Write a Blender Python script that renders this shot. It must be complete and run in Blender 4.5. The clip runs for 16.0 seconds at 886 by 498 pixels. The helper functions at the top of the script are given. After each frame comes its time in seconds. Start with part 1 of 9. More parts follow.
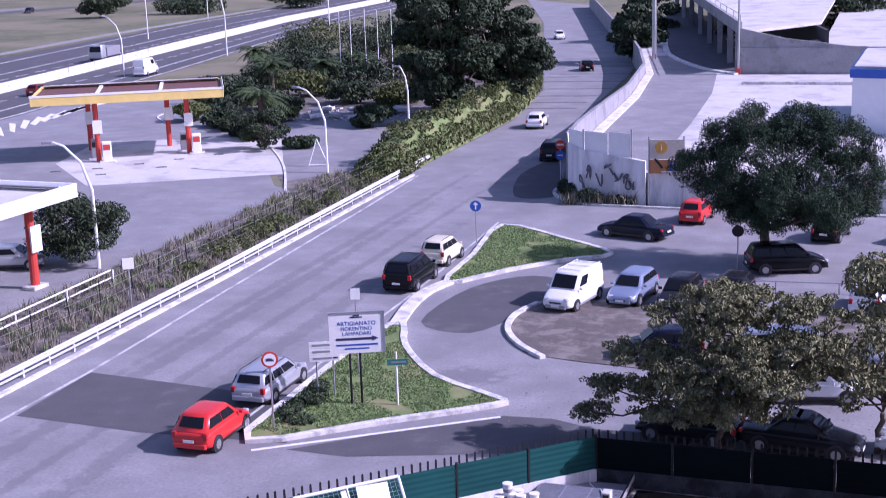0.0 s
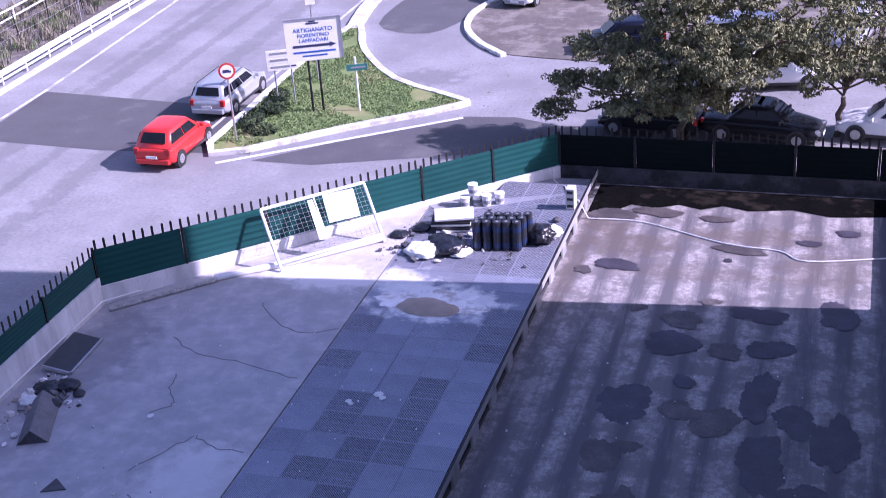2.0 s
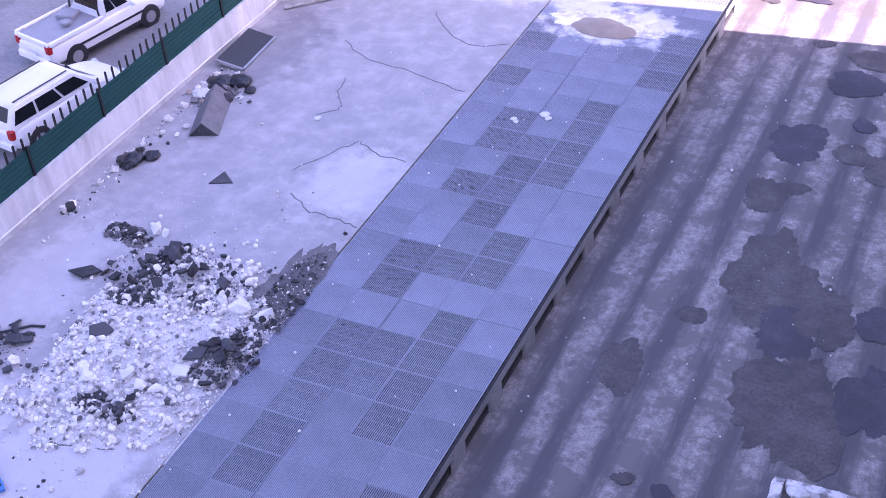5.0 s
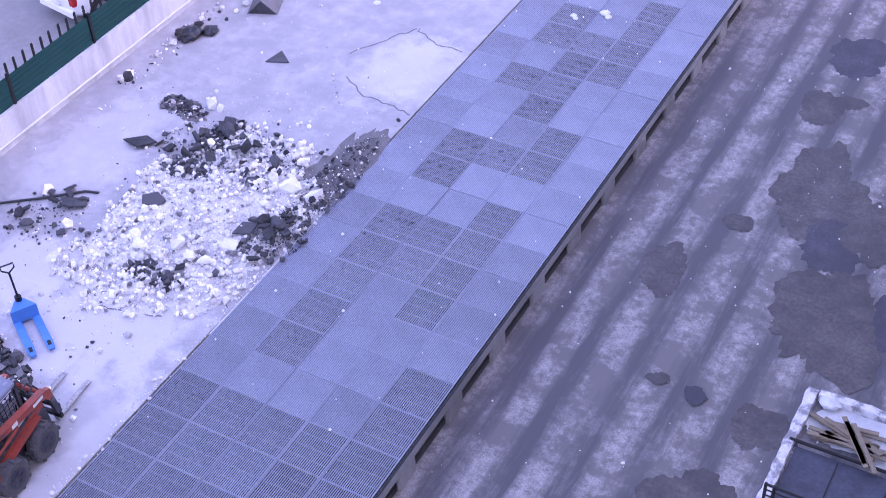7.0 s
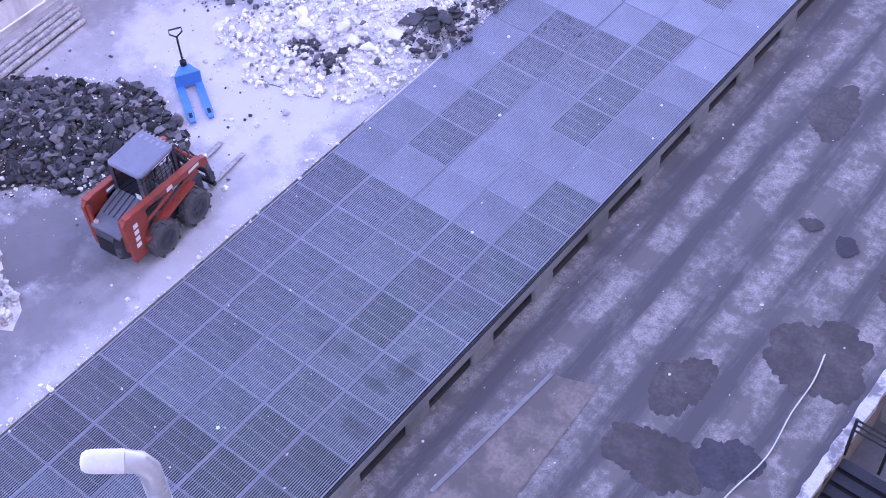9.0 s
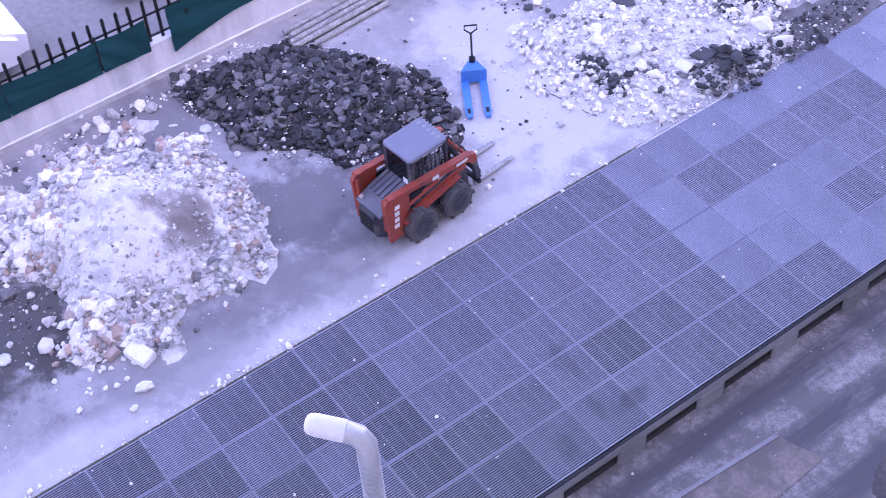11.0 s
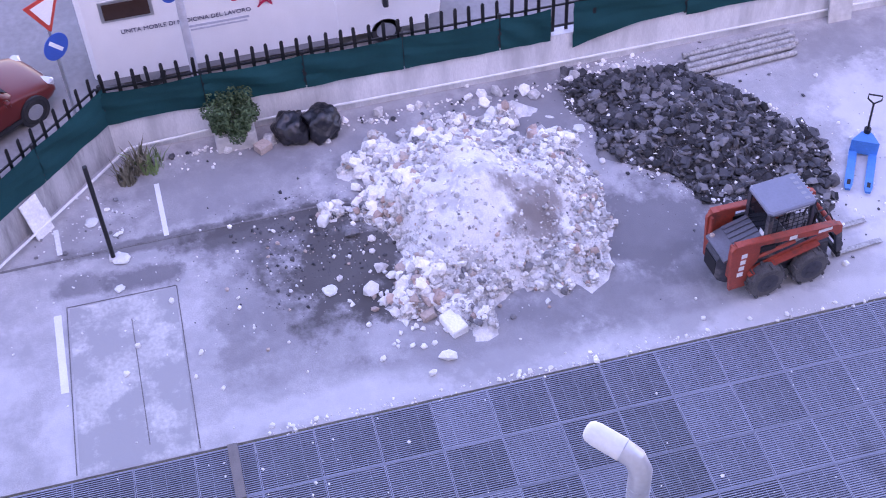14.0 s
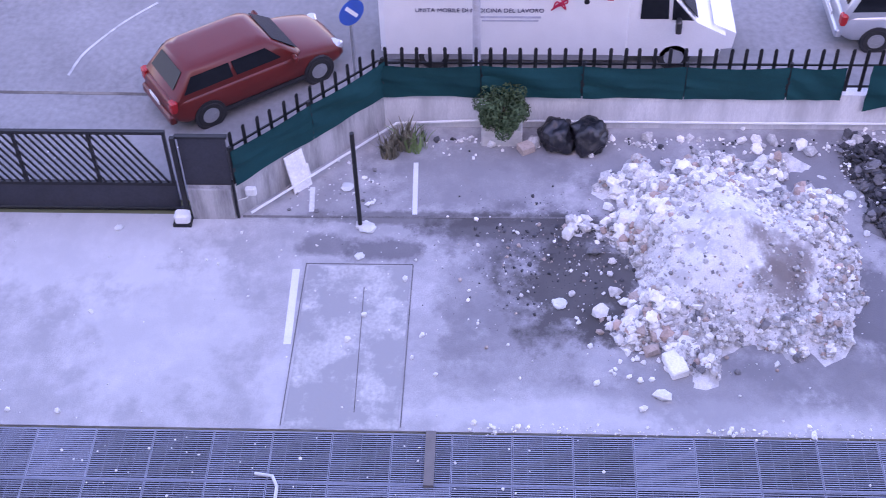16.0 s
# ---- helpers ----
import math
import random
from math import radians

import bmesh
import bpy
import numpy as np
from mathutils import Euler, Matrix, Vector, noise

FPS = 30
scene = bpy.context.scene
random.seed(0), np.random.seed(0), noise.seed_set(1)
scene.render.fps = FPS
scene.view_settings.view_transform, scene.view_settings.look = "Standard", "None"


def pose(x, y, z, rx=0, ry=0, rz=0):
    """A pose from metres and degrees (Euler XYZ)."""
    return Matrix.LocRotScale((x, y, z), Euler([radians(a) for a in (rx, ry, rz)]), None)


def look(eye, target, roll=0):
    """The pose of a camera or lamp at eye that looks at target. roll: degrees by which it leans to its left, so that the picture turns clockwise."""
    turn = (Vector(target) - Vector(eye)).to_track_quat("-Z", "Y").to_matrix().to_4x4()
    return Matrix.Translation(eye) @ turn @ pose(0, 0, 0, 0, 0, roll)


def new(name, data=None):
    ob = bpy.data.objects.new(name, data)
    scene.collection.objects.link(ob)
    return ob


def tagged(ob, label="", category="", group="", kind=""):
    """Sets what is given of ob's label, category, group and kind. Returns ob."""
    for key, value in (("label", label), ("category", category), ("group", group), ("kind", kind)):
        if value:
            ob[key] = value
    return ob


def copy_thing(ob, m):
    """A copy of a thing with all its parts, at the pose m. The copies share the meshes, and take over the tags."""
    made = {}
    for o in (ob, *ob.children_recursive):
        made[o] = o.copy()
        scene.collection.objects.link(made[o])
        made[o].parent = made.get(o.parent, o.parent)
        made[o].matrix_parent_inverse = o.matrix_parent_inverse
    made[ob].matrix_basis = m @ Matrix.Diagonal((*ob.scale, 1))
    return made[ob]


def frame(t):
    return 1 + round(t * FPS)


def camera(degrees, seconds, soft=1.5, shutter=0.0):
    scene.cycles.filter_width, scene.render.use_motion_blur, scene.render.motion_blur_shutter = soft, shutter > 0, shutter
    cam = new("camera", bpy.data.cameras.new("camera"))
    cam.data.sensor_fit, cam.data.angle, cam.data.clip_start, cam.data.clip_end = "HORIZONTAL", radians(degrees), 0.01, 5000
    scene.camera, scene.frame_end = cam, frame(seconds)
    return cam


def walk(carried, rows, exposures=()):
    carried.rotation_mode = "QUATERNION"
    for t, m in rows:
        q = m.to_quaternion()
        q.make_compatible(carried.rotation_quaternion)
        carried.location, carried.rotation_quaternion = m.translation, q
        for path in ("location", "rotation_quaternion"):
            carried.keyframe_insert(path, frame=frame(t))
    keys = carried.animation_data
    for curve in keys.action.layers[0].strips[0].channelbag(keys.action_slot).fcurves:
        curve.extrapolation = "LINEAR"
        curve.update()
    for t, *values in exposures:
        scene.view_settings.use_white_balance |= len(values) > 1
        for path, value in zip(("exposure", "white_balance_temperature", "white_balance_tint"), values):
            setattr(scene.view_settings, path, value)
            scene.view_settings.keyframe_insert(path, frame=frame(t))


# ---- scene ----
EXPOSURES = [(0.0, 0.58, 5350, 50), (1.0, 0.64, 5350, 50), (2.0, 1.2, 5450, 51), (3.5, 2.08, 5720, 55), (4.5, 2.42, 6050, 56), (5.2, 2.74, 6200, 57),
             (7.3, 3.0, 6400, 57), (9.2, 3.08, 6380, 57), (12.5, 2.98, 6520, 56), (16.0, 2.92, 6420, 54)]
# camera and path
cam = camera(36.41, 16.0, soft=0.75, shutter=0.2)
PATH = [
    (0, 13.901, 33.490, 19.015, 19.49, -13.21, -1.89),
    (0.5, 13.876, 33.602, 19.099, 19.02, -16.72, -2.19),
    (1, 13.906, 33.705, 19.070, 18.50, -19.78, -2.72),
    (1.5, 13.894, 33.742, 18.969, 18.67, -23.31, -3.53),
    (2, 13.852, 33.874, 19.099, 18.58, -26.09, -4.26),
    (2.5, 13.911, 34.013, 19.182, 19.12, -29.29, -5.58),
    (3, 13.884, 33.990, 19.094, 19.81, -30.17, -4.54),
    (3.5, 13.922, 34.168, 19.092, 21.77, -32.15, -3.80),
    (4, 13.921, 34.229, 19.094, 22.73, -33.50, -3.45),
    (4.5, 13.787, 34.277, 19.033, 25.07, -36.33, -4.00),
    (5, 13.954, 34.430, 18.944, 28.56, -37.60, -5.07),
    (5.2, 13.952, 34.524, 18.946, 28.96, -38.01, -5.04),
    (7.3, 13.890, 34.101, 19.010, 31.16, -43.59, -2.96),
    (7.5, 13.839, 34.128, 19.017, 30.22, -45.14, -2.81),
    (8, 13.648, 34.114, 19.016, 30.25, -47.27, -1.50),
    (8.5, 13.627, 34.194, 18.999, 34.32, -48.20, -1.39),
    (9, 13.670, 34.288, 18.960, 40.73, -50.08, -2.66),
    (9.2, 13.654, 34.323, 19.004, 41.61, -50.37, -2.74),
    (11.3, 13.719, 34.240, 19.121, 59.31, -49.45, -3.38),
    (11.5, 13.655, 34.277, 19.067, 60.74, -50.01, -2.93),
    (12, 13.691, 34.402, 19.017, 65.84, -50.17, -3.47),
    (12.5, 13.756, 34.462, 18.954, 69.65, -49.26, -3.39),
    (13, 13.718, 34.514, 18.860, 73.98, -49.55, -3.55),
    (13.5, 13.741, 34.463, 18.753, 74.68, -48.42, -2.35),
    (14, 13.692, 34.334, 18.755, 78.31, -47.05, -3.30),
    (14.5, 13.636, 34.404, 18.773, 80.66, -46.19, -2.99),
    (15, 13.608, 34.349, 18.953, 83.86, -45.87, -2.53),
    (15.5, 13.585, 34.360, 18.960, 88.52, -46.02, -1.89),
    (16, 13.519, 34.471, 18.751, 93.46, -46.37, -1.86),
]


def eye_pose(x, y, z, yaw, pitch, roll):
    a, b = radians(yaw), radians(pitch)
    way = Vector((-math.sin(a) * math.cos(b), math.cos(a) * math.cos(b), math.sin(b)))
    eye = Vector((x, y, z))
    return look(eye, eye + way * 2, roll)


walk(cam, [(r[0], eye_pose(*r[1:])) for r in PATH], EXPOSURES)

# ---- world and sun ----
SUN_EL, SUN_AZ = radians(36), radians(6.5)
world = bpy.data.worlds.new("sky")
scene.world = world
world.use_nodes = True
wn = world.node_tree.nodes
sky = wn.new("ShaderNodeTexSky")
sky.sky_type, sky.sun_disc, sky.sun_elevation, sky.sun_rotation = "NISHITA", False, SUN_EL, radians(90) - SUN_AZ
sky.air_density, sky.dust_density = 1.2, 1.5
world.node_tree.links.new(sky.outputs[0], wn["Background"].inputs[0])
wn["Background"].inputs[1].default_value = 0.085
sun_data = bpy.data.lights.new("sun", "SUN")
sun_data.energy, sun_data.angle, sun_data.color = 3.75, radians(0.6), (1.0, 0.95, 0.88)
sun = new("sun", sun_data)
sun.matrix_world = look((math.cos(SUN_AZ) * 80, math.sin(SUN_AZ) * 80, 80 * math.tan(SUN_EL)), (0, 0, 0))


# ---- materials ----
def material(name, color, rough=0.8, metal=0.0, var=0.25, scale=6.0, fine=60.0, bump=0.2, spec=0.5, dirt=None, dirt_scale=0.7, dirt_amount=0.45, soft=0.05, rand=0.0, stretch=(1, 1, 1), island=0.0):
    """Base colour with variation at two scales, an optional dirt colour in large patches, and fine relief."""
    m = bpy.data.materials.new(name)
    m.use_nodes = True
    n, l = m.node_tree.nodes, m.node_tree.links
    bs = n["Principled BSDF"]
    tc = n.new("ShaderNodeTexCoord")
    mp = n.new("ShaderNodeMapping")
    mp.inputs["Scale"].default_value = stretch
    geo = n.new("ShaderNodeNewGeometry")
    l.new(geo.outputs["Position"] if stretch == (1, 1, 1) and dirt is not None else tc.outputs["Object"], mp.inputs[0])
    big, small = n.new("ShaderNodeTexNoise"), n.new("ShaderNodeTexNoise")
    big.inputs["Scale"].default_value, big.inputs["Detail"].default_value = scale, 5
    small.inputs["Scale"].default_value, small.inputs["Detail"].default_value = fine, 3
    l.new(mp.outputs[0], big.inputs[0])
    l.new(mp.outputs[0], small.inputs[0])
    add = n.new("ShaderNodeMath")
    add.operation = "ADD"
    l.new(big.outputs[0], add.inputs[0])
    l.new(small.outputs[0], add.inputs[1])
    last = add.outputs[0]
    for amount, node, out in ((rand, "ShaderNodeObjectInfo", "Random"), (island, "ShaderNodeNewGeometry", "Random Per Island")):
        if amount:
            o = n.new(node)
            mul = n.new("ShaderNodeMath")
            mul.operation = "MULTIPLY_ADD"
            mul.inputs[1].default_value = amount
            l.new(o.outputs[out], mul.inputs[0])
            l.new(last, mul.inputs[2])
            sub = n.new("ShaderNodeMath")
            sub.operation = "SUBTRACT"
            sub.inputs[1].default_value = amount / 2
            l.new(mul.outputs[0], sub.inputs[0])
            last = sub.outputs[0]
    ramp = n.new("ShaderNodeMapRange")
    ramp.inputs["From Min"].default_value, ramp.inputs["From Max"].default_value = 0.55, 1.45
    ramp.inputs["To Min"].default_value, ramp.inputs["To Max"].default_value = 1 - var, 1 + var
    l.new(last, ramp.inputs[0])
    vm = n.new("ShaderNodeVectorMath")
    vm.operation = "SCALE"
    vm.inputs[0].default_value = color[:3]
    l.new(ramp.outputs[0], vm.inputs["Scale"])
    col = vm.outputs[0]
    if dirt is not None:
        dn = n.new("ShaderNodeTexNoise")
        dn.inputs["Scale"].default_value, dn.inputs["Detail"].default_value, dn.inputs["Roughness"].default_value = dirt_scale, 9, 0.68
        l.new(mp.outputs[0], dn.inputs[0])
        dr = n.new("ShaderNodeMapRange")
        dr.inputs["From Min"].default_value, dr.inputs["From Max"].default_value = 0.67 - dirt_amount * 0.3 - soft, 0.67 - dirt_amount * 0.3 + soft
        l.new(dn.outputs[0], dr.inputs[0])
        mx = n.new("ShaderNodeMix")
        mx.data_type = "RGBA"
        l.new(dr.outputs[0], mx.inputs["Factor"])
        l.new(col, mx.inputs["A"])
        mx.inputs["B"].default_value = (*dirt[:3], 1)
        col = mx.outputs["Result"]
    l.new(col, bs.inputs["Base Color"])
    bs.inputs["Roughness"].default_value, bs.inputs["Metallic"].default_value = rough, metal
    bs.inputs["Specular IOR Level"].default_value = spec
    if bump:
        bp = n.new("ShaderNodeBump")
        bp.inputs["Strength"].default_value, bp.inputs["Distance"].default_value = bump, 0.02
        l.new(small.outputs[0], bp.inputs["Height"])
        l.new(bp.outputs[0], bs.inputs["Normal"])
    return m


def paint(name, color, rough=0.3, metal=0.0):
    m = material(name, color, rough, metal, 0.06, 2.0, 40.0, 0.0)
    m.node_tree.nodes["Principled BSDF"].inputs["Coat Weight"].default_value = 0.1 if max(color) < 0.06 else 0.25
    m.node_tree.nodes["Principled BSDF"].inputs["Specular IOR Level"].default_value = 0.18 if max(color) < 0.06 else 0.35
    return m


def glass_dark(name, color=(0.012, 0.014, 0.018)):
    m = material(name, color, 0.06, 0.0, 0.2, 1.5, 8.0, 0.0, 0.4)
    m.node_tree.nodes["Principled BSDF"].inputs["IOR"].default_value = 1.32
    return m


def banded(name, light, dark, width, axis=0, rough=0.85, dirt=None, dirt_amount=0.4):
    """Weathered slab with long bands across one axis, broken up by noise."""
    m = material(name, light, rough, 0.0, 0.65, 7.5, 36.0, 0.4, 0.4, dirt, 1.3, dirt_amount)
    n, l = m.node_tree.nodes, m.node_tree.links
    bs = n["Principled BSDF"]
    col = bs.inputs["Base Color"].links[0].from_socket
    geo = n.new("ShaderNodeNewGeometry")
    mp = n.new("ShaderNodeMapping")
    s = [0.16, 0.16, 0.16]
    s[axis] = 1 / width
    mp.inputs["Scale"].default_value = s
    l.new(geo.outputs["Position"], mp.inputs[0])
    tx = n.new("ShaderNodeTexNoise")
    tx.inputs["Scale"].default_value, tx.inputs["Detail"].default_value, tx.inputs["Roughness"].default_value = 1.3, 9, 0.7
    l.new(mp.outputs[0], tx.inputs[0])
    wv = n.new("ShaderNodeTexWave")
    wv.wave_type, wv.bands_direction = "BANDS", "X"
    wv.inputs["Scale"].default_value, wv.inputs["Distortion"].default_value = 0.3, 0.9
    wv.inputs["Phase Offset"].default_value = 0.94
    wv.inputs["Detail"].default_value, wv.inputs["Detail Scale"].default_value, wv.inputs["Detail Roughness"].default_value = 4, 1.6, 0.7
    l.new(geo.outputs["Position"], wv.inputs[0])
    sm = n.new("ShaderNodeMath")
    sm.operation = "MULTIPLY_ADD"
    sm.inputs[1].default_value = 0.3
    l.new(wv.outputs["Fac"], sm.inputs[0])
    l.new(tx.outputs[0], sm.inputs[2])
    mr = n.new("ShaderNodeMapRange")
    mr.inputs["From Min"].default_value, mr.inputs["From Max"].default_value = 0.52, 0.82
    l.new(sm.outputs[0], mr.inputs[0])
    mx = n.new("ShaderNodeMix")
    mx.data_type = "RGBA"
    l.new(mr.outputs[0], mx.inputs["Factor"])
    l.new(col, mx.inputs["A"])
    mx.inputs["B"].default_value = (*dark, 1)
    l.new(mx.outputs["Result"], bs.inputs["Base Color"])
    return m


def spots(m, places, color):
    """Soft stains of one colour on a surface: (x, y, rx, ry, strength) in the plan, with ragged edges."""
    n, l = m.node_tree.nodes, m.node_tree.links
    bs = n["Principled BSDF"]
    geo, warp = n.new("ShaderNodeNewGeometry"), n.new("ShaderNodeTexNoise")
    warp.inputs["Scale"].default_value, warp.inputs["Detail"].default_value, warp.inputs["Roughness"].default_value = 1.5, 8, 0.66
    l.new(geo.outputs["Position"], warp.inputs[0])
    for x, y, rx, ry, k in places:
        mp = n.new("ShaderNodeMapping")
        mp.inputs["Location"].default_value = (-x / rx, -y / ry, 0)
        mp.inputs["Scale"].default_value = (1 / rx, 1 / ry, 0)
        l.new(geo.outputs["Position"], mp.inputs[0])
        ln = n.new("ShaderNodeVectorMath")
        ln.operation = "LENGTH"
        l.new(mp.outputs[0], ln.inputs[0])
        ad = n.new("ShaderNodeMath")
        ad.operation = "MULTIPLY_ADD"
        ad.inputs[1].default_value = 2.6
        l.new(warp.outputs[0], ad.inputs[0])
        l.new(ln.outputs["Value"], ad.inputs[2])
        mr = n.new("ShaderNodeMapRange")
        mr.inputs["From Min"].default_value, mr.inputs["From Max"].default_value = 2.5, 2.0
        mr.inputs["To Min"].default_value, mr.inputs["To Max"].default_value = 0.0, k
        l.new(ad.outputs[0], mr.inputs[0])
        mx = n.new("ShaderNodeMix")
        mx.data_type = "RGBA"
        l.new(mr.outputs[0], mx.inputs["Factor"])
        l.new(bs.inputs["Base Color"].links[0].from_socket, mx.inputs["A"])
        mx.inputs["B"].default_value = (*color, 1)
        l.new(mx.outputs["Result"], bs.inputs["Base Color"])
    return m


ASPHALT = material("asphalt_grey", (0.25, 0.25, 0.255), 0.9, var=0.3, scale=0.5, fine=7, bump=0.3, dirt=(0.19, 0.19, 0.195), dirt_scale=0.2, dirt_amount=0.42, soft=0.12)
spots(ASPHALT, [(-18.6, 85, 0.5, 40, 0.5), (-14.2, 88, 0.6, 30, 0.5), (-16.4, 95, 0.3, 45, 0.45), (-19.6, 108, 0.35, 30, 0.45), (-4.0, 87, 1.6, 1.2, 0.6), (-0.5, 80, 2.2, 1.2, 0.6)], (0.13, 0.13, 0.138))
ASPHALT_DARK = material("asphalt_dark", (0.085, 0.085, 0.09), 0.9, var=0.2, scale=0.8, fine=12, bump=0.3, dirt=(0.12, 0.12, 0.12), dirt_scale=0.4, dirt_amount=0.2)
CONCRETE = material("yard_concrete", (0.47, 0.455, 0.46), 0.9, var=0.3, scale=2.6, fine=38, bump=0.25, dirt=(0.375, 0.365, 0.375), dirt_scale=1.1, dirt_amount=0.55, soft=0.1)
spots(CONCRETE, [(-2.9, 41.8, 1.2, 1.4, 0.85), (-1.8, 42.3, 0.6, 0.7, 0.7), (-6.4, 34.0, 1.3, 2.1, 0.45), (-7.0, 40.6, 1.1, 1.9, 0.5), (-4.7, 35.0, 0.8, 1.8, 0.75), (-3.0, 34.4, 1.4, 1.1, 0.4), (-4.3, 32.3, 0.35, 0.7, 0.85), (-4.4, 31.1, 0.3, 0.5, 0.7), (-1.6, 40.2, 0.9, 1.7, 0.5), (-2.0, 34.9, 1.2, 1.5, 0.35), (-6.9, 48.0, 0.8, 2.0, 0.4), (-6.5, 63.0, 1.2, 2.5, 0.4)], (0.155, 0.148, 0.16))
spots(CONCRETE, [(-3.45, 36.0, 1.5, 1.35, 0.92), (-2.6, 36.6, 0.7, 0.7, 0.9), (-5.15, 33.2, 0.2, 3.0, 0.6), (-4.9, 34.9, 0.4, 1.6, 0.65)], (0.085, 0.078, 0.076))
spots(CONCRETE, [(-2.2, 47.2, 2.0, 1.7, 0.8), (-4.7, 47.7, 1.4, 1.3, 0.7), (-1.1, 45.2, 0.9, 1.4, 0.3), (-0.4, 36.5, 0.4, 4.0, 0.45), (-0.3, 43.0, 0.35, 4.0, 0.5), (-1.4, 57.5, 1.0, 1.6, 0.45), (-4.5, 26.5, 1.6, 2.5, 0.5), (-2.2, 28.3, 2.0, 1.6, 0.4), (-6.0, 51.8, 1.1, 2.6, 0.5), (-1.0, 31.0, 0.9, 0.8, 0.4)], (0.66, 0.645, 0.65))
spots(CONCRETE, [(-1.6, 68.3, 1.5, 0.8, 0.85), (-2.9, 68.6, 0.9, 0.6, 0.7), (-0.7, 57.7, 1.2, 1.5, 0.35)], (0.72, 0.71, 0.71))
spots(CONCRETE, [(-1.0, 38.2, 0.9, 1.8, 0.5), (-1.1, 41.3, 0.9, 1.4, 0.5), (-7.0, 36.5, 0.7, 2.2, 0.45), (-6.6, 41.0, 1.0, 1.6, 0.45), (-5.6, 31.4, 0.7, 0.8, 0.4)], (0.2, 0.19, 0.2))
CONC_WALL = material("wall_concrete", (0.74, 0.74, 0.75), 0.9, var=0.16, scale=1.2, fine=30, bump=0.08, dirt=(0.5, 0.505, 0.52), dirt_scale=0.7, dirt_amount=0.45, soft=0.1, stretch=(1.6, 1.6, 0.35))
CONC_STREAK = material("streaked_corner_concrete", (0.5, 0.495, 0.5), 0.9, var=0.2, scale=1.2, fine=30, bump=0.1, dirt=(0.2, 0.195, 0.2), dirt_scale=1.0, dirt_amount=0.42, soft=0.12, stretch=(2.4, 2.4, 0.3))
CONC_GREY = material("grey_parapet_concrete", (0.3, 0.3, 0.31), 0.9, var=0.2, scale=0.5, fine=8, bump=0.2, dirt=(0.22, 0.22, 0.225), dirt_scale=0.4, dirt_amount=0.4)
CONC_PALE = material("pale_concrete", (0.55, 0.54, 0.52), 0.9, var=0.2, scale=0.6, fine=12, bump=0.25, dirt=(0.4, 0.39, 0.37), dirt_scale=0.3, dirt_amount=0.4)
KERB = material("limewashed_kerb", (0.66, 0.65, 0.62), 0.85, var=0.2, scale=1.5, fine=18, bump=0.25, dirt=(0.42, 0.41, 0.39), dirt_scale=1.2, dirt_amount=0.4)
LOWER = banded("lower_slab", (0.33, 0.305, 0.295), (0.115, 0.108, 0.116), 0.55, 0, 0.8, (0.19, 0.176, 0.172), 0.55)
spots(LOWER, [(7.0, 73.4, 1.6, 0.9, 0.6), (6.0, 74.8, 0.9, 0.9, 0.7), (11.0, 74.4, 2.2, 0.7, 0.6), (9.2, 71.6, 2.6, 0.5, 0.4), (13.2, 72.4, 1.4, 1.4, 0.5), (5.5, 71.5, 0.35, 2.5, 0.5)], (0.12, 0.095, 0.08))
WET = material("wet_stain", (0.105, 0.092, 0.09), 0.55, var=0.55, scale=2.2, fine=14, bump=0.2, spec=0.4, dirt=(0.06, 0.053, 0.055), dirt_scale=0.9, dirt_amount=0.5, soft=0.12)
GRASS = material("turf", (0.15, 0.205, 0.065), 0.95, var=0.4, scale=0.6, fine=12, bump=0.3, dirt=(0.24, 0.235, 0.1), dirt_scale=0.35, dirt_amount=0.4)
BLADE = material("grass_blades", (0.175, 0.265, 0.095), 0.8, var=0.35, scale=1.0, fine=5, bump=0, island=0.6)
DRY = material("dry_weeds", (0.20, 0.185, 0.13), 0.9, var=0.4, scale=1.0, fine=5, bump=0, island=0.7)
SOIL = material("soil", (0.115, 0.102, 0.09), 0.95, var=0.35, scale=1.5, fine=20, bump=0.5, dirt=(0.21, 0.19, 0.165), dirt_scale=0.6)
FIELD = material("rough_field", (0.13, 0.135, 0.07), 0.95, var=0.5, scale=0.05, fine=0.6, bump=0.4, dirt=(0.20, 0.185, 0.11), dirt_scale=0.03, dirt_amount=0.5)
WHITE = material("white_paint", (0.8, 0.8, 0.79), 0.6, var=0.1, scale=2, fine=30, bump=0.05)
DARK_PANEL = material("dark_painted_panel", (0.035, 0.037, 0.05), 0.6, 0.1, 0.3, 2, 20, 0.05)
WET_BLUE = material("fresh_wet_stain", (0.068, 0.062, 0.08), 0.5, var=0.5, scale=2.0, fine=14, bump=0.15, spec=0.4, dirt=(0.045, 0.04, 0.052), dirt_scale=0.9, dirt_amount=0.5, soft=0.12)
# steel rail, the light it catches put into a pale colour
RAIL = material("pale_lit_rail", (0.6, 0.6, 0.6), 0.6, 0.2, 0.15, 2, 20, 0.05)
FADED = material("worn_road_paint", (0.52, 0.52, 0.52), 0.85, var=0.3, scale=1.0, fine=10, bump=0.1, dirt=(0.3, 0.3, 0.305), dirt_scale=0.8, dirt_amount=0.45)
LINE = material("road_paint", (0.72, 0.72, 0.70), 0.8, var=0.25, scale=2, fine=15, bump=0.1)
STEEL = material("galvanised_steel", (0.52, 0.53, 0.54), 0.45, 0.85, 0.15, 3, 30, 0.05)
GRATE = material("grating_steel", (0.305, 0.325, 0.395), 0.6, 0.3, 0.22, 1.0, 14, 0.1, rand=0.35)
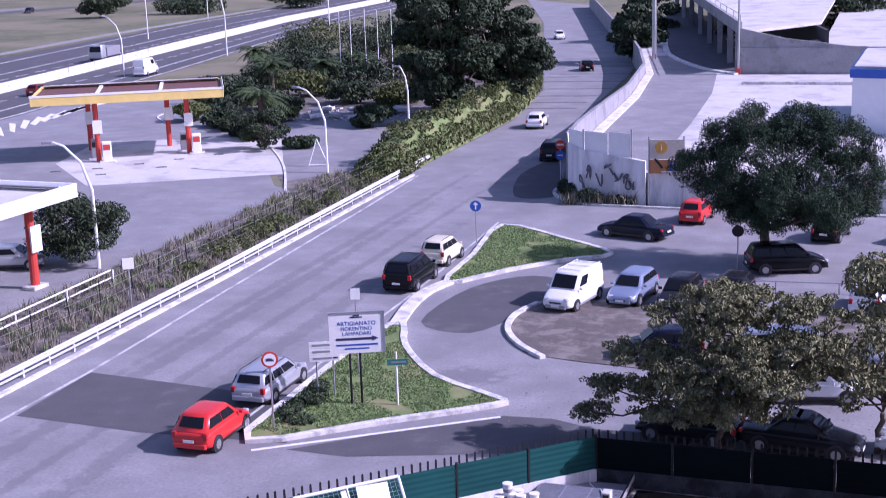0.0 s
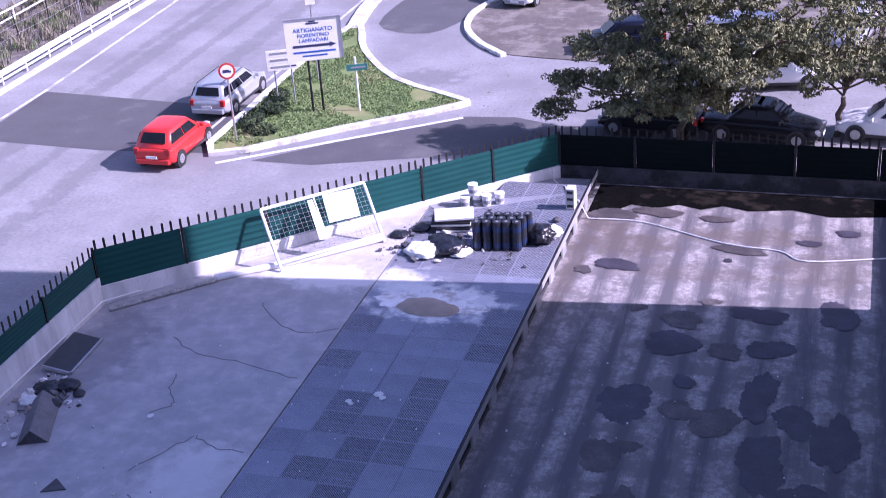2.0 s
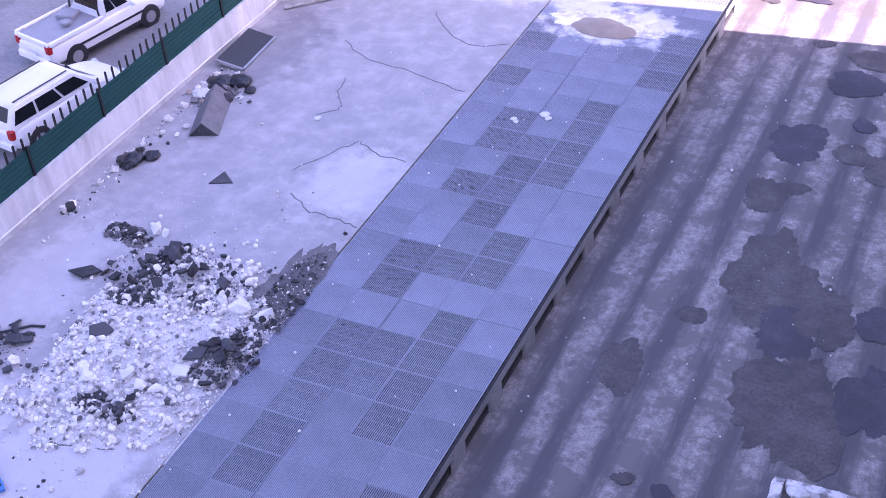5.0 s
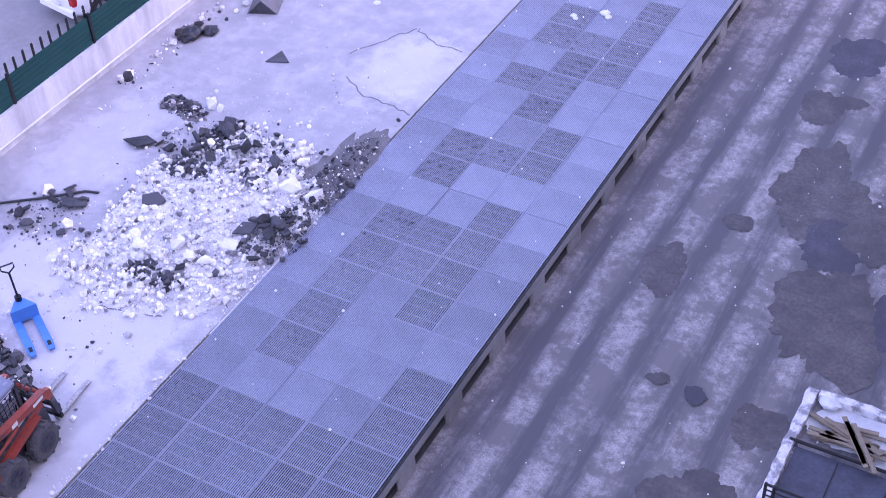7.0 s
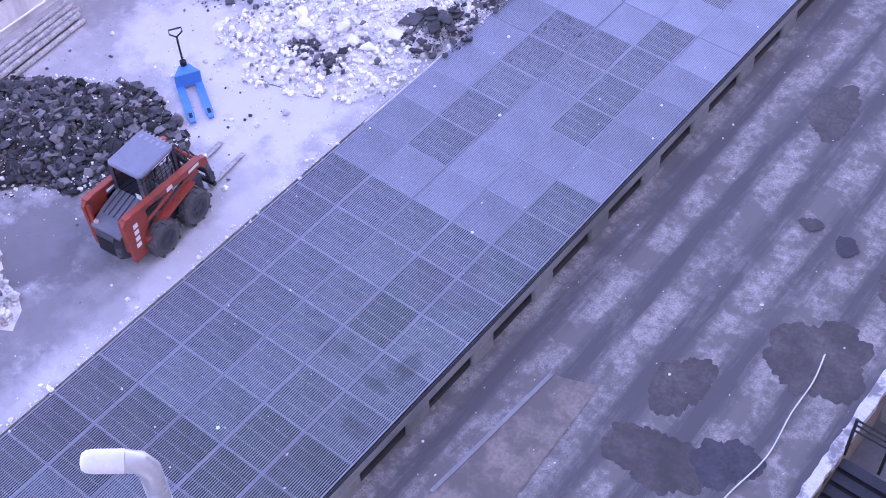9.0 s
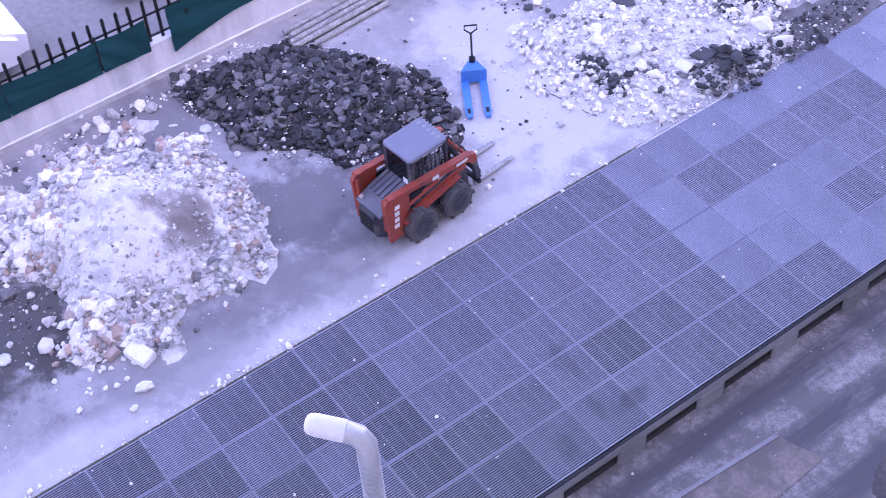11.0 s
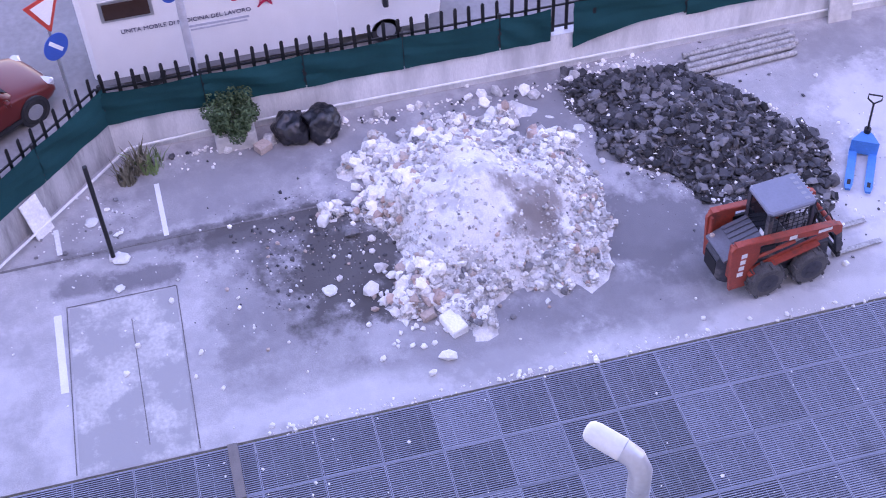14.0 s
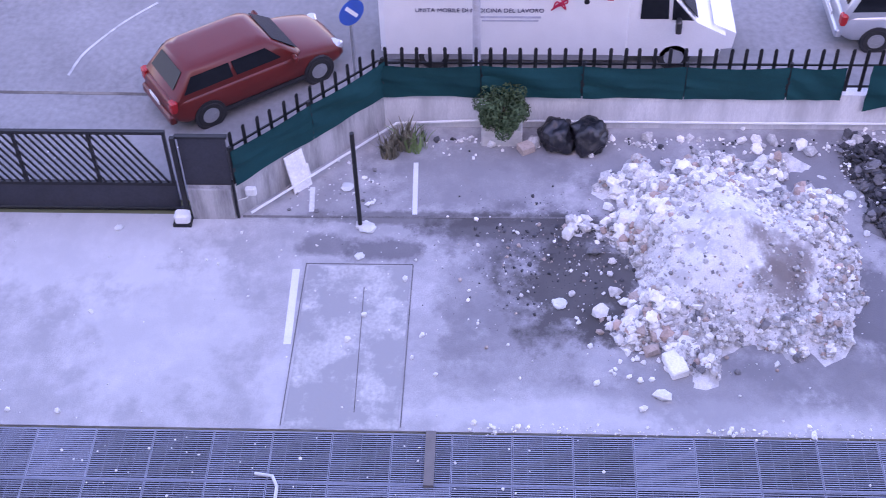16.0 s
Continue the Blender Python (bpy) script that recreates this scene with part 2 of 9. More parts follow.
GRATE_FILL = material("silted_grating", (0.19, 0.205, 0.262), 0.65, 0.1, 0.3, 1.2, 24, 0.2, rand=0.45)
# dark tone for dirt between bars and the shade painted on their sides
GRATE_DIRT_SHADE = material("grating_dirt_and_shade", (0.066, 0.066, 0.08), 0.9, 0.0, 0.5, 1.6, 12, 0.2, rand=0.5)
for surface in (GRATE, GRATE_DIRT_SHADE):
    spots(surface, [(4.5, 43.85, 0.2, 0.4, 0.4), (4.3, 43.3, 0.3, 0.16, 0.35), (3.2, 43.5, 0.45, 0.2, 0.25), (4.6, 42.4, 0.3, 0.16, 0.3)], (0.05, 0.05, 0.06))
for surface in (GRATE, GRATE_FILL, GRATE_DIRT_SHADE):
    spots(surface, [(2.1, 67.4, 1.9, 1.1, 0.95), (0.8, 68.4, 1.0, 0.9, 0.7), (3.4, 67.6, 0.6, 0.7, 0.7)], (0.8, 0.79, 0.77))
# shade of unlit depths put into colour; tank covers share it
VOID = material("dark_shade_and_covers", (0.05, 0.048, 0.05), 0.95, var=0.3, scale=2)
BLACK = material("black_iron", (0.018, 0.018, 0.02), 0.5, 0.3, 0.3, 6, 40, 0.05)
BLACK_PL = material("black_plastic", (0.02, 0.02, 0.022), 0.35, 0.0, 0.3, 6, 40, 0.05, 0.6)
RUBBER = material("tyre_rubber", (0.025, 0.025, 0.026), 0.85, var=0.3, scale=8, fine=60)
MUD_RUBBER = material("muddy_rubber", (0.1, 0.097, 0.1), 0.9, var=0.4, scale=5, fine=30, bump=0.4)
GREEN_NET = material("green_shade_net", (0.005, 0.058, 0.064), 0.85, 0.0, 0.3, 1.0, 60, 0.25, 0.15, rand=0.4)
# green sheeting away from the sun, its shade put into a near-black colour
SHADED_SHEET = material("shade_dark_sheet", (0.003, 0.007, 0.008), 0.8, 0.0, 0.3, 0.8, 30, 0.05, 0.1, rand=0.2)
# stained concrete, darkened to paint in the shade on its face
SHADED_WALL = material("shaded_stained_concrete", (0.06, 0.06, 0.065), 0.9, spec=0.2, var=0.5, scale=1.6, fine=15, bump=0.3, dirt=(0.03, 0.03, 0.032), dirt_scale=0.9, dirt_amount=0.4)
GREEN_SHEET = material("green_corrugated_sheet", (0.006, 0.066, 0.062), 0.6, 0.0, 0.2, 0.8, 30, 0.05, 0.2, rand=0.2)
ORANGE = material("orange_red_machine_paint", (0.38, 0.062, 0.036), 0.5, 0.0, 0.25, 3, 25, 0.05, dirt=(0.2, 0.055, 0.04), dirt_scale=2.5, dirt_amount=0.3)
GREY_ROOF = material("grey_machine_paint", (0.28, 0.29, 0.32), 0.5, 0.1, 0.15, 3, 25, 0.05)
BLUE = material("blue_jack_paint", (0.05, 0.24, 0.62), 0.45, 0.0, 0.2, 4, 30, 0.05)
RUB_WHITE = material("pale_rubble", (0.76, 0.735, 0.71), 0.95, var=0.42, scale=2.5, fine=25, bump=0.4, rand=0.9, island=0.9)
RUB_DUST = material("rubble_dust", (0.74, 0.725, 0.715), 0.98, var=0.25, scale=3, fine=40, bump=0.5, dirt=(0.52, 0.505, 0.495), dirt_scale=1.6)
spots(RUB_DUST, [(-3.55, 39.7, 0.5, 0.6, 0.8), (-3.0, 39.6, 0.4, 0.5, 0.8)], (0.2, 0.165, 0.15))
RUB_BRICK = material("brick_rubble", (0.50, 0.40, 0.345), 0.95, var=0.3, scale=3, fine=25, bump=0.4, rand=0.4)
RUB_DARK = material("broken_asphalt", (0.062, 0.062, 0.068), 0.9, var=0.6, scale=2.5, fine=25, bump=0.4, rand=0.9, island=0.9)
RUB_GREY = material("dusty_asphalt_slabs", (0.17, 0.165, 0.17), 0.95, var=0.45, scale=2.5, fine=25, bump=0.4, rand=0.8, island=0.8)
RUB_DARKDUST = material("asphalt_crumbs", (0.075, 0.073, 0.076), 0.98, var=0.4, scale=3, fine=40, bump=0.6, dirt=(0.24, 0.23, 0.23), dirt_scale=1.1, dirt_amount=0.5)
WOOD = material("weathered_wood", (0.30, 0.24, 0.17), 0.85, var=0.3, scale=3, fine=30, bump=0.3, stretch=(1, 12, 12), rand=0.4)
BARK = material("bark", (0.11, 0.085, 0.065), 0.95, var=0.4, scale=4, fine=30, bump=0.6)
LEAF_DK = material("dark_leaves", (0.042, 0.062, 0.032), 0.6, var=0.5, scale=0.6, fine=3, bump=0, spec=0.15, island=0.9)
LEAF_PINE = material("pine_needles", (0.036, 0.062, 0.034), 0.65, var=0.55, scale=0.7, fine=3, bump=0, spec=0.15, island=0.9)
LEAF_MID = material("olive_leaves", (0.18, 0.185, 0.095), 0.6, var=0.5, scale=0.6, fine=3, bump=0, spec=0.15, island=0.9)
LEAF_IVY = material("ivy_leaves", (0.085, 0.105, 0.035), 0.6, var=0.5, scale=0.5, fine=3, bump=0, spec=0.15, island=0.9)
LEAF_SHRUB = material("shrub_leaves", (0.075, 0.125, 0.06), 0.6, var=0.5, scale=1.5, fine=6, bump=0, spec=0.15, island=0.9)
LEAF_PALM = material("palm_fronds", (0.05, 0.075, 0.03), 0.6, var=0.4, scale=0.6, fine=3, bump=0, spec=0.15, island=0.9)
GLASS = glass_dark("car_glass")
LAMP_RED = material("red_lamp_lens", (0.45, 0.02, 0.02), 0.25, var=0.1, bump=0)
LAMP_CLEAR = material("clear_lamp_lens", (0.6, 0.62, 0.65), 0.15, 0.3, var=0.1, bump=0)
HUB = material("alloy_rim", (0.45, 0.46, 0.47), 0.4, 0.7, var=0.15, bump=0)
YELLOW = material("yellow_fascia", (0.78, 0.58, 0.18), 0.5, var=0.15, scale=1, bump=0)
RED = material("red_enamel", (0.55, 0.055, 0.035), 0.5, var=0.15, bump=0)
SIGN_BLUE = material("blue_sign_face", (0.03, 0.10, 0.42), 0.4, var=0.08, bump=0)
INK = material("dark_lettering", (0.03, 0.035, 0.10), 0.6, var=0.1, bump=0)
BROWN = material("brown_sheeting", (0.16, 0.075, 0.06), 0.7, var=0.2, scale=2)
PLASTER = material("facade_plaster", (0.5, 0.48, 0.45), 0.9, var=0.12, scale=0.5, fine=20, dirt=(0.42, 0.4, 0.37), dirt_scale=0.3)


# ---- mesh helpers ----
class Mesh:
    def __init__(self):
        self.v, self.f = [], []

    def add(self, verts, faces, m=None):
        o = len(self.v)
        self.v += [tuple(m @ Vector(p)) for p in verts] if m is not None else [tuple(p) for p in verts]
        self.f += [tuple(i + o for i in f) for f in faces]
        return self

    def box(self, c, s, m=None, r=0.0, ch=0.0):
        """Box at centre c with sizes s, turned r degrees about z; ch: chamfer of the upright edges and the top."""
        x, y, z = (k / 2 for k in s)
        t = Matrix.Translation(c) @ Matrix.Rotation(radians(r), 4, "Z")
        if m is not None:
            t = m @ t
        if ch:
            k = min(ch, x * 0.9, y * 0.9, z * 0.9)
            ring = lambda a, b, h: [(a - k, -b, h), (a, -b + k, h), (a, b - k, h), (a - k, b, h), (-a + k, b, h), (-a, b - k, h), (-a, -b + k, h), (-a + k, -b, h)]
            v = ring(x, y, -z) + ring(x, y, z - k) + ring(x - k, y - k, z)
            f = [tuple(range(7, -1, -1)), tuple(range(16, 24))]
            for a in (0, 8):
                f += [(a + i, a + (i + 1) % 8, a + 8 + (i + 1) % 8, a + 8 + i) for i in range(8)]
            return self.add(v, f, t)
        v = [(-x, -y, -z), (x, -y, -z), (x, y, -z), (-x, y, -z), (-x, -y, z), (x, -y, z), (x, y, z), (-x, y, z)]
        return self.add(v, [(3, 2, 1, 0), (4, 5, 6, 7), (0, 1, 5, 4), (1, 2, 6, 5), (2, 3, 7, 6), (3, 0, 4, 7)], t)

    def tube(self, pts, r, n=8, m=None, cap=True):
        """Tube along points; r: a radius or one for each point."""
        pts = [Vector(p) for p in pts]
        rs = r if isinstance(r, (list, tuple)) else [r] * len(pts)
        v, f = [], []
        side = None
        for i, p in enumerate(pts):
            d = (pts[min(i + 1, len(pts) - 1)] - pts[max(i - 1, 0)]).normalized()
            if side is None:
                side = d.orthogonal().normalized()
            side = (side - d * side.dot(d)).normalized()
            up = d.cross(side)
            v += [p + rs[i] * (math.cos(a) * side + math.sin(a) * up) for a in (2 * math.pi * k / n for k in range(n))]
        for i in range(len(pts) - 1):
            f += [(i * n + k, i * n + (k + 1) % n, (i + 1) * n + (k + 1) % n, (i + 1) * n + k) for k in range(n)]
        if cap:
            f += [tuple(range(n - 1, -1, -1)), tuple((len(pts) - 1) * n + k for k in range(n))]
        return self.add(v, f, m)

    def prism(self, outline, z0, z1, m=None):
        """Upright prism over a plan outline (counter-clockwise)."""
        n = len(outline)
        v = [(x, y, z0) for x, y in outline] + [(x, y, z1) for x, y in outline]
        f = [tuple(range(n - 1, -1, -1)), tuple(range(n, 2 * n))] + [(i, (i + 1) % n, n + (i + 1) % n, n + i) for i in range(n)]
        return self.add(v, f, m)

    def sheet(self, outline, z):
        return self.add([(x, y, z) for x, y in outline], [tuple(range(len(outline)))])

    def plate(self, quad, thick, m=None):
        """Slab on four corners, thickened along its normal."""
        q = [Vector(p) for p in quad]
        nrm = (q[1] - q[0]).cross(q[3] - q[0]).normalized() * thick
        v = q + [p + nrm for p in q]
        return self.add(v, [(3, 2, 1, 0), (4, 5, 6, 7), (0, 1, 5, 4), (1, 2, 6, 5), (2, 3, 7, 6), (3, 0, 4, 7)], m)

    def loft(self, rings, m=None, cap=True):
        n = len(rings[0])
        v = [p for ring in rings for p in ring]
        f = [(i * n + k, i * n + (k + 1) % n, (i + 1) * n + (k + 1) % n, (i + 1) * n + k) for i in range(len(rings) - 1) for k in range(n)]
        if cap:
            f += [tuple(range(n - 1, -1, -1)), tuple((len(rings) - 1) * n + k for k in range(n))]
        return self.add(v, f, m)

    def data(self, name, mat, smooth=False):
        d = bpy.data.meshes.new(name)
        d.from_pydata(self.v, [], self.f)
        d.materials.append(mat)
        if smooth:
            d.polygons.foreach_set("use_smooth", [True] * len(d.polygons))
        d.update()
        return d


def part(name, mesh, mat, parent=None, label="", smooth=False):
    ob = new(name, mesh.data(name, mat, smooth))
    if smooth:
        mod = ob.modifiers.new("edges", "EDGE_SPLIT")
        mod.split_angle = radians(38)
    ob.parent = parent
    return tagged(ob, label)


def thing(name, label, category, group="", m=None, kind=""):
    ob = tagged(new(name), label, category, group, kind)
    if m is not None:
        ob.matrix_world = m
    return ob


def structure(name, mesh, mat, label="", parent=None):
    ob = part(name, mesh, mat, parent)
    return tagged(ob, label, "", "", "structure")


def piece(name, data, parent, m):
    ob = new(name, data)
    ob.parent = parent
    ob.matrix_local = m
    return ob


def ribbon(line, width, closed=False):
    """Left and right offsets of a plan polyline."""
    pts = [Vector((*p, 0)) for p in line]
    left, right = [], []
    for i, p in enumerate(pts):
        if closed:
            d = pts[(i + 1) % len(pts)] - pts[i - 1]
        else:
            d = pts[min(i + 1, len(pts) - 1)] - pts[max(i - 1, 0)]
        d = Vector((-d.y, d.x, 0)).normalized() * width / 2
        left.append((p + d)[:2])
        right.append((p - d)[:2])
    return left, right


def strip(line, width, z0, z1, closed=False):
    """A raised band (kerb, line) along a plan polyline."""
    left, right = ribbon(line, width, closed)
    mesh = Mesh()
    n = len(line)
    for i in range(n if closed else n - 1):
        j = (i + 1) % n
        mesh.prism([right[i], right[j], left[j], left[i]], z0, z1)
    return mesh


def smooth_line(pts, steps=4, closed=False):
    """Catmull-Rom points through a plan polyline."""
    n = len(pts)
    out = []
    for i in range(n if closed else n - 1):
        if closed:
            a, b, c, d = pts[i - 1], pts[i], pts[(i + 1) % n], pts[(i + 2) % n]
        else:
            a, b, c, d = pts[max(i - 1, 0)], pts[i], pts[i + 1], pts[min(i + 2, n - 1)]
        for k in range(steps):
            t = k / steps
            out.append(tuple(0.5 * (2 * b[q] + (c[q] - a[q]) * t + (2 * a[q] - 5 * b[q] + 4 * c[q] - d[q]) * t * t + (3 * b[q] - a[q] - 3 * c[q] + d[q]) * t**3) for q in range(2)))
    if not closed:
        out.append(tuple(pts[-1]))
    return out


def words(text, size, mat, parent, m, name="lettering"):
    c = bpy.data.curves.new(name, "FONT")
    c.body, c.size, c.extrude, c.align_x, c.align_y = text, size, 0.004, "CENTER", "CENTER"
    tmp = bpy.data.objects.new(name, c)
    scene.collection.objects.link(tmp)
    data = bpy.data.meshes.new_from_object(tmp.evaluated_get(bpy.context.evaluated_depsgraph_get()))
    bpy.data.objects.remove(tmp)
    data.materials.clear()
    data.materials.append(mat)
    ob = new(name, data)
    ob.parent = parent
    ob.matrix_local = m
    return ob

# ---- ground, roads, yard ----
LOW = -0.6
g = Mesh()
R = 2500
xs, ys = (-R, 0.0, 15.4, R), (-R, -20, 78.3, R)
for i in range(3):
    for j in range(3):
        if (i, j) != (1, 1):
            g.sheet([(xs[i], ys[j]), (xs[i + 1], ys[j]), (xs[i + 1], ys[j + 1]), (xs[i], ys[j + 1])], -0.05)
ground = structure("ground", g, FIELD, "rough grassy open ground reaching the horizon")

road_left = [(-24.6, -80), (-24.4, 60), (-24.6, 100), (-24.8, 137), (-24.8, 165), (-28.6, 192), (-40, 235), (-60, 310), (-90, 405)]
road_right = [(-62, 369), (-37.5, 279), (-25, 235), (-21.8, 211), (-19, 177), (-15.5, 155), (-12, 136), (-10.6, 129), (-8, 125.3), (45, 125), (45, 78.5), (3.5, 78.5), (-8.15, 65.7), (-8.15, 32), (-5.6, 29.1), (-5.6, -80)]
road = structure("road", Mesh().sheet(list(reversed(road_left + road_right)), 0.0), ASPHALT, "sun-bleached grey asphalt road with worn patches")
structure("road_patch", Mesh().sheet([(-20.8, 77.6), (-14.7, 77.2), (-8.4, 77.6), (-9.9, 82.9), (-13.6, 82.7), (-21.0, 83.4)], 0.006), ASPHALT_DARK, "dark resurfaced band of asphalt across the road")
# the end past x 0 paints the tree's shadow dark
structure("road_patch", Mesh().sheet([(-8.1, 77.0), (-5.6, 76.9), (-2.4, 77.9), (0.2, 78.75), (6.5, 78.8), (6.5, 82.3), (2.8, 82.0), (0.9, 82.7), (-1.1, 82.55), (-4.5, 80.1)], 0.007), ASPHALT_DARK, "dark resurfaced asphalt beside the grass island, tree shadow painted in")
structure("road_patch", Mesh().sheet(smooth_line([(-9.0, 94.5), (-6.0, 93.2), (-4.6, 96.5), (-4.3, 99.2), (-3.0, 103), (-6.0, 104.6), (-8.6, 101.2)], 4, True), 0.006), ASPHALT_DARK, "darker patch of asphalt in the turning loop")
# ramp wall's shadow painted dark on the road at its foot
structure("road_patch", Mesh().sheet(smooth_line([(-13.5, 127), (-10.8, 126.8), (-10.6, 130), (-12.5, 137), (-14.6, 143), (-15.5, 136)], 4, True), 0.006), ASPHALT_DARK, "dark asphalt at the side road mouth, wall shadow painted in")
lot = structure("pavement", Mesh().prism(smooth_line([(-1.7, 90.4), (-3.0, 92.0), (-4.2, 94.2), (-4.5, 96.6), (-3.9, 99.0), (2, 100.5), (14, 101), (22, 97), (16, 90.5), (6, 89.6)], 3, True), -0.02, 0.035), SOIL, "bare earth parking verge with fallen leaves")

yard = structure("floor", Mesh().prism([(-0.03, -20), (-0.03, 74.2), (-7.95, 65.4), (-7.95, 32.0), (-5.2, 29.3), (-5.2, -20)], -0.4, 0.0), CONCRETE, "stained cracked concrete yard floor")
lower = structure("floor_lower", Mesh().prism([(5.05, -20), (15.4, -20), (15.4, 41.0), (11.06, 41.0), (11.06, 49.0), (15.4, 49.0), (15.4, 78.1), (5.05, 78.1)], LOW - 0.2, LOW), LOWER, "weathered lower concrete slab with dark bands and wet stains")
# solid fill coloured dark for the shade below the gratings
structure("channel", Mesh().prism([(-0.03, -20), (5.05, -20), (5.05, 78.3), (-0.03, 78.3)], LOW - 0.6, LOW + 0.12), VOID, "drainage channel under the gratings, shade painted dark")
# grey tone holds grime and the tree shade over this corner
structure("floor_end", Mesh().plate([(-0.1, 74.1, -0.01), (0.6, 73.4, -0.01), (5.0, 75.9, -0.03), (5.0, 78.1, -0.5)], 0.02).plate([(-0.1, 74.1, -0.01), (5.0, 78.1, -0.5), (4.2, 78.1, -0.5), (3.4, 77.9, -0.45)], 0.02), CONC_GREY, "concrete floor at the fence corner")

# concrete walls under the fences
FENCE = [((-5.25, 29.25), (-8.0, 32.0), 0.93, 1.74, 2.0), ((-8.0, 32.0), (-8.0, 65.5), 0.92, 1.68, 1.98), ((-8.0, 65.5), (3.65, 78.25), 0.62, 1.85, 2.14), ((3.65, 78.25), (17.5, 78.25), 0.0, 1.17, 1.47)]
FALL = (0, 0, 0.64, 0)
for k, (a, b, hw, hp, ht) in enumerate(FENCE):
    z0 = LOW if k == 3 else -0.2
    if k == 2:
        d = (Vector((*b, 0)) - Vector((*a, 0))).normalized()
        o = Vector((-d.y, d.x, 0)) * 0.12
        ends = [(Vector((*a, 0)), z0, hw), (Vector((*b, 0)), LOW, hw - FALL[2])]
        structure("wall_fence", Mesh().loft([[p + o + Vector((0, 0, lo)), p - o + Vector((0, 0, lo)), p - o + Vector((0, 0, hi)), p + o + Vector((0, 0, hi))] for p, lo, hi in ends]), CONC_WALL, "low stained concrete wall carrying the fence")
        continue
    structure("wall_fence", strip([a, b], 0.24, z0, hw), SHADED_WALL if k == 3 else CONC_STREAK if k == 0 else CONC_WALL, "low stained concrete wall carrying the fence")

# white kerbs and paint lines
island_low = smooth_line([(-9.9, 77.3), (-5.5, 80.6), (-1.75, 83.5), (-1.95, 84.3), (-5.4, 86.4), (-8.2, 90.2), (-9.5, 93.4), (-10.2, 93.6), (-10.5, 88.0), (-10.4, 82.0)], 3, True)
island_up = smooth_line([(-10.2, 101.9), (-10.7, 108.5), (-11.35, 116.8), (-6.4, 113.7), (-2.7, 110.4), (-5.0, 108.3), (-7.6, 105.3)], 3, True)
for outline, lab in ((island_low, "triangular"), (island_up, "curved")):
    structure("ground_island", Mesh().prism(outline, -0.05, 0.12), GRASS, lab + " grass traffic island between white kerbs")
    structure("kerb", strip(outline, 0.32, -0.05, 0.17, True), KERB, "whitewashed concrete kerb round the grass island")
structure("kerb", strip(smooth_line([(-9.9, 93.3), (-10.5, 97), (-10.6, 99.8), (-10.1, 102)], 4), 0.75, -0.05, 0.15), KERB, "broad whitewashed kerb joining the islands")
structure("kerb", strip(smooth_line([(-1.5, 90.1), (-3.1, 91.8), (-4.3, 94.0), (-4.65, 96.5), (-4.1, 98.9)], 5), 0.3, -0.05, 0.16), KERB, "worn whitewashed kerb round the parking verge")
structure("kerb", strip([(-23.0, -60), (-22.9, 60), (-23.2, 100), (-24.0, 134)], 0.3, -0.05, 0.12), KERB, "pale concrete kerb under the guard rail")
structure("road_line", strip([(-21.1, -60), (-21.1, 83.4), (-21.8, 97.8), (-22.8, 120), (-23.6, 134)], 0.16, 0.0, 0.009), FADED, "faded white edge line")
structure("road_line", strip([(-9.4, 76.6), (-5.0, 79.7), (-1.2, 82.4)], 0.18, 0.0, 0.011), LINE, "white line along the island")
structure("road_line", strip([(-11.2, 78.5), (-11.3, 100), (-12.0, 118)], 0.14, 0.0, 0.009), FADED, "faded white line beside the parked cars")
for y0 in (176, 181, 187, 194, 202, 211, 221, 232):
    structure("road_line", strip([(-20.6 - max(0, (y0 - 205) * 0.14), y0), (-27 - (y0 - 176) * 0.16, y0 - 1)], 0.5, 0.0, 0.009), ASPHALT_DARK, "dark tarred repair across the road")
structure("kerb", strip(smooth_line([(-11.0, 130.5), (-10.7, 128), (-8.4, 125.0), (-4, 124.4), (3, 124.2), (45, 124.0)], 4), 0.25, -0.05, 0.14), KERB, "pale kerb at the foot of the graffiti wall")

structure("road_line", strip(smooth_line([(-9.5, 24.9), (-10.2, 25.05), (-10.8, 25.35), (-11.5, 25.8), (-12.2, 26.4)], 4), 0.06, 0.0, 0.008), FADED, "white curved scuff on the asphalt")
structure("road_joint", strip([(-8.95, 20.5), (-8.9, 24.8), (-8.86, 27.6)], 0.09, 0.0, 0.007), SOIL, "dirt-filled joint along the asphalt edge")
# petrol station forecourt and slip roads
structure("pavement_forecourt", Mesh().sheet([(-31.5, 60), (-31.2, 104), (-31.0, 126), (-33.5, 128), (-44, 146), (-62, 166), (-72, 182), (-84, 178), (-90, 150), (-80, 60)], -0.02), ASPHALT, "worn grey asphalt petrol station forecourt")
structure("pavement_apron", Mesh().sheet([(-49, 125.3), (-35, 133), (-45, 153), (-62, 147), (-58.4, 134.6)], -0.012), CONC_PALE, "pale concrete slab under the petrol pumps")
structure("verge", Mesh().sheet([(-31.3, 60), (-24.5, 60), (-24.8, 137), (-24.8, 166), (-29, 195), (-41, 240), (-85, 240), (-72, 184), (-62, 167), (-44, 146.5), (-33, 128.5), (-31.0, 126)], -0.03), SOIL, "overgrown earth verge beside the road")
structure("kerb", strip(smooth_line([(-31.6, 126), (-36.5, 136), (-42, 145), (-50, 156), (-62, 168), (-66, 170), (-66, 165), (-62, 160)], 4), 0.2, -0.05, 0.06), KERB, "pale kerb edging the planted verge")
structure("pavement_yard", Mesh().sheet([(-33.5, 130), (-27, 140), (-33, 172), (-52, 170), (-44, 150)], -0.018), ASPHALT, "worn asphalt lane behind the hedge")
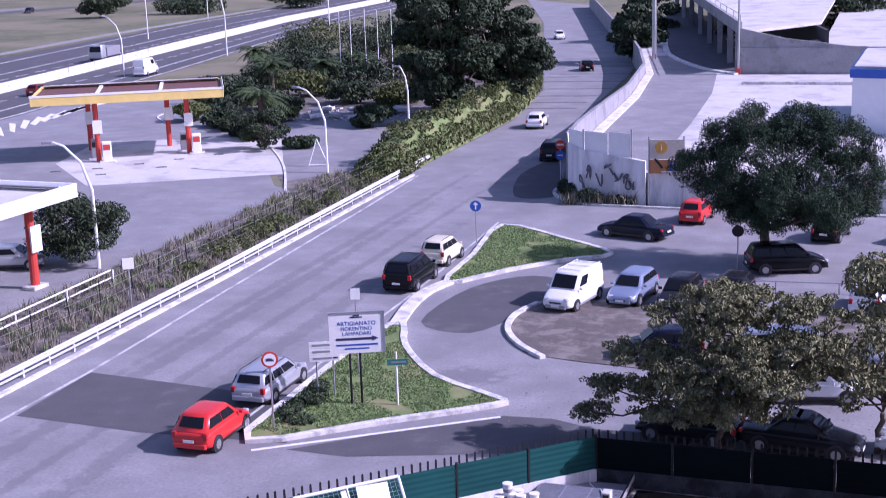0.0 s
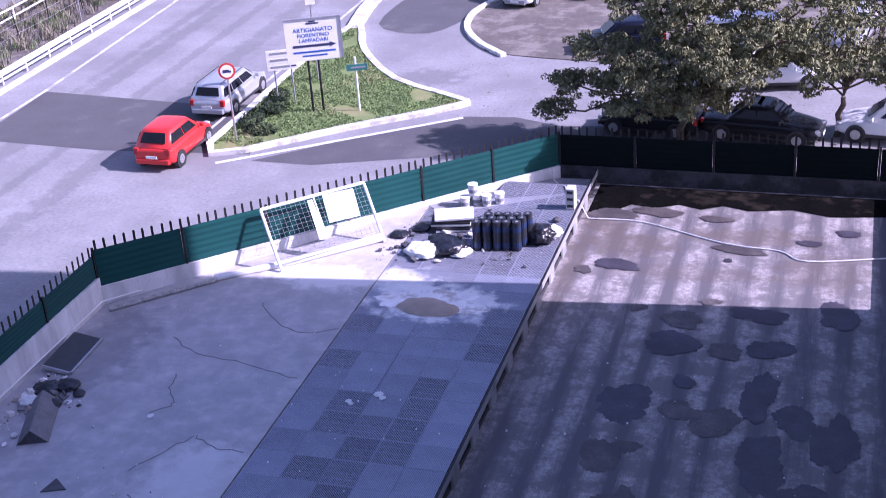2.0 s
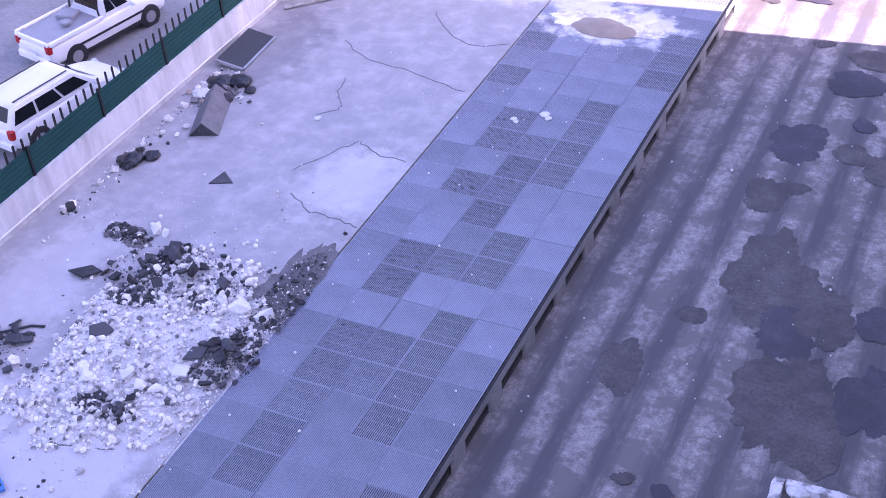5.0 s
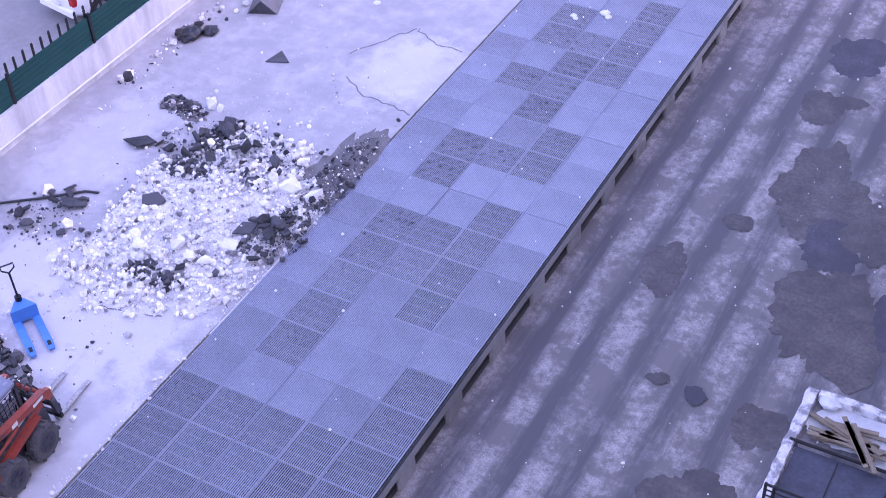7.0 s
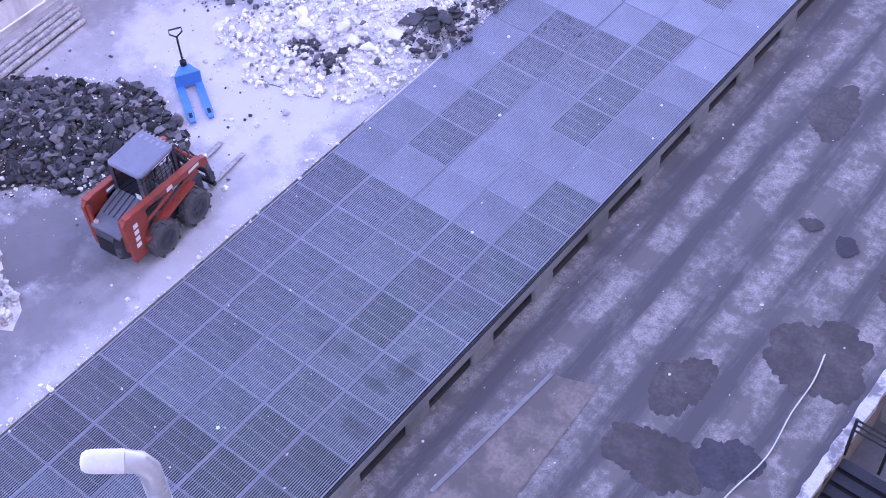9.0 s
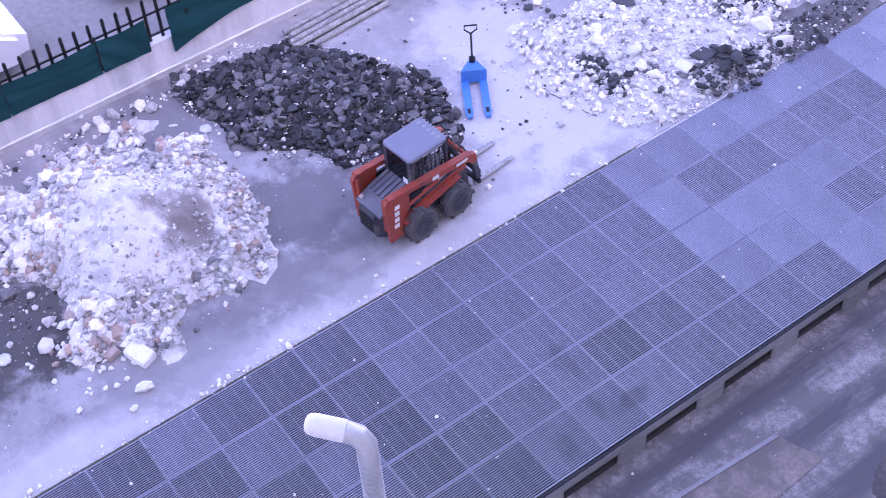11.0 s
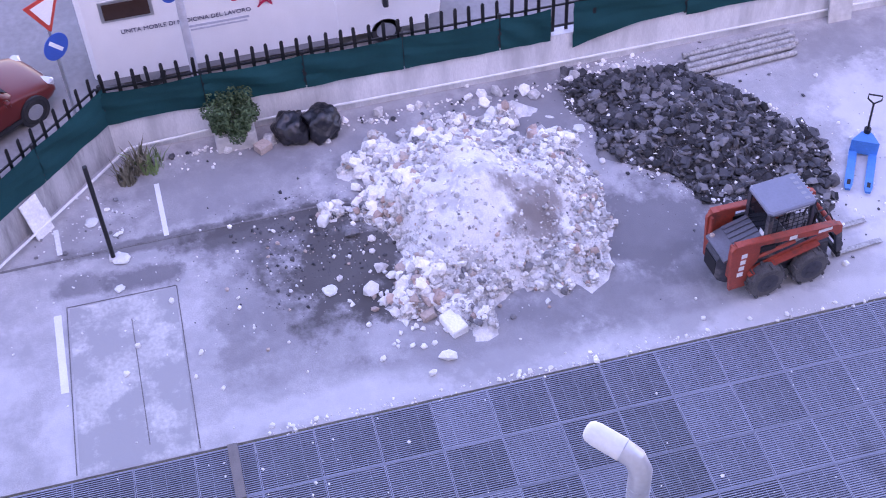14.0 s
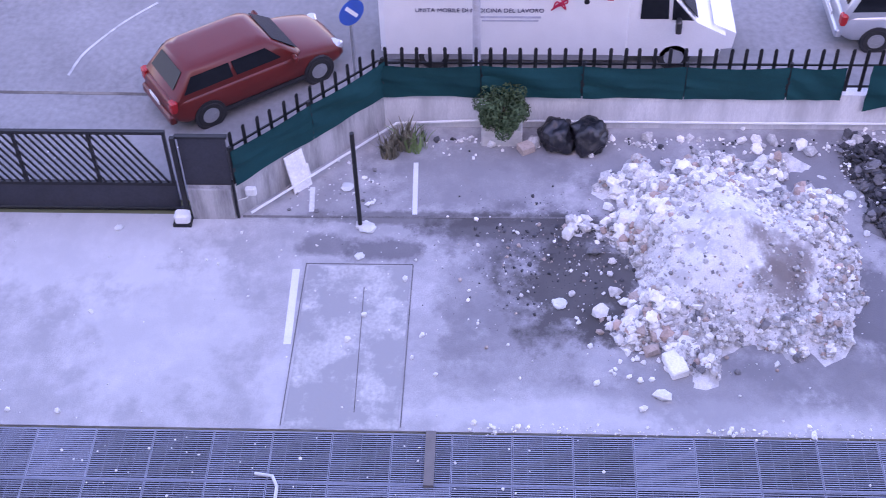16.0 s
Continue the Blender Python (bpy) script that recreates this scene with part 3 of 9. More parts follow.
near_hw = [(-72, 60), (-80, 130), (-84, 165), (-92, 215), (-108, 300), (-122, 420)]
bar_hw = [(-82, 60), (-93, 130), (-101.7, 184), (-108.1, 222), (-124.6, 319), (-134, 420)]
far_hw = [(-118, 60), (-128, 130), (-139, 237), (-144, 273), (-152, 363), (-158, 420)]
structure("road_motorway", Mesh().sheet(near_hw + list(reversed(far_hw)), -0.015), ASPHALT_DARK, "dark asphalt dual carriageway")
shift = lambda line, d: [(x - d, y) for x, y in line]
for d in (0.6, 4.6):
    structure("road_line", strip(shift(near_hw, d), 0.2, -0.02, 0.0), LINE, "white carriageway line")
for d in (2.2, 13.0, 23.0):
    structure("road_line", strip(shift(bar_hw, d), 0.2, -0.02, 0.0), LINE, "white carriageway line")
dash = Mesh()
for k in range(44):
    y = 140 + 6 * k
    x = -8.5 + np.interp(y, [q[1] for q in bar_hw], [q[0] for q in bar_hw])
    dash.box((x, y, -0.005), (0.2, 2.8, 0.012))
    dash.box((x + 13.5, y, -0.005), (0.2, 2.8, 0.012))
structure("road_line", dash, LINE, "dashed white lane markings")
zebra = Mesh()
for k in range(9):
    zebra.plate([(-76 - k * 0.6, 150 + k * 2.6, -0.006), (-74.6 - k * 0.6, 149 + k * 2.6, -0.006), (-79.5, 155 + k * 2.6, -0.006), (-80.8, 155.6 + k * 2.6, -0.006)], 0.006)
structure("road_line", zebra, LINE, "white chevrons on the slip road")
structure("road_far", strip([(-330, 60), (-262, 300), (-235, 400), (-215, 520)], 9, -0.05, 0.0), ASPHALT_DARK, "distant asphalt road across the field")
structure("road_far", strip([(-345, 60), (-277, 300), (-250, 400)], 7, -0.05, 0.0), ASPHALT, "distant second carriageway")


def profile_wall(name, line, prof, mat, label):
    """Extrudes a profile (offset, height) along a plan polyline."""
    mesh = Mesh()
    pts = [Vector((*p, 0)) for p in line]
    rings = []
    for i, p in enumerate(pts):
        d = (pts[min(i + 1, len(pts) - 1)] - pts[max(i - 1, 0)]).normalized()
        s = Vector((-d.y, d.x, 0))
        rings.append([p + s * o + Vector((0, 0, h)) for o, h in prof])
    mesh.loft(rings)
    return tagged(part(name, mesh, mat), label, "", "", "structure")


JERSEY = [(-0.35, -0.05), (0.35, -0.05), (0.3, 0.15), (0.12, 0.45), (0.09, 1.0), (-0.09, 1.0), (-0.12, 0.45), (-0.3, 0.15)]
profile_wall("barrier_motorway", bar_hw, [(a * 1.2, b * 1.25) for a, b in JERSEY], KERB, "white concrete motorway divider")
profile_wall("barrier_motorway", far_hw, [(-0.05, 0.45), (0.05, 0.45), (0.05, 0.85), (-0.05, 0.85)], STEEL, "distant steel motorway guard rail")

# tall building from which the yard is seen, plain
structure("wall_building", Mesh().box((22, 24.6, 13.0), (13.4, 91.2, 28)), PLASTER, "plain plastered apartment building wall")

# ---- fences round the yard ----
def fence_run(a, b, hw, hp, ht, netting, gap=None, sheet=GREEN_SHEET, fall=0.0):
    A, Bv = Vector((*a, 0)), Vector((*b, 0))
    length = (Bv - A).length
    d = (Bv - A).normalized()
    ang = math.atan2(d.y, d.x)
    inward = Vector((d.y, -d.x, 0))
    fence = thing("picket_fence", "black iron picket fence with green " + ("shade netting" if netting else "sheet panels"), "fence", "yard fences", Matrix.Translation(A) @ Matrix.Rotation(ang, 4, "Z"))
    bar = Mesh().box((0, 0, (ht - hw) / 2), (0.075, 0.012, ht - hw - 0.02)).box((0, 0, ht - hw), (0.05, 0.012, 0.04)).data("picket", BLACK)
    n = int(length / 0.3)
    rng = random.Random(int(length * 10))
    for i in range(n):
        piece("picket", bar, fence, Matrix.Translation(((i + 0.5) * length / n, 0.0, hw - fall * (i + 0.5) / n)) @ Matrix.Rotation(radians(rng.uniform(-1.2, 1.2)), 4, "Y"))
    for z in (hw + 0.12, hp - 0.1):
        part("rail", Mesh().loft([[(x, 0.015, q - 0.02), (x, 0.045, q - 0.02), (x, 0.045, q + 0.02), (x, 0.015, q + 0.02)] for x, q in ((0, z), (length, z - fall))]), BLACK, fence)
    step = 2.05 if netting else 2.9
    m = max(1, round(length / step))
    for i in range(m + 1):
        part("post", Mesh().box((min(length - 0.03, max(0.03, i * length / m)), -0.14 if netting else -0.045, (hw + hp) / 2 + 0.03 - fall * i / m), (0.07, 0.06, hp - hw + 0.1)), BLACK, fence)
    for i in range(m):
        edge = 0.012 if netting else 0.05
        x0, x1 = i * length / m + edge, (i + 1) * length / m - edge
        mesh = Mesh()
        nx, nz = 30, 12
        if gap and x0 < gap[0] < x1:
            x1 = gap[0]
        elif gap and 0 < x0 - gap[0] < 2:
            x0 = gap[1]
        torn = gap and abs(x0 - gap[1]) < 0.01
        sag_t, sag_b = (rng.uniform(0.0, 0.07), rng.uniform(0.0, 0.05)) if netting else (0, 0)
        v = []
        for r in range(nz + 1):
            for c in range(nx + 1):
                u, w = c / nx, r / nz
                x = x0 + (x1 - x0) * u
                lo = hw - (0.07 if netting else 0.02) + (sag_b * math.sin(u * 3.1) ** 2 if netting else 0)
                hi = hp - sag_t * math.sin(math.pi * u)
                if torn:
                    hi += 0.06 * (1 - u)
                    lo -= 0.3 * (1 - u) ** 2 - 0.1 * u
                z = lo + (hi - lo) * w - fall * x / length
                if netting:
                    y = -0.19 - (0.03 * math.sin(7 * u + 5 * w + i) * math.sin(math.pi * u) + 0.03 * math.sin(13 * u * (1.15 - w) + 11 * w + 3 * i) + 0.012 * math.sin(24 * w + 5 * u + i)) * math.sin(math.pi * min(1, w * 0.9 + 0.08))
                else:
                    y = -0.035 - (0.012 if r % 2 else 0.0)
                v.append((x, y, z))
        f = [(r * (nx + 1) + c, r * (nx + 1) + c + 1, (r + 1) * (nx + 1) + c + 1, (r + 1) * (nx + 1) + c) for r in range(nz) for c in range(nx)]
        k = len(v)
        v += [(x, y + 0.008, z) for x, y, z in v]
        f += [tuple(reversed([q + k for q in face])) for face in f]
        part("net_panel" if netting else "sheet_panel", Mesh().add(v, f), GREEN_NET if netting else sheet, fence, smooth=netting)
    return fence


for k, (a, b, hw, hp, ht) in enumerate(FENCE):
    if k == 1:
        fence_run(a, (-8.0, 48.5), hw, hp, ht, True, (9.35, 9.85))
        fence_run((-8.0, 48.5), b, hw, hp, ht, False)
    else:
        fence_run(a, b, hw, hp, ht, k == 0, None, SHADED_SHEET if k == 3 else GREEN_SHEET, FALL[k])
conduit = [(-5.1, 29.6, 0.16), (-7.75, 32.3, 0.2), (-7.83, 34, 0.22), (-7.83, 40, 0.2), (-7.84, 48, 0.22), (-7.84, 57, 0.2), (-7.83, 65.3, 0.2), (-7.0, 66.3, 0.15)]
tagged(part("conduit_pipe", Mesh().tube(conduit, 0.028, 8), WHITE), "thin white plastic conduit along the base of the wall", "pipe")

# ---- sliding gate and its pillar ----
gate = thing("sliding_gate", "black steel sliding gate with slanted bars over a solid lower panel", "gate", "", pose(-5.35, 28.15, 0))
part("lower_panel", Mesh().box((0, -6, 0.38), (0.05, 12, 0.62)), DARK_PANEL, gate)
for z in (0.70, 2.02):
    part("frame_rail", Mesh().box((0, -6, z), (0.08, 12, 0.07)), BLACK, gate)
for k in range(9):
    part("frame_post", Mesh().box((0, -0.04 - k * 1.45, 1.36), (0.06, 0.06, 1.3)), BLACK, gate)
slat = Mesh().box((0, 0, 0), (0.02, 0.045, 1.52)).data("slat", BLACK)
for k in range(74):
    piece("slat", slat, gate, Matrix.Translation((0.0, -0.5 - k * 0.155, 1.36)) @ Matrix.Rotation(radians(30), 4, "X"))
part("track", Mesh().box((0, -5.4, 0.02), (0.1, 13, 0.04)), BLACK, gate)
pillar = thing("gate_pillar", "concrete gate pillar with a dark green sheet screen above", "pillar", "", pose(-5.22, 28.75, 0))
part("base", Mesh().box((0, 0.1, 0.4), (0.3, 0.85, 0.8), ch=0.02), CONC_STREAK, pillar)
part("screen", Mesh().box((0.0, 0.1, 1.42), (0.06, 0.9, 1.2)), DARK_PANEL, pillar)
part("cap_rail", Mesh().box((0, 0.1, 2.04), (0.1, 1.0, 0.05)), BLACK, pillar)
part("iron_post", Mesh().box((0.1, -0.42, 1.05), (0.09, 0.09, 2.1)), BLACK, pillar)
part("iron_post", Mesh().box((0.1, 0.58, 0.5), (0.05, 0.05, 1.0)), BLACK, pillar)
motor = thing("gate_motor", "white plastic gate motor housing on a small plinth", "motor", "", pose(-4.98, 28.25, 0))
part("housing", Mesh().box((0, 0, 0.17), (0.24, 0.3, 0.2), ch=0.04), WHITE, motor)
part("plinth", Mesh().box((0, 0, 0.035), (0.3, 0.36, 0.07)), BLACK, motor)
lamp = thing("gate_lamp", "small white floodlight on the concrete wall", "lamp", "", pose(-5.35, 29.62, 0.62))
part("case", Mesh().box((0.1, 0, 0.0), (0.12, 0.22, 0.18), ch=0.03), WHITE, lamp)
part("bracket", Mesh().tube([(0, 0.02, -0.05), (0.1, -0.1, -0.2), (0.16, -0.3, -0.22)], 0.015, 6), WHITE, lamp)

# ---- grated platform ----
platform = tagged(thing("grating_platform", "long platform of grey steel gratings in five rows of panels", "grating"), kind="structure")
COLS = [0.02, 1.05, 2.08, 3.02, 3.95, 5.02]
rngp = random.Random(5)


def grate_mesh(w, l, half, fill=None):
    """Panel of long flat bars with end bars; fill: depth and material of a plate between them."""
    mesh = Mesh()
    n = round(w / 0.043)
    for i in range(n):
        x = -w / 2 + (i + 0.5) * w / n
        mesh.add([(x - half, -l / 2, 0), (x + half, -l / 2, 0), (x + half, l / 2, 0), (x - half, l / 2, 0), (x - half, -l / 2, -0.03), (x + half, -l / 2, -0.03), (x + half, l / 2, -0.03), (x - half, l / 2, -0.03)], [(0, 1, 2, 3), (0, 3, 7, 4), (1, 5, 6, 2)])
    for k in (-1, 1):
        mesh.box((0, k * (l / 2 - 0.005), -0.009), (w, 0.012, 0.02))
        mesh.box((k * (w / 2 - 0.006), 0, -0.006), (0.014, l + 0.012, 0.02))
    for k in range(1, 4):
        mesh.box((0, -l / 2 + l * k / 4, -0.016), (w, 0.008, 0.012))
    d = mesh.data("grating_panel", GRATE)
    d.materials.append(GRATE_DIRT_SHADE)
    # bar sides coloured dark to put shade into the gaps
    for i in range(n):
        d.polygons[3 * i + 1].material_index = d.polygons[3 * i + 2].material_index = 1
    if fill is not None:
        d.materials.append(fill[1])
        bm = bmesh.new()
        bm.from_mesh(d)
        f = bm.faces.new([bm.verts.new((x * w / 2, y * l / 2, fill[0])) for x, y in ((-1, -1), (1, -1), (1, 1), (-1, 1))])
        f.material_index = 2
        bm.to_mesh(d)
        bm.free()
    return d


# open panels, dirt-choked ones, silted ones and plain plates, by column
DARKS = {(1, 27), (3, 28), (2, 33), (1, 33), (3, 33), (3, 34), (2, 35), (1, 36), (1, 39), (1, 38), (2, 36), (2, 37), (2, 38), (3, 37), (3, 38), (3, 39), (3, 40), (0, 41), (0, 43), (4, 42), (4, 43), (4, 44), (3, 31), (1, 30), (1, 32), (2, 30), (0, 20), (0, 22), (3, 21)}
bare, opened, choked, silted, plates = {}, {}, {}, {}, {}
for c in range(5):
    w = COLS[c + 1] - COLS[c] - 0.012
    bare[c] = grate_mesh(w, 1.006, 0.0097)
    opened[c] = grate_mesh(w, 1.006, 0.0118, (-0.028, GRATE_DIRT_SHADE))
    choked[c] = grate_mesh(w, 1.006, 0.0122, (-0.015, GRATE_DIRT_SHADE))
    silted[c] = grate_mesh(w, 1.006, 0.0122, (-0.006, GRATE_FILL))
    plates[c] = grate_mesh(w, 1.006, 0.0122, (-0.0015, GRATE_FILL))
for c in range(5):
    for r in range(54):
        y = 22.006 + r * 1.018
        x = (COLS[c] + COLS[c + 1]) / 2
        if y + 0.5 > 74.0 + x * 1.08:
            continue
        q = rngp.random()
        if (c, r) in DARKS or r > 46:
            data = opened[c]
        elif r < 25:
            data = (bare if q < min(0.85, max(0.0, (23 - r) / 9)) else opened if q < 0.9 else choked)[c]
        elif r < 31:
            data = (choked if q < 0.3 else silted)[c]
        else:
            data = (silted if q < 0.35 and c < 4 else plates)[c]
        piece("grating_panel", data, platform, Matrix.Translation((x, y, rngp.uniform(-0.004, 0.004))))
for x in COLS[1:-1]:
    part("bearer", Mesh().box((x, 48.5, -0.055), (0.05, 55, 0.09)), GRATE, platform)
for x in COLS[1:-1]:
    part("seam_bar", Mesh().box((x, 48.5, 0.002), (0.036, 52, 0.012)), GRATE_FILL, platform)
part("edge_beam", Mesh().box((5.08, 30, -0.1), (0.07, 96, 0.2)), CONC_GREY, platform, "rust-stained concrete edge beam")
part("edge_lip", Mesh().box((5.08, 30, 0.012), (0.05, 96, 0.012)), BLACK, platform)
leg = Mesh().box((5.07, 0, -0.4), (0.1, 0.62, 0.42), ch=0.04).data("support", CONC_GREY)
for k in range(52):
    piece("support", leg, platform, Matrix.Translation((0, -16 + k * 1.8, 0)))
part("cross_beam", Mesh().box((0.55, 33.35, 0.03), (1.1, 0.17, 0.07)), material("rusty_beam", (0.2, 0.18, 0.17), 0.8), platform, "brown steel beam lying across the gratings")

# ---- marks and patches on the yard floor ----
def blob(cx, cy, rx, ry, seed, n=72, rough=0.22):
    """Irregular closed outline with coarse lobes and a ragged edge."""
    rng = random.Random(seed)
    ph = [rng.uniform(0, 6.28) for _ in range(5)]
    out = []
    for k in range(n):
        a = 2 * math.pi * k / n
        r = 1 + sum(rough / (j + 1) * math.sin((j + 2) * a + ph[j]) for j in range(5)) * 0.7
        r += rough * 0.9 * noise.fractal((math.cos(a) * 2.2 + seed * 7.3, math.sin(a) * 2.2, 0), 0.6, 2.1, 5) + rng.uniform(-0.02, 0.02)
        out.append((cx + rx * r * math.cos(a), cy + ry * r * math.sin(a)))
    return out


STAINS = [(8.2, 46.8, 0.5, 0.6), (8.7, 45.3, 0.8, 0.6), (9.6, 45.9, 0.5, 0.5), (9.8, 48.7, 0.75, 0.95), (10.4, 51.1, 0.5, 0.6), (7.1, 54.4, 0.5, 0.75), (8.5, 63.9, 0.75, 0.8), (8.3, 61.4, 0.45, 0.75), (8.9, 61.9, 0.3, 0.3),
          (9.3, 58.2, 0.95, 1.6), (10.0, 56.6, 0.6, 0.8), (10.7, 57.4, 0.55, 1.0), (10.6, 54.4, 1.1, 1.5), (8.0, 56.5, 0.3, 0.3), (12.1, 55.2, 0.6, 1.1), (10.9, 63.4, 0.6, 0.65), (9.9, 63.8, 0.4, 0.5), (12.9, 63.8, 0.5, 0.7), (13.9, 63.0, 0.5, 1.2),
          (12.2, 61.8, 0.6, 1.1), (13.1, 60.1, 0.8, 0.9), (12.0, 57.6, 0.6, 0.7), (13.4, 57.9, 0.55, 0.7), (11.9, 64.8, 0.45, 1.1), (9.4, 68.6, 0.6, 0.45), (11.6, 69.2, 0.75, 0.45), (9.3, 67.2, 0.85, 0.55), (10.8, 67.0, 0.5, 0.4), (12.0, 67.3, 0.6, 0.5),
          (13.8, 69.5, 0.55, 0.75), (9.9, 65.2, 0.3, 0.3), (8.0, 69.1, 0.28, 0.2), (10.1, 69.8, 0.3, 0.2), (5.9, 71.3, 0.28, 0.24), (6.9, 71.8, 0.7, 0.35), (10.6, 73.4, 0.85, 0.3), (12.7, 74.2, 0.35, 0.22), (13.9, 75.1, 0.4, 0.22),
          (10.3, 72.6, 0.14, 0.12), (6.1, 75.5, 0.7, 0.5), (7.6, 75.9, 0.8, 0.35), (9.6, 75.6, 0.5, 0.25), (9.0, 51.3, 0.24, 0.2), (8.2, 51.4, 0.2, 0.16)]
for i, (x, y, a, b) in enumerate(STAINS):
    structure("stain_wet", Mesh().sheet(blob(x, y, a * 1.05, b * 1.05, i, 110, 0.2), LOW + 0.004 + 0.0006 * i), WET_BLUE if i % 4 == 2 or x > 11.3 else WET, "dark damp stain on the lower slab")
MOSS = material("mossy_grime", (0.006, 0.006, 0.006), 0.95, var=0.5, scale=1.5, fine=12, spec=0.0, dirt=(0.025, 0.021, 0.018), dirt_scale=0.9, dirt_amount=0.3)
structure("stain_wet", Mesh().sheet([(5.2, 75.3), (5.6, 75.9), (6.0, 75.7), (6.6, 76.4), (7.4, 76.2), (8.2, 76.6), (9, 76.3), (9.7, 76.7), (10.6, 76.4), (12, 76.7), (13.3, 76.3), (15.2, 76.6), (15.2, 78.0), (5.2, 78.0)], LOW + 0.003), MOSS, "black mossy grime along the foot of the wall")
PATCH = material("pale_cement_spill", (0.86, 0.84, 0.82), 0.95, var=0.25, scale=1.5, fine=20, bump=0.4, dirt=(0.5, 0.47, 0.44), dirt_scale=1.2)
DUSTY = material("cement_dust", (0.52, 0.51, 0.5), 0.95, var=0.3, scale=1.5, fine=14, bump=0.3, dirt=(0.36, 0.355, 0.36), dirt_scale=1.0, dirt_amount=0.6)
SANDY = material("sand", (0.38, 0.31, 0.25), 0.95, var=0.25, scale=3, fine=40, bump=0.5)
LOWER_BROWN = material("brown_dirt_slab", (0.26, 0.22, 0.195), 0.9, var=0.4, scale=1.5, fine=14, bump=0.3, dirt=(0.17, 0.15, 0.14), dirt_scale=0.9, dirt_amount=0.5)
EARTH = material("dark_earth", (0.175, 0.165, 0.165), 0.95, var=0.45, scale=3, fine=25, bump=0.7)
heap = thing("cement_spill", "white cement spill with a sandy heap on the gratings", "spill")
part("cement", Mesh().sheet(blob(2.1, 67.3, 1.35, 0.8, 3, 140, 0.3), 0.012), PATCH, heap)
rings = [[(2.1 + 0.95 * s * x, 67.0 + 0.55 * s * y, h) for x, y in blob(0, 0, 1, 1, 9, 24, 0.1)] for s, h in ((1, 0.01), (0.75, 0.07), (0.45, 0.12), (0.15, 0.15))]
part("sand", Mesh().loft(rings), SANDY, heap, "low heap of brown sand", True)
structure("floor_slab", Mesh().sheet([(-3.85, 30.85), (-0.05, 30.8), (-0.05, 32.78), (-3.85, 32.8)], 0.007), DUSTY, "pale newer concrete slab let into the floor")
for a, b, w in (((-3.9, 30.8), (-0.1, 30.75), 0.018), ((-3.88, 32.84), (-0.1, 32.82), 0.018), ((-3.9, 30.8), (-3.9, 32.84), 0.018), ((-3.3, 31.95), (-0.4, 32.0), 0.018), ((-5.15, 29.4), (-5.2, 36.4), 0.05)):
    structure("floor_joint", strip([a, b], w, 0.0, 0.0095), EARTH, "dark open joint in the concrete")
structure("floor_line", strip([(-3.75, 30.62), (-1.9, 30.66)], 0.14, 0, 0.009), WHITE, "worn white painted mark")
structure("floor_line", strip([(-5.25, 32.8), (-6.75, 32.75)], 0.1, 0, 0.009), WHITE, "worn white bay line")
structure("floor_line", strip([(-5.3, 30.75), (-6.0, 30.7)], 0.1, 0, 0.009), LINE, "worn white bay line")
CRACKS = [[(-3.0, 66.4), (-2.2, 65.5), (-1.2, 64.9), (-0.1, 65.3)], [(-3.7, 62.1), (-3.5, 61.3), (-3.1, 60.7), (-3.5, 60.2)], [(-1.8, 59.4), (-1.0, 59.0), (-0.2, 59.0)], [(-1.8, 59.4), (-2.3, 58.6), (-2.8, 57.7)], [(-2.3, 56.8), (-1.6, 56.3), (-0.8, 56.2), (-0.1, 56.1)], [(-4.8, 64.0), (-3.7, 63.3), (-2.0, 63.0), (-0.3, 62.5)], [(-3.2, 48.4), (-2.6, 47.6), (-1.2, 47.9)]]
for i, c in enumerate(CRACKS):
    rng = random.Random(i)
    line = [(x + rng.uniform(-0.05, 0.05), y + rng.uniform(-0.05, 0.05)) for x, y in smooth_line(c, 5)]
    structure("floor_crack", strip(line, 0.03, -0.01, 0.005), EARTH, "jagged crack in the concrete floor")
structure("floor_line", strip([(6.3, 45.6), (6.1, 42.5)], 0.08, LOW, LOW + 0.03), CONC_GREY, "grey concrete rib on the lower slab")
structure("floor_slab", Mesh().sheet([(6.3, 45.6), (7.1, 45.9), (7.3, 42.4), (6.1, 42.3)], LOW + 0.014), LOWER_BROWN, "brownish slab with rows of dirt")


# ---- rubble ----
def chunk_mesh(seed, flat=1.0, rough=0.36):
    rng = random.Random(seed)
    p = (1 + 5**0.5) / 2
    v = [(-1, p, 0), (1, p, 0), (-1, -p, 0), (1, -p, 0), (0, -1, p), (0, 1, p), (0, -1, -p), (0, 1, -p), (p, 0, -1), (p, 0, 1), (-p, 0, -1), (-p, 0, 1)]
    f = [(0, 11, 5), (0, 5, 1), (0, 1, 7), (0, 7, 10), (0, 10, 11), (1, 5, 9), (5, 11, 4), (11, 10, 2), (10, 7, 6), (7, 1, 8), (3, 9, 4), (3, 4, 2), (3, 2, 6), (3, 6, 8), (3, 8, 9), (4, 9, 5), (2, 4, 11), (6, 2, 10), (8, 6, 7), (9, 8, 1)]
    sx, sy = rng.uniform(0.75, 1.25), rng.uniform(0.7, 1.2)
    v = [tuple(c / 1.9 * (1 + rng.uniform(-rough, rough)) * s for c, s in zip(q, (sx, sy, flat))) for q in v]
    return Mesh().add(v, f)


def slab_chunk(seed):
    rng = random.Random(seed)
    n = rng.choice((4, 5, 6))
    out = [(math.cos(2 * math.pi * k / n + rng.uniform(-0.3, 0.3)) * rng.uniform(0.7, 1.1), math.sin(2 * math.pi * k / n) * rng.uniform(0.6, 1.0)) for k in range(n)]
    return Mesh().prism(out, -0.14, 0.14)


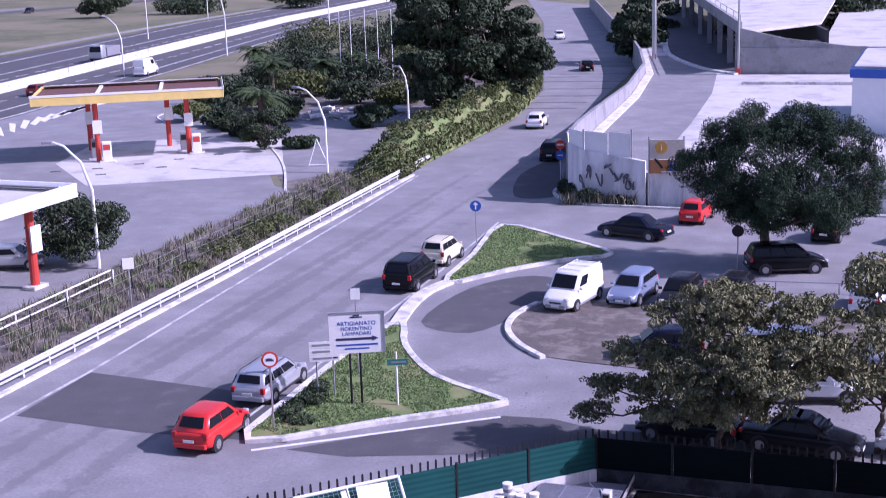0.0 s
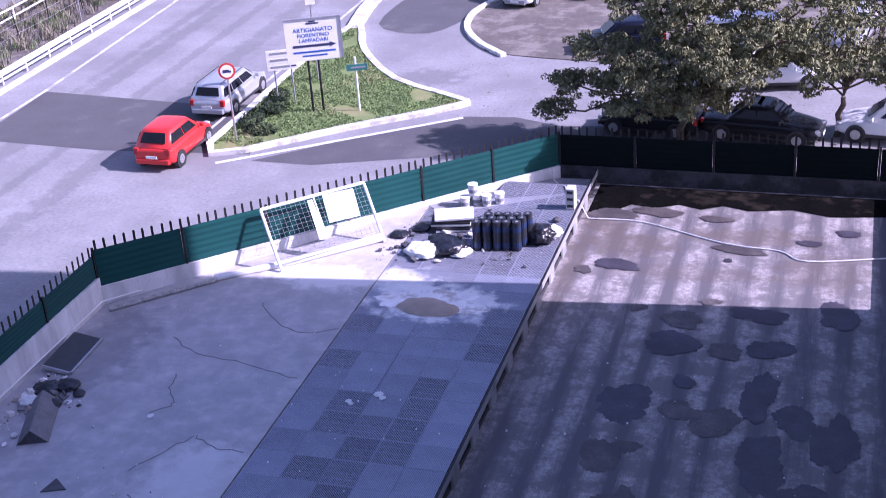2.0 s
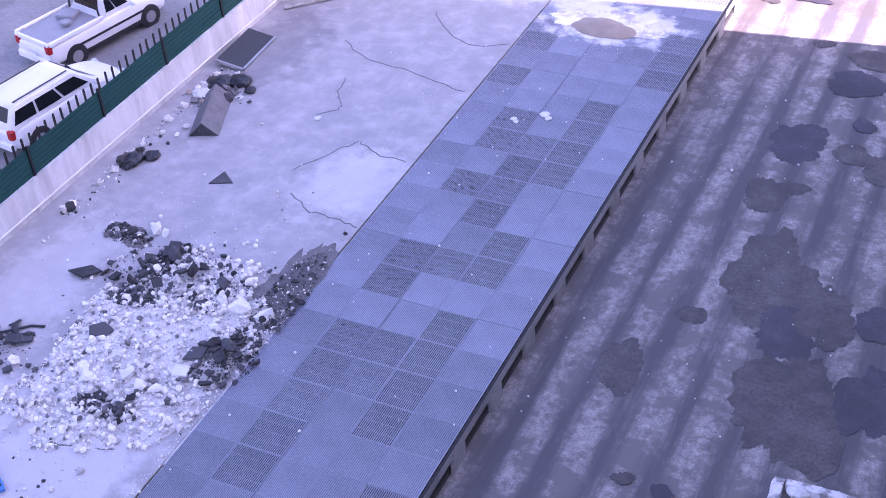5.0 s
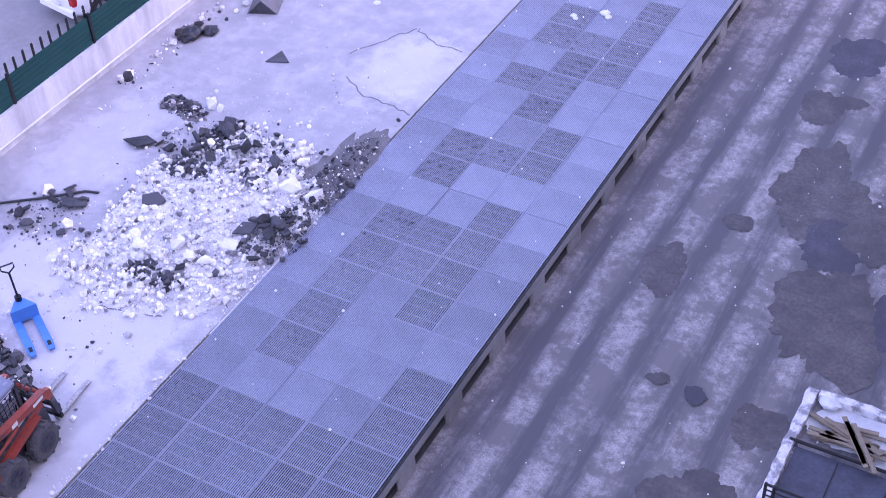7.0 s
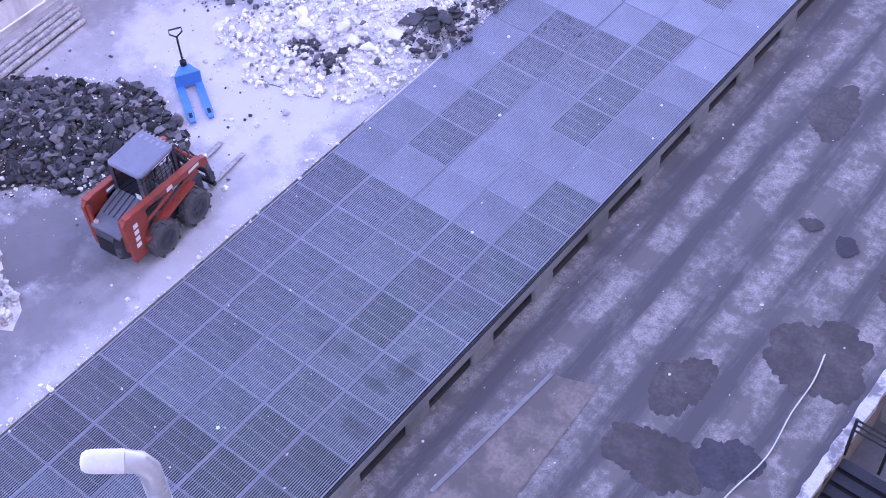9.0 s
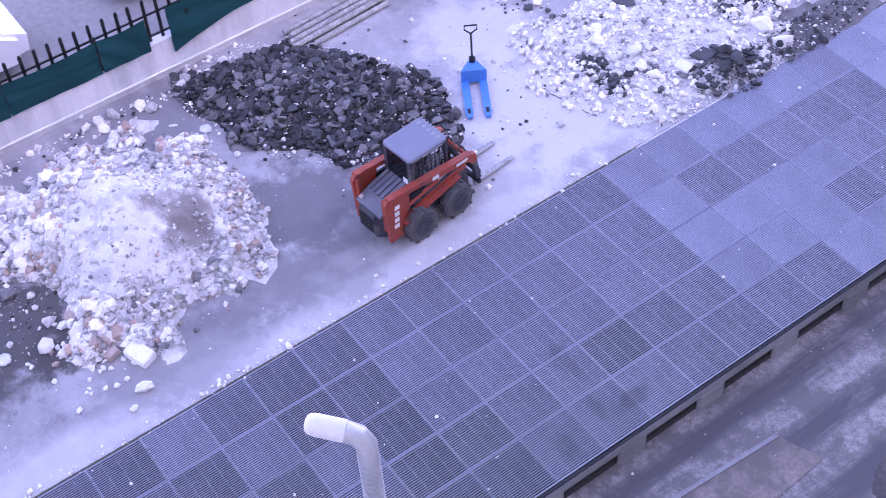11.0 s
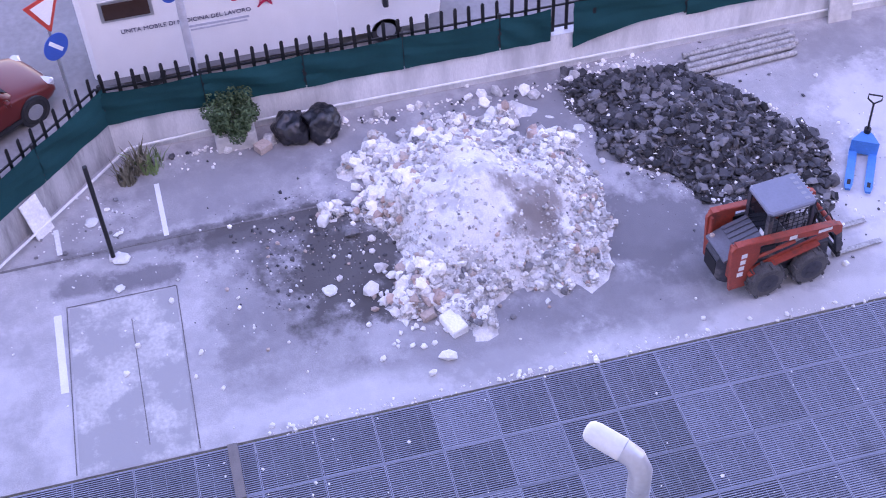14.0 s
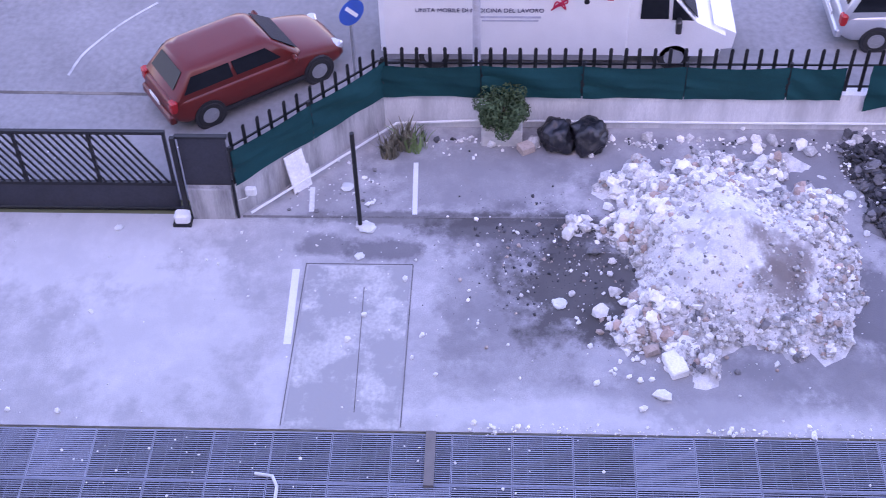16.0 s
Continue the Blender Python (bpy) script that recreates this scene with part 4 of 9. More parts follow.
def tumble(rng, tilt):
    return Euler((rng.gauss(0, tilt), rng.gauss(0, tilt), rng.uniform(0, 6.28))).to_matrix().to_4x4()


def rubble(name, label, surface, outline, count, sizes, shapes, mats, base=None, base_mat=None, tilt=0.7, seed=1, pieces=280, mix=0.14, grade=None, power=5):
    """Heap: an optional mound, up to 280 stones of their own, the rest joined."""
    rng = random.Random(seed)
    top = tagged(thing(name, label, "rubble"), kind="")
    if base:
        part("mound", base, base_mat, top, "fine rubble and dust", True)
    sets = [[s.data("stone", m) for s in shapes] for m in mats]
    rest = [Mesh() for _ in mats]
    placed = []
    while len(placed) < count:
        x, y = outline(rng)
        if base and surface(x, y) < 0.008 and rng.random() < 0.985:
            continue
        s = sizes[0] * (sizes[1] / sizes[0]) ** (rng.random() ** power)
        if grade:
            s *= grade(x, y)
        placed.append((s, x, y))
    placed.sort(reverse=True)
    for i, (s, x, y) in enumerate(placed):
        z = surface(x, y) + s * 0.22
        m = Matrix.Translation((x, y, z)) @ tumble(rng, tilt) @ Matrix.Scale(s * 0.5, 4)
        k = 0 if len(mats) == 1 or rng.random() > mix else rng.randrange(1, len(mats))
        if i < pieces:
            piece("stone", rng.choice(sets[k]), top, m)
        else:
            sh = rng.choice(shapes)
            rest[k].add(sh.v, sh.f, m)
    for k, mesh in enumerate(rest):
        if mesh.v:
            tagged(part("gravel", mesh, mats[k], top), kind="stuff")
    return top


def mound_height(cx, cy, rx, ry, h, seed, power=1.0):
    def height(x, y):
        d = math.hypot((x - cx) / rx, (y - cy) / ry)
        d *= 1 + 0.3 * noise.noise((x * 0.8 + seed, y * 0.8, 0)) + 0.16 * noise.noise((x * 2.4, y * 2.4 + seed, 0))
        k = max(0.0, 1 - d**1.35) ** power
        return h * k * (1 + 0.25 * noise.noise((x * 1.3, y * 1.3, seed))) + 0.0
    return height


def mound_mesh(cx, cy, rx, ry, height, rings=22, n=72):
    mesh = Mesh()
    rr = []
    for i in range(rings + 1):
        s = 1.3 * (1 - i / (rings + 0.4))
        ring = []
        for k in range(n):
            x, y = cx + rx * s * math.cos(2 * math.pi * k / n), cy + ry * s * math.sin(2 * math.pi * k / n)
            ring.append((x, y, (height(x, y) * 1.04 - 0.02 + 0.06 * noise.noise((x * 4, y * 4, 0)) * min(1.0, height(x, y) * 5)) if i else -0.03))
        rr.append(ring)
    return mesh.loft(rr)


def in_ellipse(cx, cy, rx, ry, edge=1.05):
    def pick(rng):
        a, r = rng.uniform(0, 2 * math.pi), edge * rng.random() ** 0.5
        return cx + rx * r * math.cos(a), cy + ry * r * math.sin(a)
    return pick


RUB_PINK = material("broken_terracotta", (0.52, 0.38, 0.32), 0.95, var=0.3, scale=3, fine=25, bump=0.4, rand=0.4, island=0.5)
ROCKS = [chunk_mesh(i, f) for i, f in enumerate((1.0, 0.8, 0.65, 0.9, 0.7, 1.0))]
SLABS = [slab_chunk(i) for i in range(6)] + [chunk_mesh(40 + i, 0.5) for i in range(3)]
CALC = material("white_plaster_chunks", (0.86, 0.85, 0.83), 0.95, var=0.2, scale=3, fine=25, bump=0.3, rand=0.3)
def heap_spot(rng):
    """Stones lie thick on the flanks, thin over the dusty crest."""
    while True:
        x, y = in_ellipse(-4.15, 38.65, 2.6, 2.6, 1.15)(rng)
        if math.hypot(x + 3.7, (y - 38.6) * 0.8) > 1.0 + 0.35 * noise.noise((x * 1.5, y * 1.5, 7)) or rng.random() < 0.3:
            if math.hypot(x + 3.4, y - 39.7) > 0.65 or rng.random() < 0.3:
                return x, y


def heap_grade(x, y):
    """Large lumps at one flank and the back, fine gravel over the crest."""
    if math.hypot(x + 3.6, (y - 38.8) * 0.75) < 1.25:
        return 0.5
    return 1.1 if y < 37.7 else 1.0 if x < -5.4 else 0.72


full = mound_height(-4.15, 38.65, 2.6, 2.6, 1.25, 3)


def h1(x, y):
    """Heap with the hollow that was dug out beside it."""
    return full(x, y) * min(1.0, max(0.0, math.hypot((x + 3.5) / 1.4, (y - 35.95) / 1.35) - 0.85) / 0.4)


rubble("rubble_heap", "tall heap of white plaster and masonry rubble in the yard", h1, heap_spot, 26000, (0.022, 0.27), ROCKS + SLABS[:3], (RUB_WHITE, CALC, CALC, RUB_BRICK, RUB_PINK, CALC, RUB_GREY), mound_mesh(-4.15, 38.65, 2.6, 2.6, h1), RUB_DUST, 0.6, 1, 300, 0.24, heap_grade, 5.0)
HEAP_X, HEAP_Y, HEAP_L, HEAP_W, HEAP_TURN = -5.15, 43.65, 2.95, 1.6, -34
AX2 = Matrix.Rotation(radians(HEAP_TURN), 2)


def h2(x, y):
    """Long low heap, its length slanting away from the wall."""
    u, v = AX2 @ Vector((x - HEAP_X, y - HEAP_Y))
    return heap2_form(u, v)


heap2_form = mound_height(0, 0, HEAP_L, HEAP_W, 0.5, 8)


def heap2_spot(rng):
    u, v = in_ellipse(0, 0, HEAP_L, HEAP_W, 1.1)(rng)
    p = AX2.transposed() @ Vector((u, v))
    return HEAP_X + p.x, HEAP_Y + p.y


rubble("asphalt_heap", "heap of dark broken asphalt slabs in the yard", h2, heap2_spot, 9500, (0.024, 0.32), SLABS, (RUB_DARK, RUB_GREY, RUB_DARK, RUB_GREY, RUB_GREY), mound_mesh(HEAP_X, HEAP_Y, 2.9, 2.9, h2, 30, 90), RUB_DARKDUST, 0.55, 2, 300, 0.4, None, 3.2)
rubble("white_chips", "white plaster chips lying among the broken asphalt", h2, heap2_spot, 1500, (0.02, 0.13), ROCKS + SLABS, (CALC, RUB_WHITE), None, None, 0.5, 24, 0, 0.4, None, 2.6)
rubble("scattered_asphalt", "asphalt crumbs and white chips round the dark heap", lambda x, y: 0.0, lambda r: (-5.2 + r.gauss(0, 1.9), 43.6 + r.gauss(0, 2.0)), 700, (0.015, 0.13), SLABS, (RUB_DARK, RUB_GREY, CALC), None, None, 0.3, 23, 0, 0.5)
h3 = mound_height(-2.3, 50.6, 2.2, 3.4, 0.22, 5)
rubble("broken_floor_rubble", "low spread of pale stones where the floor was broken up", h3, in_ellipse(-2.3, 50.6, 2.2, 3.3, 1.15), 9000, (0.022, 0.17), ROCKS + SLABS[:3], (RUB_WHITE, CALC, CALC, RUB_GREY, RUB_WHITE), mound_mesh(-2.3, 50.6, 2.2, 3.4, h3), RUB_DUST, 0.6, 3, 280, 0.3, None, 3.2)
flat0 = lambda x, y: 0.0
BROKEN_EARTH = [(-5.2, 53.9, 0.7, 0.35, 61), (-3.6, 53.3, 0.45, 0.75, 62), (-3.6, 51.9, 0.7, 0.35, 63), (-2.0, 48.7, 0.8, 0.25, 64)]
BLACK_SLABS = [(-3.5, 50.6, 0.36, 30), (-1.1, 50.7, 0.34, 60), (-2.25, 48.95, 0.24, 10), (-1.6, 49.15, 0.2, 80), (-5.2, 52.3, 0.4, 20), (-5.2, 49.8, 0.4, 15), (-4.9, 53.9, 0.2, 40), (-0.5, 51.4, 0.3, 70)]
WHITE_LUMPS = [(-1.05, 52.4, 0.24), (-3.1, 49.5, 0.2), (-2.8, 49.3, 0.17), (-1.6, 49.45, 0.22), (-1.25, 49.5, 0.24), (-2.0, 49.6, 0.2), (-4.6, 54.3, 0.2), (-4.3, 54.2, 0.16), (-0.4, 52.4, 0.22)]
rubble("scattered_gravel", "pale gravel scattered round the broken floor", flat0, lambda r: (min(-0.15, -2.7 + r.gauss(0, 1.5)), 50.9 + r.gauss(0, 2.6)), 1500, (0.02, 0.14), ROCKS, (RUB_WHITE, CALC, RUB_DARK), None, None, 0.5, 21, 0, 0.4)
rubble("scattered_gravel", "earth crumbs and gravel round the dug hollow", flat0, lambda r: (-4.2 + r.gauss(0, 0.8), 35.6 + r.gauss(0, 0.9)), 900, (0.015, 0.11), ROCKS, (RUB_DARK, RUB_WHITE, RUB_BRICK), None, None, 0.5, 22, 0, 0.35)
rubble("asphalt_rubble", "dark broken asphalt edge of the torn floor", mound_height(-3.0, 52.8, 1.8, 1.2, 0.2, 2), in_ellipse(-3.0, 52.8, 1.8, 1.2), 500, (0.05, 0.5), SLABS, (RUB_DARK, RUB_WHITE), None, None, 0.5, 4, 120)
rubble("asphalt_rubble", "dark broken asphalt along the gratings", mound_height(-0.35, 52.9, 0.6, 2.2, 0.1, 2), in_ellipse(-0.35, 52.9, 0.55, 2.2, 0.9), 600, (0.04, 0.2), SLABS, (RUB_DARK, RUB_WHITE), Mesh().sheet(blob(-0.55, 53.0, 0.6, 2.3, 31), 0.007), EARTH, 0.5, 5, 100)
rubble("asphalt_rubble", "black asphalt lumps beside the gratings", mound_height(-0.6, 50.9, 0.8, 0.9, 0.2, 4), in_ellipse(-0.6, 50.9, 0.8, 0.9), 320, (0.05, 0.4), SLABS, (RUB_DARK,), None, None, 0.5, 6, 100)
rubble("asphalt_rubble", "torn asphalt lumps near the wall", mound_height(-5.5, 49.3, 0.8, 1.0, 0.12, 4), in_ellipse(-5.5, 49.3, 0.8, 0.9), 160, (0.05, 0.45), SLABS, (RUB_DARK, RUB_WHITE), None, None, 0.4, 7, 60)
for x, y, a, b, seed in BROKEN_EARTH:
    structure("floor_hole", Mesh().sheet(blob(x, y, a, b, seed, 90, 0.35), 0.006), EARTH, "dark bare earth where the concrete is gone")
    rubble("asphalt_rubble", "dark asphalt crumbs lying in the torn floor", h3, in_ellipse(x, y, a, b, 1.0), 260, (0.03, 0.22), SLABS + ROCKS[:2], (RUB_DARK, RUB_WHITE, RUB_GREY), None, None, 0.5, seed, 60, 0.4, None, 2.0)
for k, (x, y, r, turn) in enumerate(BLACK_SLABS):
    ob = tagged(part("asphalt_slab", SLABS[k % 6], RUB_DARK), "broken black asphalt slab lying on the rubble", "slab", "asphalt slabs")
    ob.matrix_world = pose(x, y, h3(x, y) + r * 0.22, 9 - 4 * k, 6 - 5 * (k % 3), turn) @ Matrix.Diagonal((r, r * 0.75, r * 0.35, 1))
for k, (x, y, r) in enumerate(WHITE_LUMPS):
    ob = tagged(part("plaster_lump", ROCKS[k % 6], CALC), "large white lump of plaster on the rubble", "rubble", "plaster lumps")
    ob.matrix_world = pose(x, y, h3(x, y) + r * 0.4, 8 * k, 12, 50 * k) @ Matrix.Diagonal((r, r * 0.8, r * 0.6, 1))
rubble("wall_foot_stones", "stones and earth along the foot of the wall", flat0, lambda r: (-7.55 + abs(r.gauss(0, 0.2)), r.uniform(32.4, 43.0)), 260, (0.05, 0.3), ROCKS, (RUB_WHITE, RUB_DARK), None, None, 0.5, 8, 90)
rubble("wall_foot_stones", "broken boards and plaster heaped by the wall", flat0, lambda r: (-6.7 + r.gauss(0, 0.35), 60.3 + r.gauss(0, 0.45)), 140, (0.06, 0.42), SLABS, (RUB_GREY, CALC, RUB_DARK, RUB_BRICK), None, None, 0.6, 31, 90, 0.6, None, 2.5)
rubble("wall_foot_stones", "stones and scraps along the wall", flat0, lambda r: (-7.4 + abs(r.gauss(0, 0.35)), r.uniform(54, 61.5)), 220, (0.05, 0.35), ROCKS + SLABS, (RUB_WHITE, RUB_DARK), None, None, 0.5, 9, 90)
rubble("loose_stones", "stones tumbled beside the broken floor", flat0, lambda r: (-2.2 + r.gauss(0, 0.5), 37.0 + r.gauss(0, 0.45)), 90, (0.1, 0.42), ROCKS, (CALC, RUB_WHITE, RUB_BRICK), None, None, 0.3, 11, 90)
rubble("site_debris", "scattered scraps and offcuts round the building materials", flat0, lambda r: (r.uniform(-0.6, 4.8), 71.6 + r.gauss(0, 1.1) + 0.25 * r.random()), 260, (0.05, 0.4), SLABS, (RUB_DARK, CALC, PATCH), None, None, 0.3, 15, 120)
rubble("corner_litter", "white paper scraps and chips by the corner wall", flat0, lambda r: (-5.9 + r.gauss(0, 0.55), 31.3 + r.gauss(0, 0.7)), 130, (0.02, 0.16), SLABS, (CALC, RUB_GREY), None, None, 0.15, 27, 40, 0.25, None, 3.0)
rubble("edge_crumbs", "crumbs of pale concrete along the edge of the gratings", flat0, lambda r: (-0.1 + r.gauss(0, 0.07), r.uniform(34, 53)), 420, (0.025, 0.12), ROCKS, (CALC, RUB_WHITE), None, None, 0.4, 16, 0)
chips, rng = Mesh(), random.Random(77)
for k in range(420):
    x, y = rng.uniform(-7.6, -0.1), rng.uniform(24, 66)
    if rng.random() < 0.35:
        x, y = rng.gauss(-4.2, 1.6), rng.gauss(34.5, 2.5)
        if not -5.1 < x < -0.1 or y < 24:
            continue
    s = 0.014 * (4.5 ** (rng.random() ** 3.2))
    sh = rng.choice(ROCKS)
    chips.add(sh.v, sh.f, Matrix.Translation((x, y, s * 0.5)) @ tumble(rng, 0.5) @ Matrix.Scale(s, 4))
tagged(part("litter_chips", chips, CALC), "small white chips scattered over the yard floor", "debris", kind="stuff")
bits = Mesh()
for k in range(260):
    x, y = rng.uniform(0.1, 4.9), rng.uniform(24, 66) if k % 2 else rng.uniform(27, 36)
    s = 0.012 * (3 ** (rng.random() ** 2))
    bits.add(ROCKS[k % 6].v, ROCKS[k % 6].f, Matrix.Translation((x, y, 0.012)) @ Matrix.Scale(s, 4))
tagged(part("litter_chips", bits, CALC), "small white chips on the gratings", "debris", kind="stuff")
bits = Mesh()
for k in range(200):
    x, y = rng.uniform(5.3, 14), rng.uniform(42, 66)
    bits.add(ROCKS[k % 6].v, ROCKS[k % 6].f, Matrix.Translation((x, y, LOW + 0.01)) @ Matrix.Scale(0.01 * (4 ** (rng.random() ** 3)), 4))
tagged(part("litter_chips", bits, CALC), "small white chips on the lower slab", "debris", kind="stuff")


def lump(name, label, cat, x, y, z, r, mat, seed, flat=0.8, detail=2):
    """Crumpled sack, bag or sheet."""
    bm = bmesh.new()
    bmesh.ops.create_icosphere(bm, subdivisions=4, radius=1)
    rng = random.Random(seed)
    o = rng.uniform(0, 50)
    for v in bm.verts:
        d = 1 + 0.28 * noise.noise(v.co * 1.6 + Vector((o, 0, 0))) + 0.18 * noise.noise(v.co * 4.2 + Vector((0, o, 0))) + 0.12 * abs(noise.noise(v.co * 7.5 + Vector((0, 0, o))))
        v.co = Vector((v.co.x * r * d, v.co.y * r * d, max(v.co.z, -0.62) * r * d * flat))
    lo = min(v.co.z for v in bm.verts)
    data = bpy.data.meshes.new(name)
    for v in bm.verts:
        v.co.z -= lo
    bm.to_mesh(data)
    bm.free()
    data.polygons.foreach_set("use_smooth", [True] * len(data.polygons))
    data.materials.append(mat)
    ob = new(name, data)
    ob.matrix_world = pose(x, y, z)
    return tagged(ob, label, cat)


SACK = material("black_bin_liner", (0.015, 0.015, 0.02), 0.28, var=0.3, scale=5, fine=30, bump=0.5, spec=0.7)
for k, (x, y, r) in enumerate(((-7.35, 35.65, 0.37), (-7.3, 36.3, 0.38))):
    lump("rubbish_bag", "full black plastic rubbish bag against the wall", "bag", x, y, 0, r, SACK, k, 0.95)
PAPER = material("white_scrap", (0.72, 0.73, 0.72), 0.8, var=0.2, scale=6)
for k, (x, y, r) in enumerate(((-4.85, 31.9, 0.15), (-4.1, 31.8, 0.09), (-2.95, 35.6, 0.13), (2.25, 62.15, 0.12), (2.4, 62.0, 0.09), (1.55, 61.7, 0.08), (1.65, 61.6, 0.07), (-4.8, 27.0, 0.08), (-5.9, 41.4, 0.12), (-6.0, 60.2, 0.1), (-3.4, 60.0, 0.1), (-6.0, 31.4, 0.12))):
    lump("plastic_scrap", "crumpled white plastic scrap on the floor", "litter", x, y, 0, r, PAPER, 20 + k, 0.25)

# ---- things along the yard wall ----
pole = thing("steel_pole", "black upright steel pole set in the floor", "pole", "", pose(-4.92, 31.75, 0))
part("shaft", Mesh().tube([(0, 0, 0), (0, 0, 2.42)], 0.045, 10), BLACK, pole)
part("foot", Mesh().box((0, 0, 0.03), (0.16, 0.16, 0.06)), RUB_DUST, pole)
for k, (x, y, h, w, ang) in enumerate(((-6.32, 30.55, 1.0, 0.2, 12), (-5.95, 30.52, 0.85, 0.45, 16))):
    s = thing("leaning_slab", "white marble slab leaning on the low wall", "slab", "", Matrix.Translation((x, y, 0)) @ Matrix.Rotation(radians(-45), 4, "Z") @ Matrix.Rotation(radians(ang), 4, "X"))
    part("slab", Mesh().box((0, 0, h / 2), (w, 0.04, h), ch=0.01), CALC, s)
s = thing("leaning_slab", "pale concrete slab leaning on the wall", "slab", "", pose(-7.65, 48.0, 0, 0, -12, 0))
part("slab", Mesh().box((0, 0, 0.45), (0.06, 0.55, 0.9), ch=0.01), CONC_PALE, s)
planter = thing("planter", "pale concrete planter with a bushy green shrub", "planter", "", pose(-7.5, 34.5, 0))
part("box", Mesh().box((0, 0, 0.2), (0.45, 0.85, 0.4), ch=0.03), CONC_PALE, planter)
part("broken_brick", Mesh().box((0.35, 0.5, 0.08), (0.25, 0.3, 0.15), r=30), RUB_BRICK, planter)


def leaf_cloud(centres, count, size, seed, flat=0.5, droop=0.0):
    """Many small bent leaves round ellipsoid clumps: (x, y, z, rx, ry, rz)."""
    rng = np.random.default_rng(seed)
    vol = np.array([max(c[3] * c[4] * c[5], 1e-4) ** 0.67 for c in centres])
    pick = rng.choice(len(centres), count, p=vol / vol.sum())
    c = np.array(centres)[pick]
    d = rng.normal(size=(count, 3))
    d /= np.linalg.norm(d, axis=1)[:, None]
    r = rng.uniform(0.45, 1.0, count) ** 0.5
    pos = c[:, :3] + d * r[:, None] * c[:, 3:]
    nrm = d + rng.normal(size=(count, 3)) * 0.7 + np.array([0, 0, flat])
    nrm /= np.linalg.norm(nrm, axis=1)[:, None]
    ax = np.cross(nrm, rng.normal(size=(count, 3)))
    ax /= np.linalg.norm(ax, axis=1)[:, None] + 1e-9
    ay = np.cross(nrm, ax)
    s = size * rng.uniform(0.6, 1.35, count)[:, None]
    tip = pos + ax * s - np.array([0, 0, 1]) * s * droop
    base = pos - ax * s
    v = np.stack([base, pos + ay * s * 0.45, tip, pos - ay * s * 0.45 + nrm * s * 0.12], 1).reshape(-1, 3)
    mesh = Mesh()
    mesh.v = [tuple(p) for p in v.tolist()]
    mesh.f = [(4 * i, 4 * i + 1, 4 * i + 2, 4 * i + 3) for i in range(count)]
    return mesh


part("shrub", leaf_cloud([(0.3 * math.sin(k * 2.4) * (0.4 + k % 3 * 0.4), 0.46 * math.cos(k * 2.4) * (0.35 + k % 4 * 0.3), 0.5 + 0.085 * (k % 8), 0.2, 0.2, 0.17) for k in range(34)], 6800, 0.034, 4, 0.3), LEAF_SHRUB, planter)
part("stem", Mesh().tube([(0, 0, 0.3), (0.02, 0.03, 0.9)], 0.03, 6), BARK, planter)


def weeds(name, label, spots, mat, seed, h=0.5, n=60):
    rng = random.Random(seed)
    mesh = Mesh()
    for x, y, r in spots:
        for _ in range(n):
            a, q = rng.uniform(0, 6.28), r * rng.random() ** 0.5
            bx, by = x + q * math.cos(a), y + q * math.sin(a)
            hh = h * rng.uniform(0.4, 1.2)
            lx, ly = rng.gauss(0, 0.25) * hh, rng.gauss(0, 0.25) * hh
            w = 0.03 * hh + 0.008
            px, py = -math.sin(a) * w, math.cos(a) * w
            o = len(mesh.v)
            mesh.v += [(bx - px, by - py, 0), (bx + px, by + py, 0), (bx + lx * 0.5 + px * 0.8, by + ly * 0.5 + py * 0.8, hh * 0.6), (bx + lx * 0.5 - px * 0.8, by + ly * 0.5 - py * 0.8, hh * 0.6), (bx + lx * 1.3, by + ly * 1.3, hh)]
            mesh.f += [(o, o + 1, o + 2, o + 3), (o + 3, o + 2, o + 4)]
    return tagged(part(name, mesh, mat), label, "plant", kind="stuff")


weeds("wall_weeds", "dry weeds at the foot of the corner wall", [(-7.3, 32.5, 0.25), (-7.0, 32.2, 0.2)], DRY, 3, 0.5, 90)
weeds("wall_weeds", "green weeds growing between stones", [(-7.3, 32.7, 0.3)], BLADE, 4, 0.4, 60)

# bundle of tubes
bundle = thing("tube_bundle", "bundle of spattered grey scaffold tubes on the floor", "tubes", "", pose(-7.1, 45.4, 0, 0, 0, 4))
TUBE = material("spattered_tube", (0.40, 0.39, 0.38), 0.7, 0.2, 0.6, 6, 22, 0.3)
for k, (x, z) in enumerate(((-0.36, 0.07), (-0.18, 0.07), (0.0, 0.07), (0.18, 0.07), (0.36, 0.07), (-0.27, 0.2), (-0.09, 0.2), (0.1, 0.2), (0.27, 0.2))):
    dy = random.Random(k).uniform(-0.15, 0.15)
    part("tube", Mesh().tube([(x, -1.25 + dy, z), (x * 0.95, 1.25 + dy, z)], 0.068, 10), TUBE, bundle)

# long bar, cable and sheet by the broken floor
tagged(part("black_cable", Mesh().tube([(-6.7, 49.1, 0.03), (-6.0, 49.6, 0.05), (-5.2, 50.3, 0.04), (-4.9, 50.4, 0.03)], 0.03, 6), BLACK_PL), "loose black cable end on the floor", "cable")
tri = thing("roof_tile_piece", "dark triangular piece of sheet on the floor", "sheet", "", pose(-4.3, 56.7, 0.005, 0, 0, 20))
part("sheet", Mesh().prism([(-0.3, -0.22), (0.32, -0.2), (0.0, 0.3)], 0, 0.03), RUB_DARK, tri)
stick = tagged(part("stick", Mesh().box((0, 0, 0.02), (0.75, 0.05, 0.04)), WHITE), "thin white batten on the floor", "batten")
